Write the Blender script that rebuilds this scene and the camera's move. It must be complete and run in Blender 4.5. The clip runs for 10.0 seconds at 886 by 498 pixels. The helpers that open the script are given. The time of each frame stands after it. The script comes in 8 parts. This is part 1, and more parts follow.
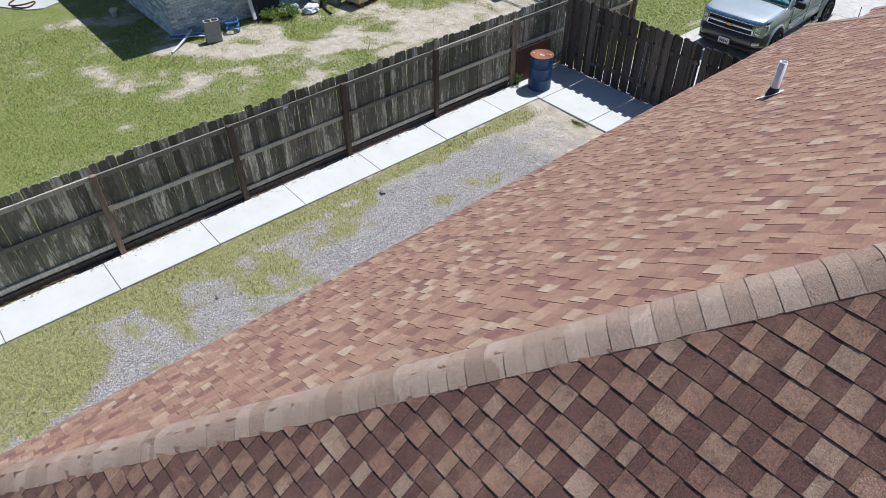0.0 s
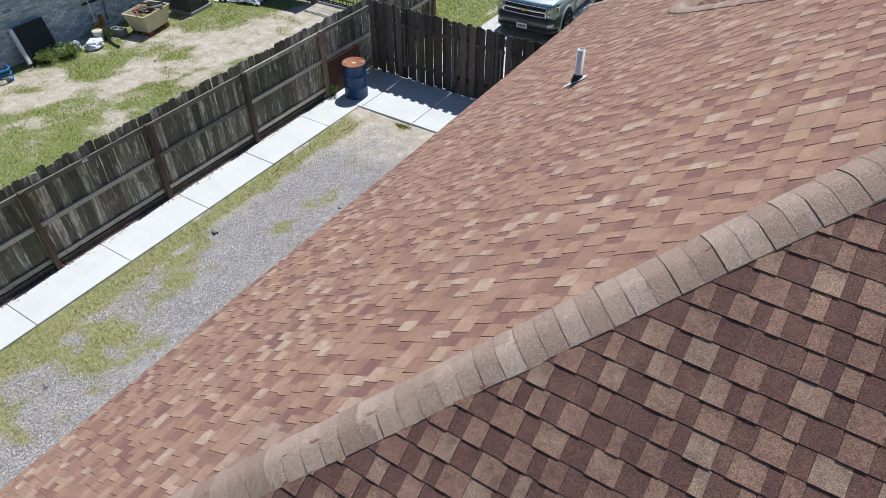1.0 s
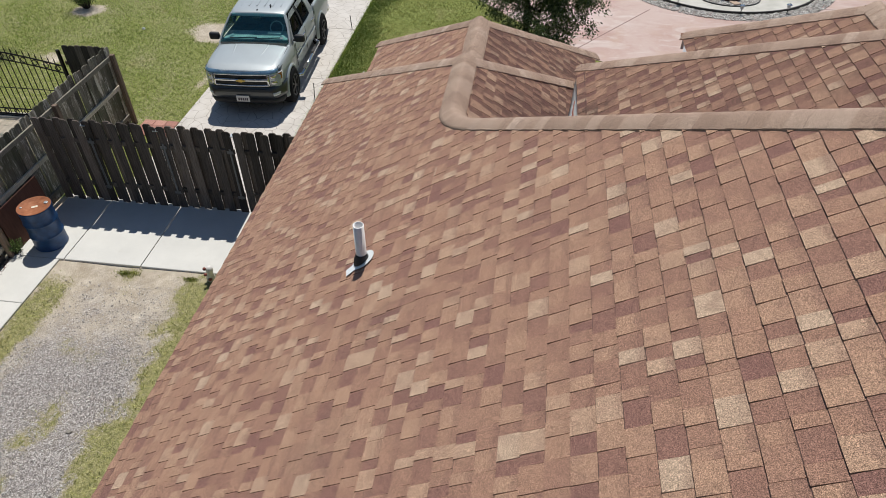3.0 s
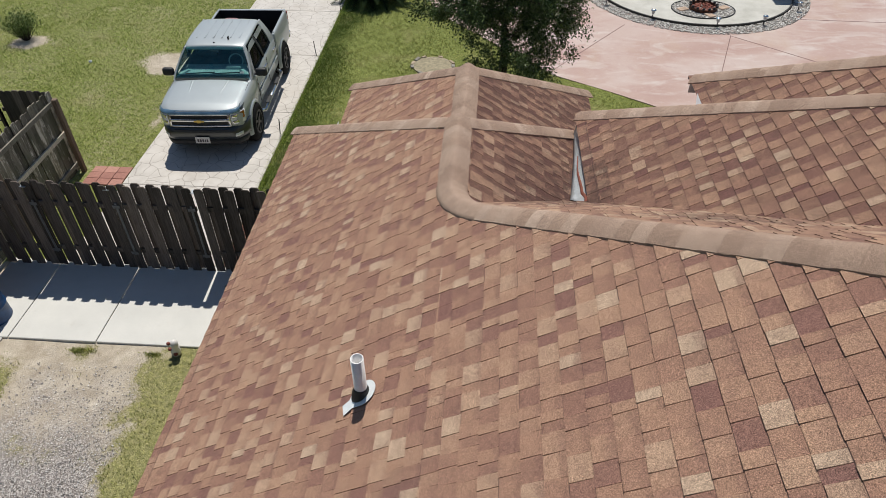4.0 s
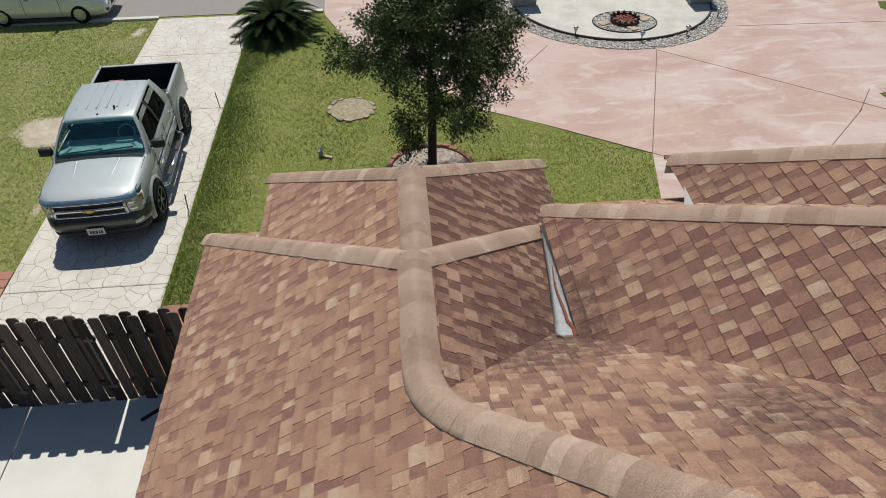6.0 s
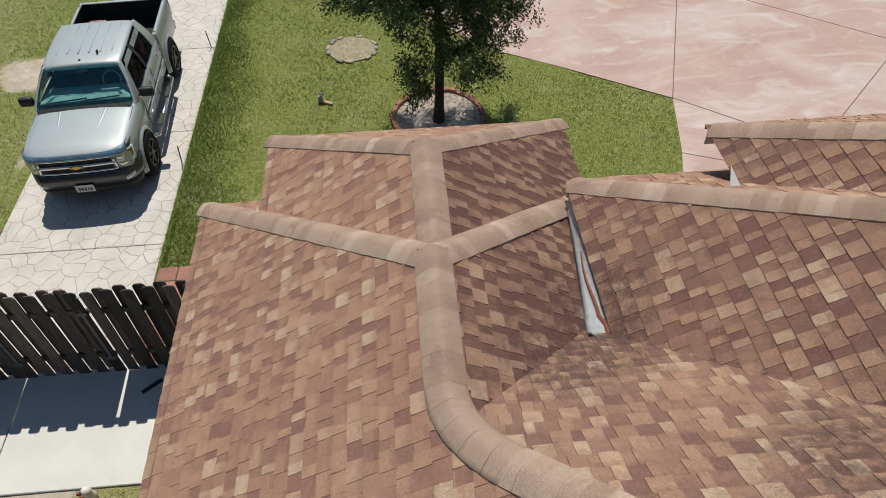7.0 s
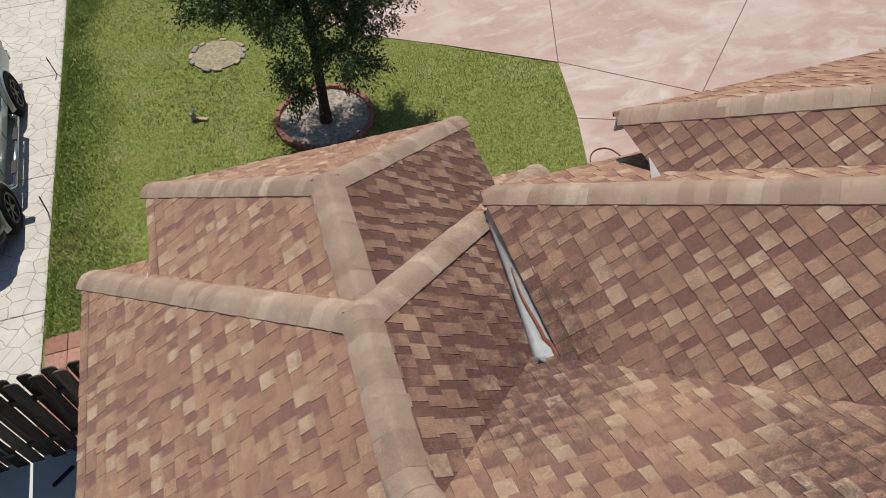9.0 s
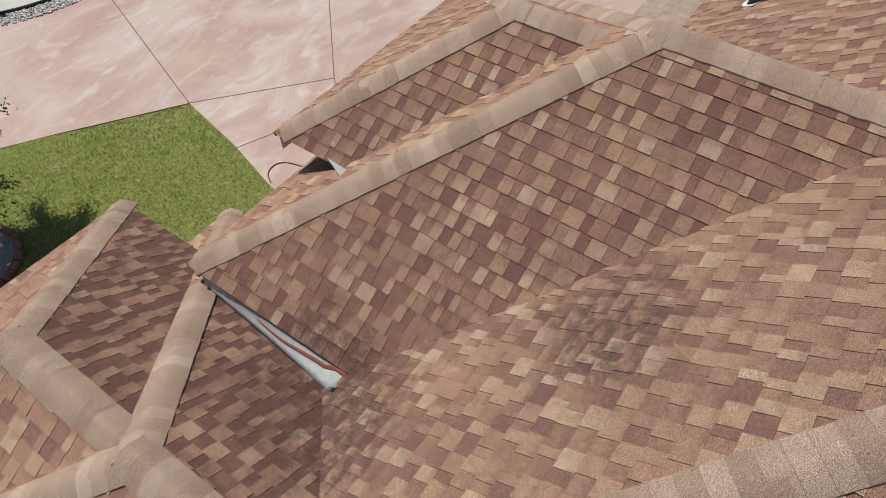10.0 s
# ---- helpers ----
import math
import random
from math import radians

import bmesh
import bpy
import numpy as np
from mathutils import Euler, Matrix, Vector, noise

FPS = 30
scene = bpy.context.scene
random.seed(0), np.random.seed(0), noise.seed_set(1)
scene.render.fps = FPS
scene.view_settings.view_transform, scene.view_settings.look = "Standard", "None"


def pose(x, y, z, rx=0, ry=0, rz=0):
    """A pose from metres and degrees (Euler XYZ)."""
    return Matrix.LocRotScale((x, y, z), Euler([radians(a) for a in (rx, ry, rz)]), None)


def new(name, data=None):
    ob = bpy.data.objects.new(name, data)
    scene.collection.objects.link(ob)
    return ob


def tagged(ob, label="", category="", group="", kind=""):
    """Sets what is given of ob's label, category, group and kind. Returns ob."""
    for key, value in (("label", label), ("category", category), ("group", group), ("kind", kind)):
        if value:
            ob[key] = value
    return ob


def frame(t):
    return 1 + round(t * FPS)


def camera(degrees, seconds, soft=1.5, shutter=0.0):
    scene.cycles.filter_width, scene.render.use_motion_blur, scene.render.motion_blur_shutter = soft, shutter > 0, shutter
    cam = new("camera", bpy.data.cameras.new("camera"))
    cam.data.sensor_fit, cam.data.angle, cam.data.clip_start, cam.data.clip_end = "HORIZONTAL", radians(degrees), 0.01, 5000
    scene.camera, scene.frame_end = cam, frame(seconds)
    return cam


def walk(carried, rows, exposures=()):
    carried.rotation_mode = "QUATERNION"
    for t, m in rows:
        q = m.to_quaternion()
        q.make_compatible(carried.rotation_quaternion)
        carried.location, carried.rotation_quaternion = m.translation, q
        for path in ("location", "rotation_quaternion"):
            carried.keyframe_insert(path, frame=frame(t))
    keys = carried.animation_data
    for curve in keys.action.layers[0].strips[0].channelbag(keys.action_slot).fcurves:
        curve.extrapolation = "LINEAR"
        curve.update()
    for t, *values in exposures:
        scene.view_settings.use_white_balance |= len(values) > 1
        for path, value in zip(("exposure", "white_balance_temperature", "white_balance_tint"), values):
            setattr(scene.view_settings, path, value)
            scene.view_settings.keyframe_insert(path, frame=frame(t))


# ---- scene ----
K = 1.075   # all lengths below are plan units; K turns them into metres
cam = camera(66.94, 10.0, soft=0.7)
PATH = [
    (0, 0.021, 0.082, 7.740, 48.723, 0.225, 49.799),
    (0.1, -0.007, 0.089, 7.750, 48.707, 0.217, 43.500),
    (0.2, -0.035, 0.095, 7.759, 48.691, 0.210, 38.000),
    (0.3, -0.063, 0.102, 7.769, 48.676, 0.203, 33.900),
    (0.4, -0.091, 0.108, 7.779, 48.660, 0.196, 33.150),
    (0.5, -0.119, 0.115, 7.788, 48.644, 0.189, 32.897),
    (1, -0.187, 0.343, 7.817, 48.576, 0.222, 32.814),
    (1.5, -0.526, 0.960, 7.797, 48.632, 0.269, 32.784),
    (1.6, -0.601, 1.118, 7.808, 48.612, 0.237, 32.400),
    (1.7, -0.677, 1.275, 7.818, 48.592, 0.206, 30.000),
    (1.8, -0.752, 1.433, 7.829, 48.571, 0.174, 27.000),
    (1.9, -0.828, 1.590, 7.839, 48.551, 0.142, 23.400),
    (2, -0.903, 1.748, 7.850, 48.531, 0.110, 21.289),
    (2.5, -1.283, 2.564, 7.907, 48.387, 0.212, 21.195),
    (2.7, -1.394, 2.858, 7.846, 48.690, 0.105, 13.691),
    (3.8, -1.939, 4.294, 7.923, 48.453, 0.230, 4.096),
    (4, -2.018, 4.510, 7.913, 48.607, 0.243, 4.020),
    (4.5, -2.148, 5.021, 7.946, 48.683, 0.396, 3.962),
    (4.6, -2.162, 5.117, 7.957, 48.673, 0.400, 3.900),
    (4.7, -2.177, 5.212, 7.969, 48.664, 0.405, -0.600),
    (4.8, -2.191, 5.307, 7.981, 48.654, 0.409, -3.300),
    (4.9, -2.205, 5.402, 7.993, 48.644, 0.413, -4.000),
    (5, -2.220, 5.497, 8.004, 48.635, 0.418, -4.385),
    (5.5, -2.269, 5.975, 8.062, 48.606, 0.515, -4.495),
    (5.7, -2.297, 6.180, 8.106, 48.386, 0.634, -4.615),
    (6.8, -2.442, 7.069, 8.098, 45.533, 0.571, -4.724),
    (7, -2.455, 7.237, 8.085, 41.915, 0.659, -4.814),
    (7.5, -2.479, 7.598, 8.057, 38.528, 0.796, -4.848),
    (8, -2.497, 7.769, 8.092, 38.643, 0.855, -4.891),
    (8.5, -2.536, 7.910, 8.108, 38.826, 0.863, -4.921),
    (8.7, -2.503, 7.943, 8.109, 38.860, 0.918, -5.300),
    (8.8, -2.487, 7.960, 8.109, 38.877, 0.945, -7.000),
    (8.9, -2.470, 7.977, 8.109, 38.894, 0.973, -11.300),
    (9, -2.454, 7.993, 8.110, 38.911, 1.001, -17.593),
    (9.1, -2.453, 8.011, 8.113, 38.954, 0.898, -21.900),
    (9.2, -2.451, 8.029, 8.116, 38.997, 0.796, -27.300),
    (9.3, -2.450, 8.046, 8.119, 39.040, 0.693, -33.300),
    (9.4, -2.449, 8.064, 8.123, 39.084, 0.590, -39.900),
    (9.5, -2.448, 8.081, 8.126, 39.127, 0.488, -46.923),
    (9.6, -2.453, 8.091, 8.131, 39.135, 0.494, -51.000),
    (9.7, -2.459, 8.100, 8.136, 39.144, 0.501, -53.200),
    (9.8, -2.465, 8.110, 8.142, 39.152, 0.507, -53.700),
    (10, -2.477, 8.129, 8.152, 39.169, 0.520, -54.487),
]
walk(cam, [(t, pose(K * x, K * y, K * z, a, b, c)) for t, x, y, z, a, b, c in PATH], exposures=[(0.0, 0.22, 5750, 9), (1.5, 0.19, 5850, 8.5), (2.5, 0.04, 6350, 8.5), (5.5, -0.05, 6600, 7), (8.5, -0.05, 6700, 6), (10.0, -0.1, 6600, 6)])

# ---- world and sun ----
SUN_ELEV, SUN_AZ = radians(64.0), radians(-2.0)   # azimuth from +y towards +x
world = bpy.data.worlds.new("world")
scene.world = world
world.use_nodes = True
wn = world.node_tree
sky = wn.nodes.new("ShaderNodeTexSky")
sky.sky_type = "NISHITA"
sky.sun_disc = False
sky.sun_elevation, sky.sun_rotation = SUN_ELEV, SUN_AZ
sky.air_density, sky.dust_density, sky.ozone_density = 1.1, 0.3, 2.5
wn.nodes["Background"].inputs["Strength"].default_value = 0.068
wn.links.new(sky.outputs[0], wn.nodes["Background"].inputs["Color"])
sun_data = bpy.data.lights.new("sun", "SUN")
sun_data.energy, sun_data.angle, sun_data.color = 4.3, radians(0.53), (1.0, 0.95, 0.88)
sun = new("sun", sun_data)
to_sun = Vector((math.sin(SUN_AZ) * math.cos(SUN_ELEV), math.cos(SUN_AZ) * math.cos(SUN_ELEV), math.sin(SUN_ELEV)))
sun.matrix_world = Matrix.Translation((0, 0, 30)) @ to_sun.to_track_quat("Z", "Y").to_matrix().to_4x4()

# ---- materials ----
def mat(name, rough=0.8, metal=0.0, spec=0.4):
    m = bpy.data.materials.new(name)
    m.use_nodes = True
    b = m.node_tree.nodes["Principled BSDF"]
    b.inputs["Roughness"].default_value = rough
    b.inputs["Metallic"].default_value = metal
    b.inputs["Specular IOR Level"].default_value = spec
    return m, m.node_tree, b


def nd(nt, kind, **values):
    n = nt.nodes.new("ShaderNode" + kind)
    for k, v in values.items():
        n.inputs[k].default_value = v
    return n


def coords(nt, scale=(1, 1, 1)):
    g = nt.nodes.new("ShaderNodeNewGeometry")
    if scale == (1, 1, 1):
        return g.outputs["Position"]
    mp = nt.nodes.new("ShaderNodeMapping")
    mp.inputs["Scale"].default_value = scale
    nt.links.new(g.outputs["Position"], mp.inputs["Vector"])
    return mp.outputs[0]


def noise_tex(nt, scale, detail=4.0, rough=0.6, stretch=(1, 1, 1), distort=0.0):
    n = nd(nt, "TexNoise", Scale=scale, Detail=detail, Roughness=rough, Distortion=distort)
    nt.links.new(coords(nt, stretch), n.inputs["Vector"])
    return n.outputs[0]


def ramp(nt, fac, stops, mode="LINEAR"):
    r = nt.nodes.new("ShaderNodeValToRGB")
    r.color_ramp.interpolation = mode
    el = r.color_ramp.elements
    while len(el) < len(stops):
        el.new(0.5)
    for e, (p, c) in zip(el, stops):
        e.position, e.color = p, (*c, 1) if len(c) == 3 else c
    nt.links.new(fac, r.inputs[0])
    return r.outputs[0]


def grey(nt, fac, lo, hi, a=0.0, b=1.0):
    """A value that runs from a to b as fac runs from lo to hi."""
    n = nt.nodes.new("ShaderNodeMapRange")
    n.inputs[1].default_value, n.inputs[2].default_value, n.inputs[3].default_value, n.inputs[4].default_value = lo, hi, a, b
    nt.links.new(fac, n.inputs[0])
    return n.outputs[0]


def mix(nt, fac, a, b, mode="MIX"):
    n = nt.nodes.new("ShaderNodeMix")
    n.data_type, n.blend_type = "RGBA", mode
    for sock, val in ((n.inputs[0], fac), (n.inputs[6], a), (n.inputs[7], b)):
        if isinstance(val, (int, float)):
            sock.default_value = val
        elif isinstance(val, tuple):
            sock.default_value = (*val, 1)
        else:
            nt.links.new(val, sock)
    return n.outputs[2]


def mathn(nt, op, a, b):
    n = nt.nodes.new("ShaderNodeMath")
    n.operation = op
    for sock, val in ((n.inputs[0], a), (n.inputs[1], b)):
        if isinstance(val, (int, float)):
            sock.default_value = val
        else:
            nt.links.new(val, sock)
    return n.outputs[0]


def bump(nt, b, height, strength=0.3, dist=0.01):
    n = nd(nt, "Bump", Strength=strength, Distance=dist)
    nt.links.new(height, n.inputs["Height"])
    nt.links.new(n.outputs[0], b.inputs["Normal"])


def paint(nt, b, colour):
    nt.links.new(colour, b.inputs["Base Color"])


def near_spot(nt, centre, radius, wobble=0.6):
    """1 inside a ragged patch round centre, 0 outside."""
    d = nt.nodes.new("ShaderNodeVectorMath")
    d.operation = "DISTANCE"
    nt.links.new(coords(nt), d.inputs[0])
    d.inputs[1].default_value = tuple(K * c for c in centre)
    w = mathn(nt, "MULTIPLY", mathn(nt, "SUBTRACT", noise_tex(nt, 2.2 / radius, 4.0), 0.5), 2 * wobble * radius)
    return grey(nt, mathn(nt, "ADD", d.outputs["Value"], w), radius, radius * 0.45)


def shingle_mat(name, source, stain_shade=0.0, contrast=0.84, tan_mix=0.0):
    m, nt, b = mat(name, 0.92, 0.0, 0.25)
    if source == "object":
        r = nt.nodes.new("ShaderNodeObjectInfo").outputs["Random"]
    else:
        r = nt.nodes.new("ShaderNodeNewGeometry").outputs["Random Per Island"]
    a = nt.nodes.new("ShaderNodeAttribute")
    a.attribute_name = "lap"
    lap = a.outputs["Fac"]
    a = nt.nodes.new("ShaderNodeAttribute")
    a.attribute_name = "raised"
    raised = a.outputs["Fac"]
    low = ramp(nt, r, [(0.0, (0.180, 0.090, 0.080)), (0.3, (0.235, 0.128, 0.098)), (0.6, (0.290, 0.168, 0.120)), (0.8, (0.325, 0.195, 0.134)), (1.0, (0.365, 0.230, 0.158))])
    tan = ramp(nt, r, [(0.0, (0.270, 0.154, 0.112)), (0.3, (0.322, 0.192, 0.132)), (0.68, (0.370, 0.236, 0.160)), (0.85, (0.410, 0.284, 0.198)), (1.0, (0.455, 0.345, 0.250))])
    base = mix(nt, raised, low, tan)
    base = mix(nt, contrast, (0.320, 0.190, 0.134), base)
    base = mix(nt, tan_mix, base, (0.345, 0.245, 0.172))
    # a darker, ragged band across the upper part of a shingle
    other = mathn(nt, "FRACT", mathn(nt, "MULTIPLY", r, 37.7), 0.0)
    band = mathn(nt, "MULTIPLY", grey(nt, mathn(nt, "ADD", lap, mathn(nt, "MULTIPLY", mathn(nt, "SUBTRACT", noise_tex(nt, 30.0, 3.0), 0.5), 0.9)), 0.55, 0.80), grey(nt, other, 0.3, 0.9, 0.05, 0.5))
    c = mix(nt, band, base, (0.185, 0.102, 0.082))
    blotch = noise_tex(nt, 9.0, 3.0)
    c = mix(nt, grey(nt, blotch, 0.45, 0.75, 0.0, 0.4), c, (0.20, 0.115, 0.092))
    stain = noise_tex(nt, 0.9, 5.0, 0.65)
    c = mix(nt, grey(nt, stain, 0.60, 0.78, 0.0, 0.4), c, (0.12, 0.08, 0.07))
    dots = noise_tex(nt, 11.0, 5.0, 0.7)
    for centre, rad in (((-1.35, 9.75, 3.7), 0.9), ((-0.95, 10.45, 3.5), 0.8), ((-0.1, 8.6, 4.72), 0.8)):
        c = mix(nt, mathn(nt, "MULTIPLY", near_spot(nt, centre, rad), grey(nt, mathn(nt, "ADD", dots, mathn(nt, "MULTIPLY", lap, 0.12)), 0.40, 0.64, 0.0, 0.68)), c, (0.055, 0.038, 0.034))
    # dark streaks for stains, and shade painted into slopes turned from the sun
    if stain_shade:
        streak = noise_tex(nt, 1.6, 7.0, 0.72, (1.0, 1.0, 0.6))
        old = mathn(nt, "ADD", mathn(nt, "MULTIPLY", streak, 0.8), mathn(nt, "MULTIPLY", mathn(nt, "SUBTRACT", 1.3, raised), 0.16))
        c = mix(nt, grey(nt, old, 0.33, 0.62, 0.12 * stain_shade, stain_shade), c, (0.088, 0.044, 0.038))
        c = mix(nt, grey(nt, dots, 0.5, 0.7, 0.0, 0.5 * stain_shade), c, (0.07, 0.045, 0.04))
    grain = noise_tex(nt, 215.0, 3.0, 0.8)
    c = mix(nt, 1.0, c, ramp(nt, grain, [(0.36, (0.30, 0.29, 0.29)), (0.5, (1.03, 1.03, 1.03)), (0.64, (2.0, 1.97, 1.94))]), "MULTIPLY")
    speck = noise_tex(nt, 90.0, 2.0, 0.75)
    c = mix(nt, 0.42, c, ramp(nt, speck, [(0.35, (0.50, 0.48, 0.48)), (0.65, (1.5, 1.5, 1.5))]), "MULTIPLY")
    paint(nt, b, c)
    bump(nt, b, mathn(nt, "ADD", grain, speck), 0.5, 0.003)
    return m


def cap_mat():
    m, nt, b = mat("cap_shingle", 0.92, 0.0, 0.25)
    r = nt.nodes.new("ShaderNodeObjectInfo").outputs["Random"]
    c = ramp(nt, r, [(0.0, (0.275, 0.190, 0.144)), (0.25, (0.318, 0.224, 0.171)), (0.6, (0.348, 0.250, 0.193)), (0.85, (0.38, 0.280, 0.219)), (1.0, (0.435, 0.33, 0.262))])
    c = mix(nt, grey(nt, noise_tex(nt, 3.0, 5.0), 0.5, 0.75, 0.0, 0.45), c, (0.22, 0.15, 0.12))
    speck = noise_tex(nt, 85.0, 3.0, 0.8)
    c = mix(nt, 0.42, c, ramp(nt, speck, [(0.35, (0.55, 0.54, 0.53)), (0.65, (1.45, 1.45, 1.45))]), "MULTIPLY")
    grain = noise_tex(nt, 215.0, 3.0, 0.8)
    c = mix(nt, 1.0, c, ramp(nt, grain, [(0.36, (0.3, 0.3, 0.3)), (0.5, (0.98, 0.98, 0.98)), (0.64, (1.95, 1.95, 1.95))]), "MULTIPLY")
    paint(nt, b, c)
    bump(nt, b, mathn(nt, "ADD", grain, speck), 0.5, 0.003)
    return m


def plain(name, colour, rough=0.6, metal=0.0, vary=0.25, scale=6.0, spec=0.4, relief=0.1):
    m, nt, b = mat(name, rough, metal, spec)
    n = noise_tex(nt, scale, 6.0, 0.65)
    lo, hi = tuple(x * (1 - vary) for x in colour), tuple(x * (1 + vary) for x in colour)
    paint(nt, b, ramp(nt, n, [(0.3, lo), (0.7, hi)]))
    if relief:
        bump(nt, b, n, relief, 0.01)
    return m


def concrete(name, colour, warm, stain=(0.35, 0.33, 0.30)):
    m, nt, b = mat(name, 0.85)
    c = ramp(nt, noise_tex(nt, 1.3, 6.0, 0.65), [(0.3, colour), (0.7, warm)])
    c = mix(nt, grey(nt, noise_tex(nt, 4.5, 6.0, 0.7), 0.58, 0.8, 0.0, 0.35), c, stain)
    fine = noise_tex(nt, 120.0, 2.0)
    c = mix(nt, 0.4, c, ramp(nt, fine, [(0.3, (0.8, 0.8, 0.8)), (0.7, (1.15, 1.15, 1.15))]), "MULTIPLY")
    paint(nt, b, c)
    bump(nt, b, fine, 0.2, 0.003)
    return m


def pink_concrete():
    m, nt, b = mat("stained_pink_concrete", 0.65)
    a = noise_tex(nt, 0.42, 5.0, 0.5, (1.0, 1.5, 1.0), 1.2)
    c = ramp(nt, a, [(0.28, (0.405, 0.265, 0.228)), (0.45, (0.455, 0.320, 0.280)), (0.58, (0.495, 0.375, 0.335)), (0.75, (0.53, 0.43, 0.395))])
    swept = noise_tex(nt, 0.75, 6.0, 0.55, (0.8, 1.9, 1), 1.6)
    c = mix(nt, grey(nt, swept, 0.50, 0.70, 0.0, 0.7), c, (0.60, 0.53, 0.495))
    tan = noise_tex(nt, 0.6, 5.0, 0.5, (1.3, 1, 1), 0.8)
    c = mix(nt, grey(nt, tan, 0.54, 0.70, 0.0, 0.5), c, (0.46, 0.325, 0.25))
    rose = noise_tex(nt, 1.5, 5.0, 0.6, (1.0, 1.5, 1), 1.0)
    c = mix(nt, grey(nt, rose, 0.56, 0.70, 0.0, 0.4), c, (0.40, 0.255, 0.235))
    c = mix(nt, grey(nt, noise_tex(nt, 6.0, 5.0, 0.7), 0.56, 0.72, 0.0, 0.3), c, (0.62, 0.56, 0.52))
    c = mix(nt, 0.5, c, ramp(nt, noise_tex(nt, 90.0, 3.0), [(0.3, (0.85, 0.85, 0.85)), (0.7, (1.12, 1.12, 1.12))]), "MULTIPLY")
    paint(nt, b, c)
    bump(nt, b, noise_tex(nt, 40.0, 4.0), 0.15, 0.004)
    return m


def flagstone_concrete():
    m, nt, b = mat("stamped_flagstone_concrete", 0.8)
    warp = nt.nodes.new("ShaderNodeTexNoise")
    warp.inputs["Scale"].default_value = 2.5
    nt.links.new(coords(nt), warp.inputs["Vector"])
    add = nt.nodes.new("ShaderNodeVectorMath")
    add.operation = "MULTIPLY_ADD"
    nt.links.new(warp.outputs["Color"], add.inputs[0])
    add.inputs[1].default_value = (0.22, 0.22, 0.0)
    nt.links.new(coords(nt, (1, 1, 0)), add.inputs[2])
    v = nt.nodes.new("ShaderNodeTexVoronoi")
    v.feature, v.voronoi_dimensions = "DISTANCE_TO_EDGE", "2D"
    v.inputs["Scale"].default_value = 3.4
    nt.links.new(add.outputs[0], v.inputs["Vector"])
    line = grey(nt, v.outputs["Distance"], 0.008, 0.040)
    c = ramp(nt, noise_tex(nt, 1.6, 6.0, 0.7), [(0.3, (0.49, 0.455, 0.415)), (0.7, (0.63, 0.595, 0.555))])
    c = mix(nt, grey(nt, noise_tex(nt, 0.6, 5.0), 0.55, 0.75, 0.0, 0.4), c, (0.42, 0.36, 0.29))
    c = mix(nt, mathn(nt, "ADD", line, grey(nt, noise_tex(nt, 3.0, 4.0), 0.4, 0.7, 0.0, 0.6)), (0.30, 0.265, 0.235), c)
    paint(nt, b, c)
    bump(nt, b, line, 0.5, 0.01)
    return m


def lawn_mat(name, green, dry, soil, soil_lo, soil_hi, scale=0.45):
    m, nt, b = mat(name, 0.95, 0.0, 0.2)
    g = ramp(nt, noise_tex(nt, 34.0, 4.0, 0.7), [(0.3, tuple(x * 0.55 for x in green)), (0.7, tuple(x * 1.35 for x in green))])
    c = mix(nt, grey(nt, noise_tex(nt, 1.1, 6.0, 0.65), 0.45, 0.72, 0.0, 0.85), g, dry)
    s = noise_tex(nt, scale, 8.0, 0.68)
    earth = ramp(nt, noise_tex(nt, 5.0, 6.0, 0.7), [(0.3, tuple(x * 0.75 for x in soil)), (0.7, tuple(x * 1.2 for x in soil))])
    c = mix(nt, grey(nt, s, soil_lo, soil_hi), c, earth)
    paint(nt, b, c)
    bump(nt, b, noise_tex(nt, 45.0, 4.0, 0.7), 0.6, 0.03)
    return m


def weathered_wood(name, lo, hi, light=(0.36, 0.33, 0.29), lichen=True):
    m, nt, b = mat(name, 0.9, 0.0, 0.2)
    r = nt.nodes.new("ShaderNodeObjectInfo").outputs["Random"]
    grain = noise_tex(nt, 14.0, 6.0, 0.75, (3.5, 3.5, 0.22))
    c = ramp(nt, grain, [(0.3, lo), (0.7, hi)])
    c = mix(nt, 0.8, c, ramp(nt, r, [(0.0, (0.36, 0.35, 0.32)), (0.5, (0.95, 0.93, 0.9)), (1.0, (1.95, 1.85, 1.72))]), "MULTIPLY")
    if lichen:
        green = noise_tex(nt, 1.3, 4.0, 0.6)
        c = mix(nt, grey(nt, green, 0.45, 0.65, 0.0, 0.55), c, (0.095, 0.11, 0.06))
        patch = noise_tex(nt, 3.2, 7.0, 0.8, (4.0, 4.0, 0.62))
        shift = mathn(nt, "ADD", patch, mathn(nt, "MULTIPLY", mathn(nt, "SUBTRACT", r, 0.5), 0.12))
        c = mix(nt, grey(nt, shift, 0.54, 0.60, 0.0, 0.9), c, light)
        damp = noise_tex(nt, 2.1, 5.0, 0.7, (1.0, 1.0, 0.7))
        c = mix(nt, grey(nt, damp, 0.55, 0.72, 0.0, 0.6), c, (0.05, 0.052, 0.04))
    paint(nt, b, c)
    bump(nt, b, grain, 0.5, 0.012)
    return m


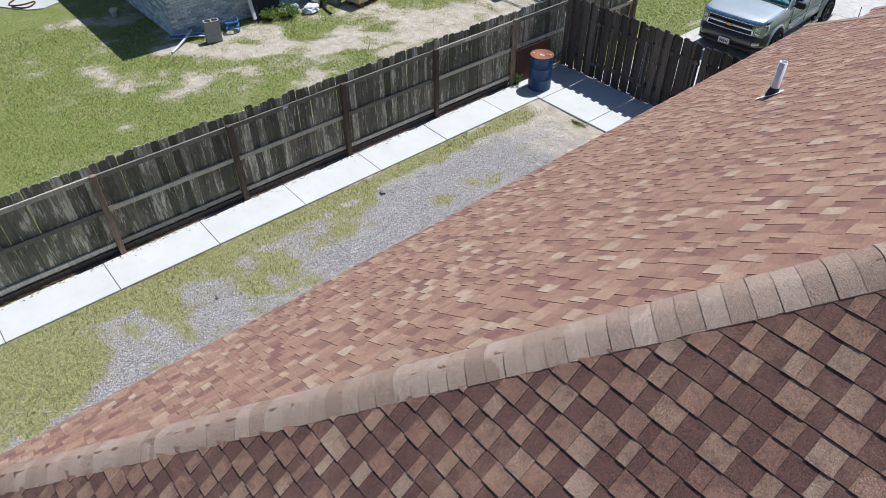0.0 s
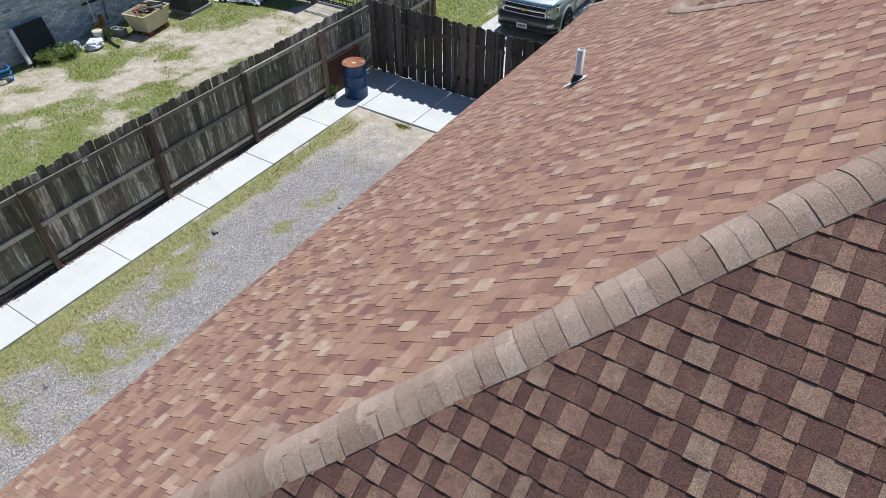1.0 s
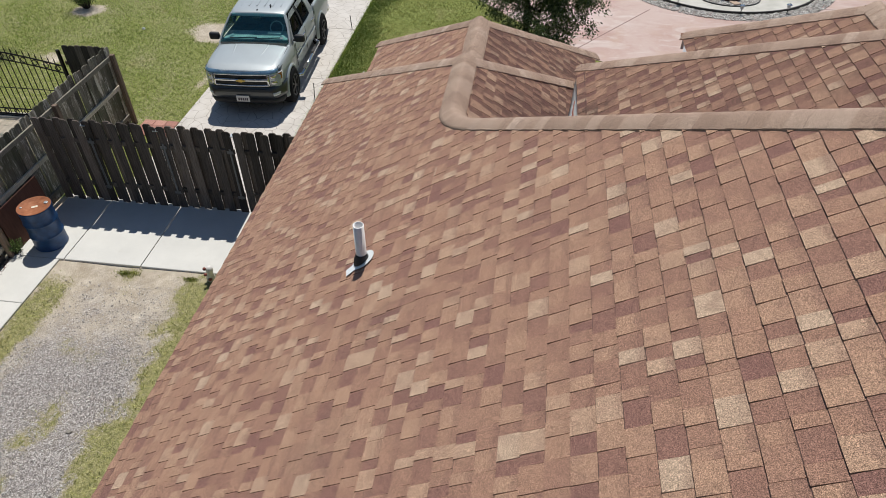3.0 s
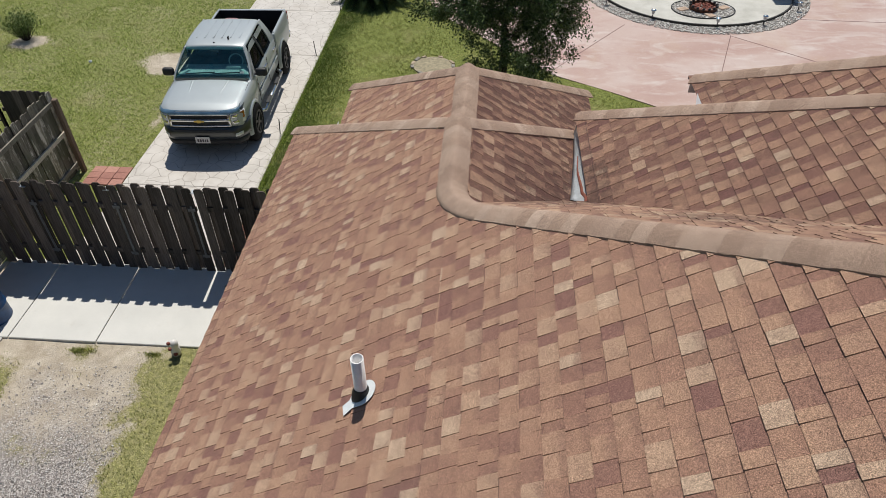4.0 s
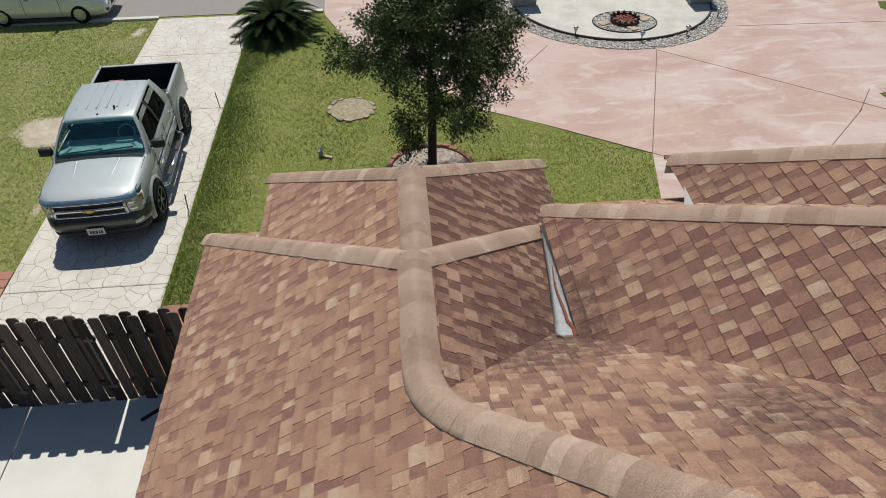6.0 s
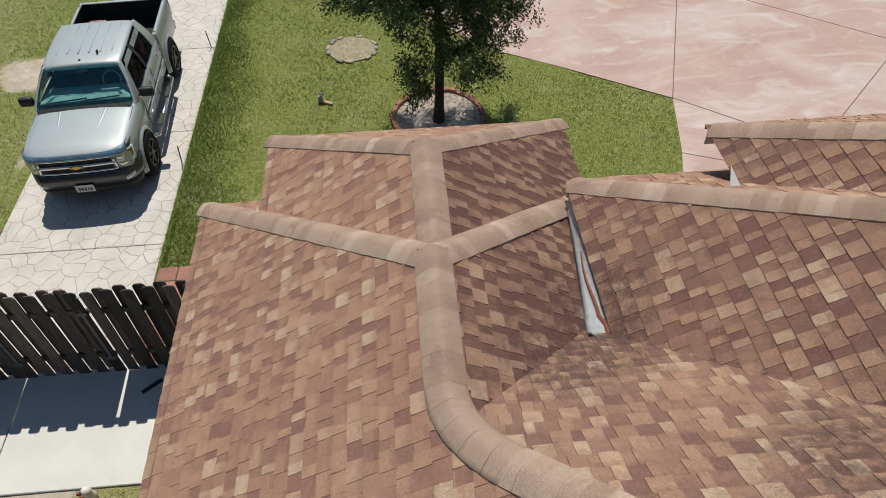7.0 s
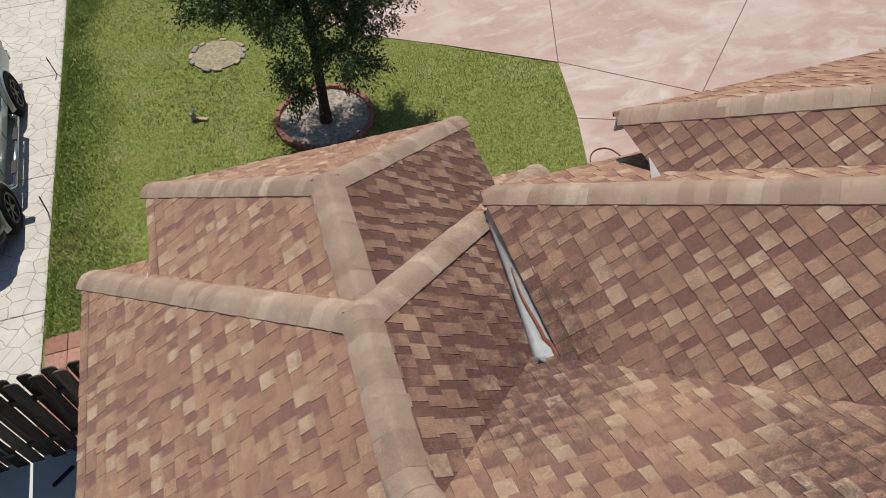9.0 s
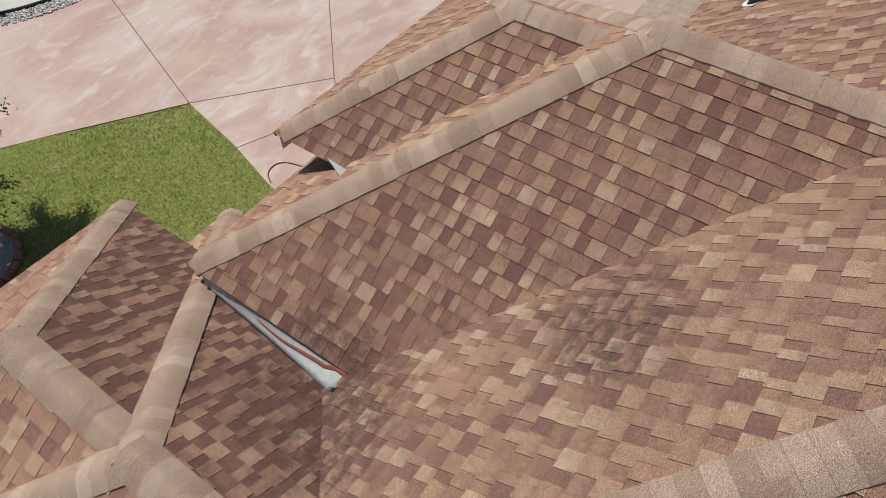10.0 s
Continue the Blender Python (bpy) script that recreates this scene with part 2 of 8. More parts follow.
SHINGLE_PIECE = shingle_mat("asphalt_shingle_piece", "object")
SHINGLE_FIELD = shingle_mat("asphalt_shingle_field", "island")
# darker copy for south and east slopes: stains with shade in the colour
SHINGLE_STAIN_SHADE = shingle_mat("stained_shaded_shingle_field", "island", 0.85, 0.72)
# two more tones: dark streaks and tan share are set per slope
SHINGLE_DARKER = shingle_mat("darker_shingle_field", "island", 0.46, 0.95)
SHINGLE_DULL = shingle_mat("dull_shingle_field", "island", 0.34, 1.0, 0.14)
CAP = cap_mat()
# shade at the cap laps, put in as colour
CAP_SHADE = plain("painted_cap_shade", (0.20, 0.142, 0.112), 0.95)
# shade under the butt edges, painted as dark strips
LAP_SHADE = plain("painted_lap_shade", (0.085, 0.050, 0.044), 0.95)
DECK = plain("roofing_felt", (0.03, 0.025, 0.024), 0.95)
WALL = plain("tan_brick_wall", (0.36, 0.27, 0.22), 0.9)
WHITE_TRIM = plain("white_painted_trim", (0.74, 0.75, 0.76), 0.45, vary=0.08)
WALK = concrete("pale_concrete", (0.575, 0.570, 0.542), (0.655, 0.646, 0.612), (0.42, 0.39, 0.34))
PINK = pink_concrete()
FLAG = flagstone_concrete()
LAWN = lawn_mat("lawn", (0.105, 0.150, 0.035), (0.19, 0.195, 0.065), (0.34, 0.28, 0.20), 0.66, 0.74)
ASPHALT = plain("street_asphalt", (0.26, 0.24, 0.225), 0.9, vary=0.3, scale=30.0)
FENCE_OLD = weathered_wood("weathered_grey_fence", (0.095, 0.086, 0.072), (0.33, 0.30, 0.255), (0.66, 0.62, 0.54))
FENCE_RAIL = weathered_wood("weathered_fence_rail", (0.19, 0.175, 0.15), (0.49, 0.46, 0.405), lichen=False)
FENCE_POST = weathered_wood("brown_fence_post", (0.11, 0.080, 0.062), (0.31, 0.235, 0.185), lichen=False)
FENCE_DARK = weathered_wood("dark_stained_fence", (0.050, 0.042, 0.038), (0.165, 0.142, 0.128), lichen=False)


# ---- mesh helpers ----
def grown(m):
    g = m.copy()
    g.translation = m.translation * K
    return g


def stock(name, verts, faces, material, smooth=False):
    """A mesh for many alike pieces."""
    me = bpy.data.meshes.new(name)
    me.from_pydata(verts, [], faces)
    me.transform(Matrix.Scale(K, 4))
    me.materials.append(material)
    for p in me.polygons:
        p.use_smooth = smooth
    return me


def part(name, bm, material, parent=None, label="", smooth=False):
    me = bpy.data.meshes.new(name)
    if isinstance(bm, bmesh.types.BMesh):
        bm.to_mesh(me)
        bm.free()
    else:
        me.from_pydata(*bm)
    me.transform(Matrix.Scale(K, 4))
    for mm in material if isinstance(material, (list, tuple)) else (material,):
        me.materials.append(mm)
    if smooth:
        for p in me.polygons:
            p.use_smooth = True
    ob = new(name, me)
    if parent is not None:
        ob.parent = parent
    if label:
        tagged(ob, label)
    return ob


def share(name, mesh, m, parent):
    ob = new(name, mesh)
    ob.matrix_basis = grown(m)
    ob.parent = parent
    return ob


def empty(name, m=None, label="", category="", group="", kind=""):
    ob = new(name)
    if m is not None:
        ob.matrix_basis = grown(m)
    return tagged(ob, label, category, group, kind)


def box(bm, lo, hi, bevel=0.0, m=None, segs=1):
    """A box from corner lo to corner hi."""
    c = [(a + b) / 2 for a, b in zip(lo, hi)]
    s = [b - a for a, b in zip(lo, hi)]
    mm = Matrix.Translation(c) @ Matrix.Diagonal((*s, 1))
    r = bmesh.ops.create_cube(bm, size=1.0, matrix=mm)
    vs = r["verts"]
    if bevel:
        es = list({e for v in vs for e in v.link_edges})
        out = bmesh.ops.bevel(bm, geom=es, offset=bevel, segments=segs, affect="EDGES", profile=0.5)
        vs = list({v for f in out["faces"] for v in f.verts} | {v for v in vs if v.is_valid})
    if m is not None:
        bmesh.ops.transform(bm, matrix=m, verts=vs)
    return vs


def boxed(lo, hi, bevel=0.0, m=None, segs=1):
    bm = bmesh.new()
    box(bm, lo, hi, bevel, m, segs)
    return bm


def tube(bm, a, b, r1, r2=None, segs=12, caps=True):
    a, b = Vector(a), Vector(b)
    d = b - a
    m = Matrix.Translation((a + b) / 2) @ d.to_track_quat("Z", "Y").to_matrix().to_4x4()
    return bmesh.ops.create_cone(bm, cap_ends=caps, segments=segs, radius1=r1, radius2=r1 if r2 is None else r2, depth=d.length, matrix=m)["verts"]


def lathe(profile, segs=32, m=None):
    """A mesh turned round z from (radius, height) pairs."""
    bm = bmesh.new()
    rings = []
    for r, z in profile:
        rings.append([bm.verts.new((r * math.cos(2 * math.pi * i / segs), r * math.sin(2 * math.pi * i / segs), z)) for i in range(segs)])
    for p, q in zip(rings, rings[1:]):
        for i in range(segs):
            bm.faces.new((p[i], p[(i + 1) % segs], q[(i + 1) % segs], q[i]))
    bm.faces.new(list(reversed(rings[0])))
    bm.faces.new(rings[-1])
    if m is not None:
        bmesh.ops.transform(bm, matrix=m, verts=bm.verts)
    return bm


def slab_of(outline, z0, z1):
    """A flat slab over an outline of (x, y)."""
    bm = bmesh.new()
    f = bm.faces.new([bm.verts.new((x, y, z1)) for x, y in outline])
    if f.normal.z < 0:
        f.normal_flip()
    f.normal_update()
    if f.normal.z < 0:
        bmesh.ops.reverse_faces(bm, faces=[f])
    r = bmesh.ops.extrude_face_region(bm, geom=[f])
    bmesh.ops.translate(bm, vec=(0, 0, z0 - z1), verts=[v for v in r["geom"] if isinstance(v, bmesh.types.BMVert)])
    bmesh.ops.recalc_face_normals(bm, faces=bm.faces)
    return bm


# ---- the roof's plan ----
P = 0.688                                   # rise per metre of run
SLOPE = math.sqrt(1 + P * P)
XE, ZE, YS = -4.825, 2.657, -1.333          # long eave and its southern corner
X1, YA1, YC = -2.296, 10.514, 9.078         # first wing: ridge, apex of its hip, turn into the main hip
Z1 = ZE + P * (X1 - XE)
XF, ZF, YF, WFW, WFE = -2.260, 4.246, 11.974, 1.787, 1.735   # low front of the first wing
X2, Y2, Z2, W2 = -0.915, 11.988, 3.656, 2.696                # second wing: corner of its eaves, half width
X3, Y3, Z3, W3 = 0.382, 12.095, 4.141, 1.543                 # low front of the second wing
SV = X2 + (YC + (Z1 - Z2) / P)              # x + y along the valley of the second wing
TOPX = ((YC - YS) + (X1 + XE)) / 2          # where the main hips meet
TOPY = YS + TOPX - XE
TOPZ = ZE + P * (TOPX - XE)
EASTX = 9.0
R2 = X2 + W2
A2 = Y2 - W2
ZA2 = Z2 + P * W2
R3 = X3 + W3
A3 = Y3 - W3
ZA3 = Z3 + P * W3

house = empty("house", label="single-storey brick house with brown asphalt shingle hip roof", category="house")


class Slope:
    """A roof plane: its plan outline, the eave's direction and where the eave lies. zfun gives the height over (x, y)."""

    def __init__(self, outline, up, x0, y0, z0):
        self.up = Vector((*up, 0))
        self.w = Vector((up[0], up[1], P)).normalized()
        self.n = Vector((-up[0] * P, -up[1] * P, 1)).normalized()
        self.u = self.w.cross(self.n).normalized()
        self.o = Vector((x0, y0, z0))
        self.outline = outline

    def height(self, x, y):
        return self.o.z + P * ((x - self.o.x) * self.up.x + (y - self.o.y) * self.up.y)

    def uv(self, x, y):
        d = Vector((x, y, self.height(x, y))) - self.o
        return d.dot(self.u), d.dot(self.w)

    def place(self, u, v, h):
        return self.o + self.u * u + self.w * v + self.n * h


def clip(poly, outline):
    """The part of a convex polygon inside a convex outline that runs counterclockwise."""
    out = poly
    for i in range(len(outline)):
        (ax, ay), (bx, by) = outline[i], outline[(i + 1) % len(outline)]
        src, out = out, []
        for j in range(len(src)):
            p, q = src[j], src[(j + 1) % len(src)]
            sp = (bx - ax) * (p[1] - ay) - (by - ay) * (p[0] - ax)
            sq = (bx - ax) * (q[1] - ay) - (by - ay) * (q[0] - ax)
            if sp >= 0:
                out.append(p)
            if (sp >= 0) != (sq >= 0):
                t = sp / (sp - sq)
                out.append((p[0] + t * (q[0] - p[0]), p[1] + t * (q[1] - p[1])))
        if len(out) < 3:
            return []
    return out


EXPOSE, LAP = 0.133, 0.018
WIDTHS = (0.065, 0.085, 0.105, 0.125, 0.145)
LIPS = (0.0048, 0.0056, 0.0098, 0.0108)
rng = random.Random(7)


def shingle_mesh(width, lip):
    g = 0.0012
    v = [(g, 0, -0.004), (width - g, 0, -0.004), (width - g, EXPOSE + LAP, -0.004), (g, EXPOSE + LAP, -0.004),
         (g, 0, lip), (width - g, 0, lip), (width - g, EXPOSE + LAP, 0.0005), (g, EXPOSE + LAP, 0.0005)]
    f = [(4, 5, 6, 7), (0, 1, 5, 4), (1, 2, 6, 5), (3, 0, 4, 7)]
    # thin dark strip painted where the next course's butt edge would shade
    e = EXPOSE
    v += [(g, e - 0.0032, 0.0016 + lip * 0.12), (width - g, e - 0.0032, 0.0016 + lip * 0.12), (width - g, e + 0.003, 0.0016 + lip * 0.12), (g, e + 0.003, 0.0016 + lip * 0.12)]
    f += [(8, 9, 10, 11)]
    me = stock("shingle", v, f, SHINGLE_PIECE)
    me.materials.append(LAP_SHADE)
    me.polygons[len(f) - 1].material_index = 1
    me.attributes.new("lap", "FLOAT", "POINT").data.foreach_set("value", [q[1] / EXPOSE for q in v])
    me.attributes.new("raised", "FLOAT", "POINT").data.foreach_set("value", [float(lip > 0.007)] * len(v))
    return me


SHINGLES = {(w, l): shingle_mesh(w, l) for w in WIDTHS for l in LIPS}
left_over = {"pieces": 0}


def deck(name, slope, label=""):
    bm = bmesh.new()
    top = [slope.o + (Vector((x, y, slope.height(x, y))) - slope.o) - slope.n * 0.006 for x, y in slope.outline]
    low = [p - slope.n * 0.03 for p in top]
    a, b = [bm.verts.new(p) for p in top], [bm.verts.new(p) for p in low]
    bm.faces.new(a)
    bm.faces.new(list(reversed(b)))
    for i in range(len(a)):
        j = (i + 1) % len(a)
        bm.faces.new((a[i], b[i], b[j], a[j]))
    bmesh.ops.recalc_face_normals(bm, faces=bm.faces)
    return part(name, bm, DECK, house, label)


def shingle(slope, deck_ob, pieces=None, material=None):
    """Courses of shingles over a slope. pieces: a plan rectangle whose whole shingles become objects of their own."""
    pts = [slope.uv(x, y) for x, y in slope.outline]
    area = sum(pts[i][0] * pts[(i + 1) % len(pts)][1] - pts[(i + 1) % len(pts)][0] * pts[i][1] for i in range(len(pts)))
    if area < 0:
        pts.reverse()
    verts, faces, dark, laps, high = [], [], [], [], []
    u0, u1 = min(p[0] for p in pts), max(p[0] for p in pts)
    v1 = max(p[1] for p in pts)
    rows = int(v1 / EXPOSE) + 2
    turn = Matrix((slope.u, slope.w, slope.n)).transposed().to_4x4()
    # which outline pieces are convex: split at any reflex corner by its level line
    reflex = [pts[i] for i in range(len(pts)) if (pts[i][0] - pts[i - 1][0]) * (pts[(i + 1) % len(pts)][1] - pts[i][1]) - (pts[i][1] - pts[i - 1][1]) * (pts[(i + 1) % len(pts)][0] - pts[i][0]) < -1e-6]
    zones = [pts]
    if reflex:
        lv = reflex[0][1]
        big = 60.0
        under = [p for p in pts if p[1] <= lv + 1e-6]
        over = [p for p in pts if p[1] > lv + 1e-6] + [reflex[0]]
        zones = []
        for group in (under, over):
            hull = convex(group + crossing(pts, lv))
            zones.append(hull)
    for r in range(rows):
        v = r * EXPOSE - (0.02 if r == 0 else 0)
        u, tall = u0 - rng.random() * 0.3, False
        while u < u1:
            tall = not tall if rng.random() < 0.94 else tall
            w, lip = rng.choice(WIDTHS), LIPS[rng.randrange(2) + 2 * tall]
            dv = rng.uniform(-0.002, 0.002)
            quad = [(u + 0.0012, v + dv), (u + w - 0.0012, v + dv), (u + w - 0.0012, v + EXPOSE + LAP), (u + 0.0012, v + EXPOSE + LAP)]
            for zone in zones:
                c = clip(quad, zone)
                if not c:
                    continue
                whole = len(c) == 4 and abs(c[0][0] - c[1][0]) + abs(c[1][0] - c[2][0]) > w * 0.98 and all(abs(a[0] - b[0]) + abs(a[1] - b[1]) < 1e-5 for a, b in zip(sorted(c), sorted(quad)))
                at = slope.place(u, v + dv, 0)
                if pieces and whole and pieces[0] < at.x < pieces[1] and pieces[2] < at.y < pieces[3] and left_over["pieces"] < 300:
                    left_over["pieces"] += 1
                    share("shingle", SHINGLES[(w, lip)], Matrix.Translation(at) @ turn, deck_ob)
                    continue
                k = len(verts)
                m = len(c)
                for uu, vv in c:
                    h = lip + (0.0005 - lip) * (vv - v) / (EXPOSE + LAP)
                    verts.append(slope.place(uu, vv, h))
                for uu, vv in c:
                    verts.append(slope.place(uu, vv, -0.004))
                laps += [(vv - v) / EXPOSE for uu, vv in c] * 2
                high += [float(tall)] * (2 * m)
                faces.append(tuple(range(k, k + m)))
                for i in range(m):
                    j = (i + 1) % m
                    faces.append((k + j, k + i, k + m + i, k + m + j))
                # painted shade line below the course above
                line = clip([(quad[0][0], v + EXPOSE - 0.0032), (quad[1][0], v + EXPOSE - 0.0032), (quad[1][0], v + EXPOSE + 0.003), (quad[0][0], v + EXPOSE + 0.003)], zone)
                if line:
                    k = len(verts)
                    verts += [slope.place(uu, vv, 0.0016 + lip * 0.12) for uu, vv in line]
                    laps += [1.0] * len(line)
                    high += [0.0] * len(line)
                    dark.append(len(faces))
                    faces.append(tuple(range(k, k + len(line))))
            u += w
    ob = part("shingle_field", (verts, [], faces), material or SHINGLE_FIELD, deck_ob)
    ob.data.materials.append(LAP_SHADE)
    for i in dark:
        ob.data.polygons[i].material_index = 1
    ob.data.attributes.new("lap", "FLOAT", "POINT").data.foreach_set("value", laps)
    ob.data.attributes.new("raised", "FLOAT", "POINT").data.foreach_set("value", high)
    tagged(ob, "courses of mottled brown asphalt shingles", kind="stuff")
    return ob


def crossing(pts, lv):
    out = []
    for i in range(len(pts)):
        a, b = pts[i], pts[(i + 1) % len(pts)]
        if (a[1] - lv) * (b[1] - lv) < 0:
            t = (lv - a[1]) / (b[1] - a[1])
            out.append((a[0] + t * (b[0] - a[0]), lv))
    return out


def convex(points):
    ps = sorted(set((round(a, 6), round(b, 6)) for a, b in points))

    def half(seq):
        h = []
        for p in seq:
            while len(h) > 1 and (h[-1][0] - h[-2][0]) * (p[1] - h[-2][1]) - (h[-1][1] - h[-2][1]) * (p[0] - h[-2][0]) <= 0:
                h.pop()
            h.append(p)
        return h[:-1]
    return half(ps) + half(ps[::-1])


west = Slope([(XE, YS), (XE, YA1 + X1 - XE), (X1, YA1), (X1, YC), (TOPX, TOPY)], (1, 0), XE, YS, ZE)
south = Slope([(XE, YS), (TOPX, TOPY), (EASTX, TOPY), (EASTX + TOPX - XE, YS)], (0, 1), XE, YS, ZE)
north = Slope([(X1, YC), (X2, YC + X2 - X1), (R2, SV - R2 + 0.3), (TOPX, TOPY)], (0, -1), X1, YC + 3.2, Z1 - 3.2 * P)
north_east = Slope([(TOPX, TOPY), (R2, SV - R2 + 0.3), (R2 + 2.4, SV - R2 + 2.4), (EASTX, SV - R2 + 2.4), (EASTX, TOPY)], (0, -1), X1, YC + 3.2, Z1 - 3.2 * P)
wing_east = Slope([(X1, YC), (X1, YA1), (-0.5, YA1 - 0.5 - X1), (-0.5, YC - 0.5 - X1)], (-1, 0), -0.5, 9.0, Z1 + P * (X1 + 0.5))
wing_north = Slope([(X1, YA1), (XE, YA1 + X1 - XE), (X1 + X1 - XE, YA1 + X1 - XE)], (0, -1), XE, YA1 + X1 - XE, ZE)
front_west = Slope([(XF, YA1 + (Z1 - ZF) / P), (XF, YF), (XF - WFW, YF + WFW), (XF - WFW, YA1 + (Z1 - ZF + P * WFW) / P)], (1, 0), XF - WFW, YF, ZF - P * WFW)
front_east = Slope([(XF, YA1 + (Z1 - ZF) / P), (XF, YF), (XF + WFE, YF + WFE), (XF + WFE, YA1 + (Z1 - ZF + P * WFE) / P)], (-1, 0), XF + WFE, YF, ZF - P * WFE)
front_north = Slope([(XF, YF), (XF - WFW, YF + WFW), (XF + WFE, YF + WFE)], (0, -1), XF, YF + WFW, ZF - P * WFW)
second_west = Slope([(X2, Y2), (R2, A2), (R2, SV - R2), (X2, SV - X2)], (1, 0), X2, A2, Z2)
second_east = Slope([(R2, A2), (R2 + W2, Y2), (R2 + W2, SV - R2 + W2), (R2, SV - R2)], (-1, 0), R2 + W2, A2, Z2)
second_north = Slope([(R2, A2), (X2, Y2), (R2 + W2, Y2)], (0, -1), R2, Y2, Z2)
third_west = Slope([(X3, Y3), (R3, A3), (R3, A2 + (ZA2 - ZA3) / P), (X3, A2 + (ZA2 - Z3) / P)], (1, 0), X3, A3, Z3)
third_east = Slope([(R3, A3), (R3 + W3, Y3), (R3 + W3, A2 + (ZA2 - Z3) / P), (R3, A2 + (ZA2 - ZA3) / P)], (-1, 0), R3 + W3, A3, Z3)
third_north = Slope([(R3, A3), (X3, Y3), (R3 + W3, Y3)], (0, -1), R3, Y3, Z3)
east_end = Slope([(EASTX, TOPY), (EASTX + TOPX - XE, YS), (EASTX + TOPX - XE, TOPY * 2 - YS)], (-1, 0), EASTX + TOPX - XE, YS, ZE)
E1 = 2 * X1 - XE
wing_corner = Slope([(-0.5, 12.1), (-0.5, YA1 - 0.5 - X1), (E1, YA1 + E1 - X1), (E1, 12.1)], (-1, 0), E1, 12.1, ZE)
SLOPES = [("wing_corner", wing_corner, None), ("west", west, (-4.2, -2.4, 3.4, 6.4)), ("south", south, None), ("north", north, None), ("north_east", north_east, None), ("wing_east", wing_east, None),
          ("wing_north", wing_north, None), ("front_west", front_west, None), ("front_east", front_east, None), ("front_north", front_north, None),
          ("second_west", second_west, None), ("second_east", second_east, None), ("second_north", second_north, None),
          ("third_west", third_west, None), ("third_east", third_east, None), ("third_north", third_north, None), ("east_end", east_end, None)]
for key, sl, pieces in SLOPES:
    d = deck("roof_slope", sl)
    shingle(sl, d, pieces, SHINGLE_STAIN_SHADE if key in ("south", "wing_east", "front_east") else SHINGLE_DARKER if key in ("second_west", "third_west") else SHINGLE_DULL if key in ("north", "north_east") else None)


# hip and ridge caps
def cap_ring(drop, wide, rise, y, n=10):
    top = []
    for i in range(n + 1):
        q = -1 + 2 * i / n
        top.append((q * wide, y, -drop * wide * (math.sqrt(q * q + 0.035) - math.sqrt(1.035) + 1) + rise - 0.010 * q ** 4))
    return top


def cap_mesh(drop, wide=0.138, length=0.20, lip=0.005, rise=0.020):
    """A bent cap: runs along +y from its thick low end, its sides falling by drop metres per metre."""
    n = 10
    top = cap_ring(drop, wide, rise + lip, 0.0) + cap_ring(drop, wide, rise, length)
    low = [(x, y, z - 0.014 - 0.012 * (1 - (x / wide) ** 2)) for x, y, z in top]
    a, k = n + 1, 2 * n + 2
    verts = top + low + top
    faces = [(i, i + 1, a + i + 1, a + i) for i in range(n)]
    faces += [(2 * k + i + 1, 2 * k + i, k + i, k + i + 1) for i in range(n)]
    faces += [(2 * k, 2 * k + a, k + a, k), (2 * k + a + n, 2 * k + n, k + n, k + a + n)]
    # dark ring painted where the next cap's lip would shade this one
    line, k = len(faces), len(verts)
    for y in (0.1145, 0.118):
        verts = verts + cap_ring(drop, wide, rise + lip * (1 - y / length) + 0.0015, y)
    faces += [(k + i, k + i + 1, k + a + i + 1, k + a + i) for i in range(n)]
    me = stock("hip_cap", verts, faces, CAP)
    me.materials.append(CAP_SHADE)
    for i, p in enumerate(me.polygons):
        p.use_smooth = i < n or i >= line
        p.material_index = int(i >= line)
    return me


HIP_DROP = P / math.sqrt(2) / math.sqrt(1 + P * P / 2)
HIP_CAP = cap_mesh(HIP_DROP)
RIDGE_CAP = cap_mesh(P, 0.140, rise=0.026)


def caps(a, b, mesh, upper, step=0.117, stop=0.0):
    """Caps from the low end a to the high end b, the last ending stop before b; upper: the object that carries them."""
    a, b = Vector(a), Vector(b)
    d = (b - a).normalized()
    side = d.cross(Vector((0, 0, 1))).normalized()
    n = side.cross(d)
    turn = Matrix((side, d, n)).transposed().to_4x4()
    run = (b - a).length - 0.20 - stop
    count = max(1, int(run / step + 0.5))
    for i in range(count + 1):
        wob = Matrix.Rotation(rng.uniform(-0.012, 0.012), 4, "Z") @ Matrix.Translation((rng.uniform(-0.003, 0.003), 0, rng.uniform(0, 0.003)))
        share("hip_cap", mesh, Matrix.Translation(a + d * (run * i / count)) @ turn @ wob, upper)


ridge_set = part("ridge_board", boxed((X1 - 0.02, YC, Z1 - 0.05), (X1 + 0.02, YA1, Z1 - 0.02)), DECK, house)
caps((XE + 0.02, YS + 0.02, ZE), (TOPX, TOPY, TOPZ), HIP_CAP, ridge_set)
caps((X1 + 0.30, YC - 0.30, Z1 + 0.30 * P), (TOPX, TOPY, TOPZ), HIP_CAP, ridge_set)
caps((X1, YA1 + 0.07, Z1 + 0.002), (X1, YC + 0.26, Z1 + 0.0), RIDGE_CAP, ridge_set)


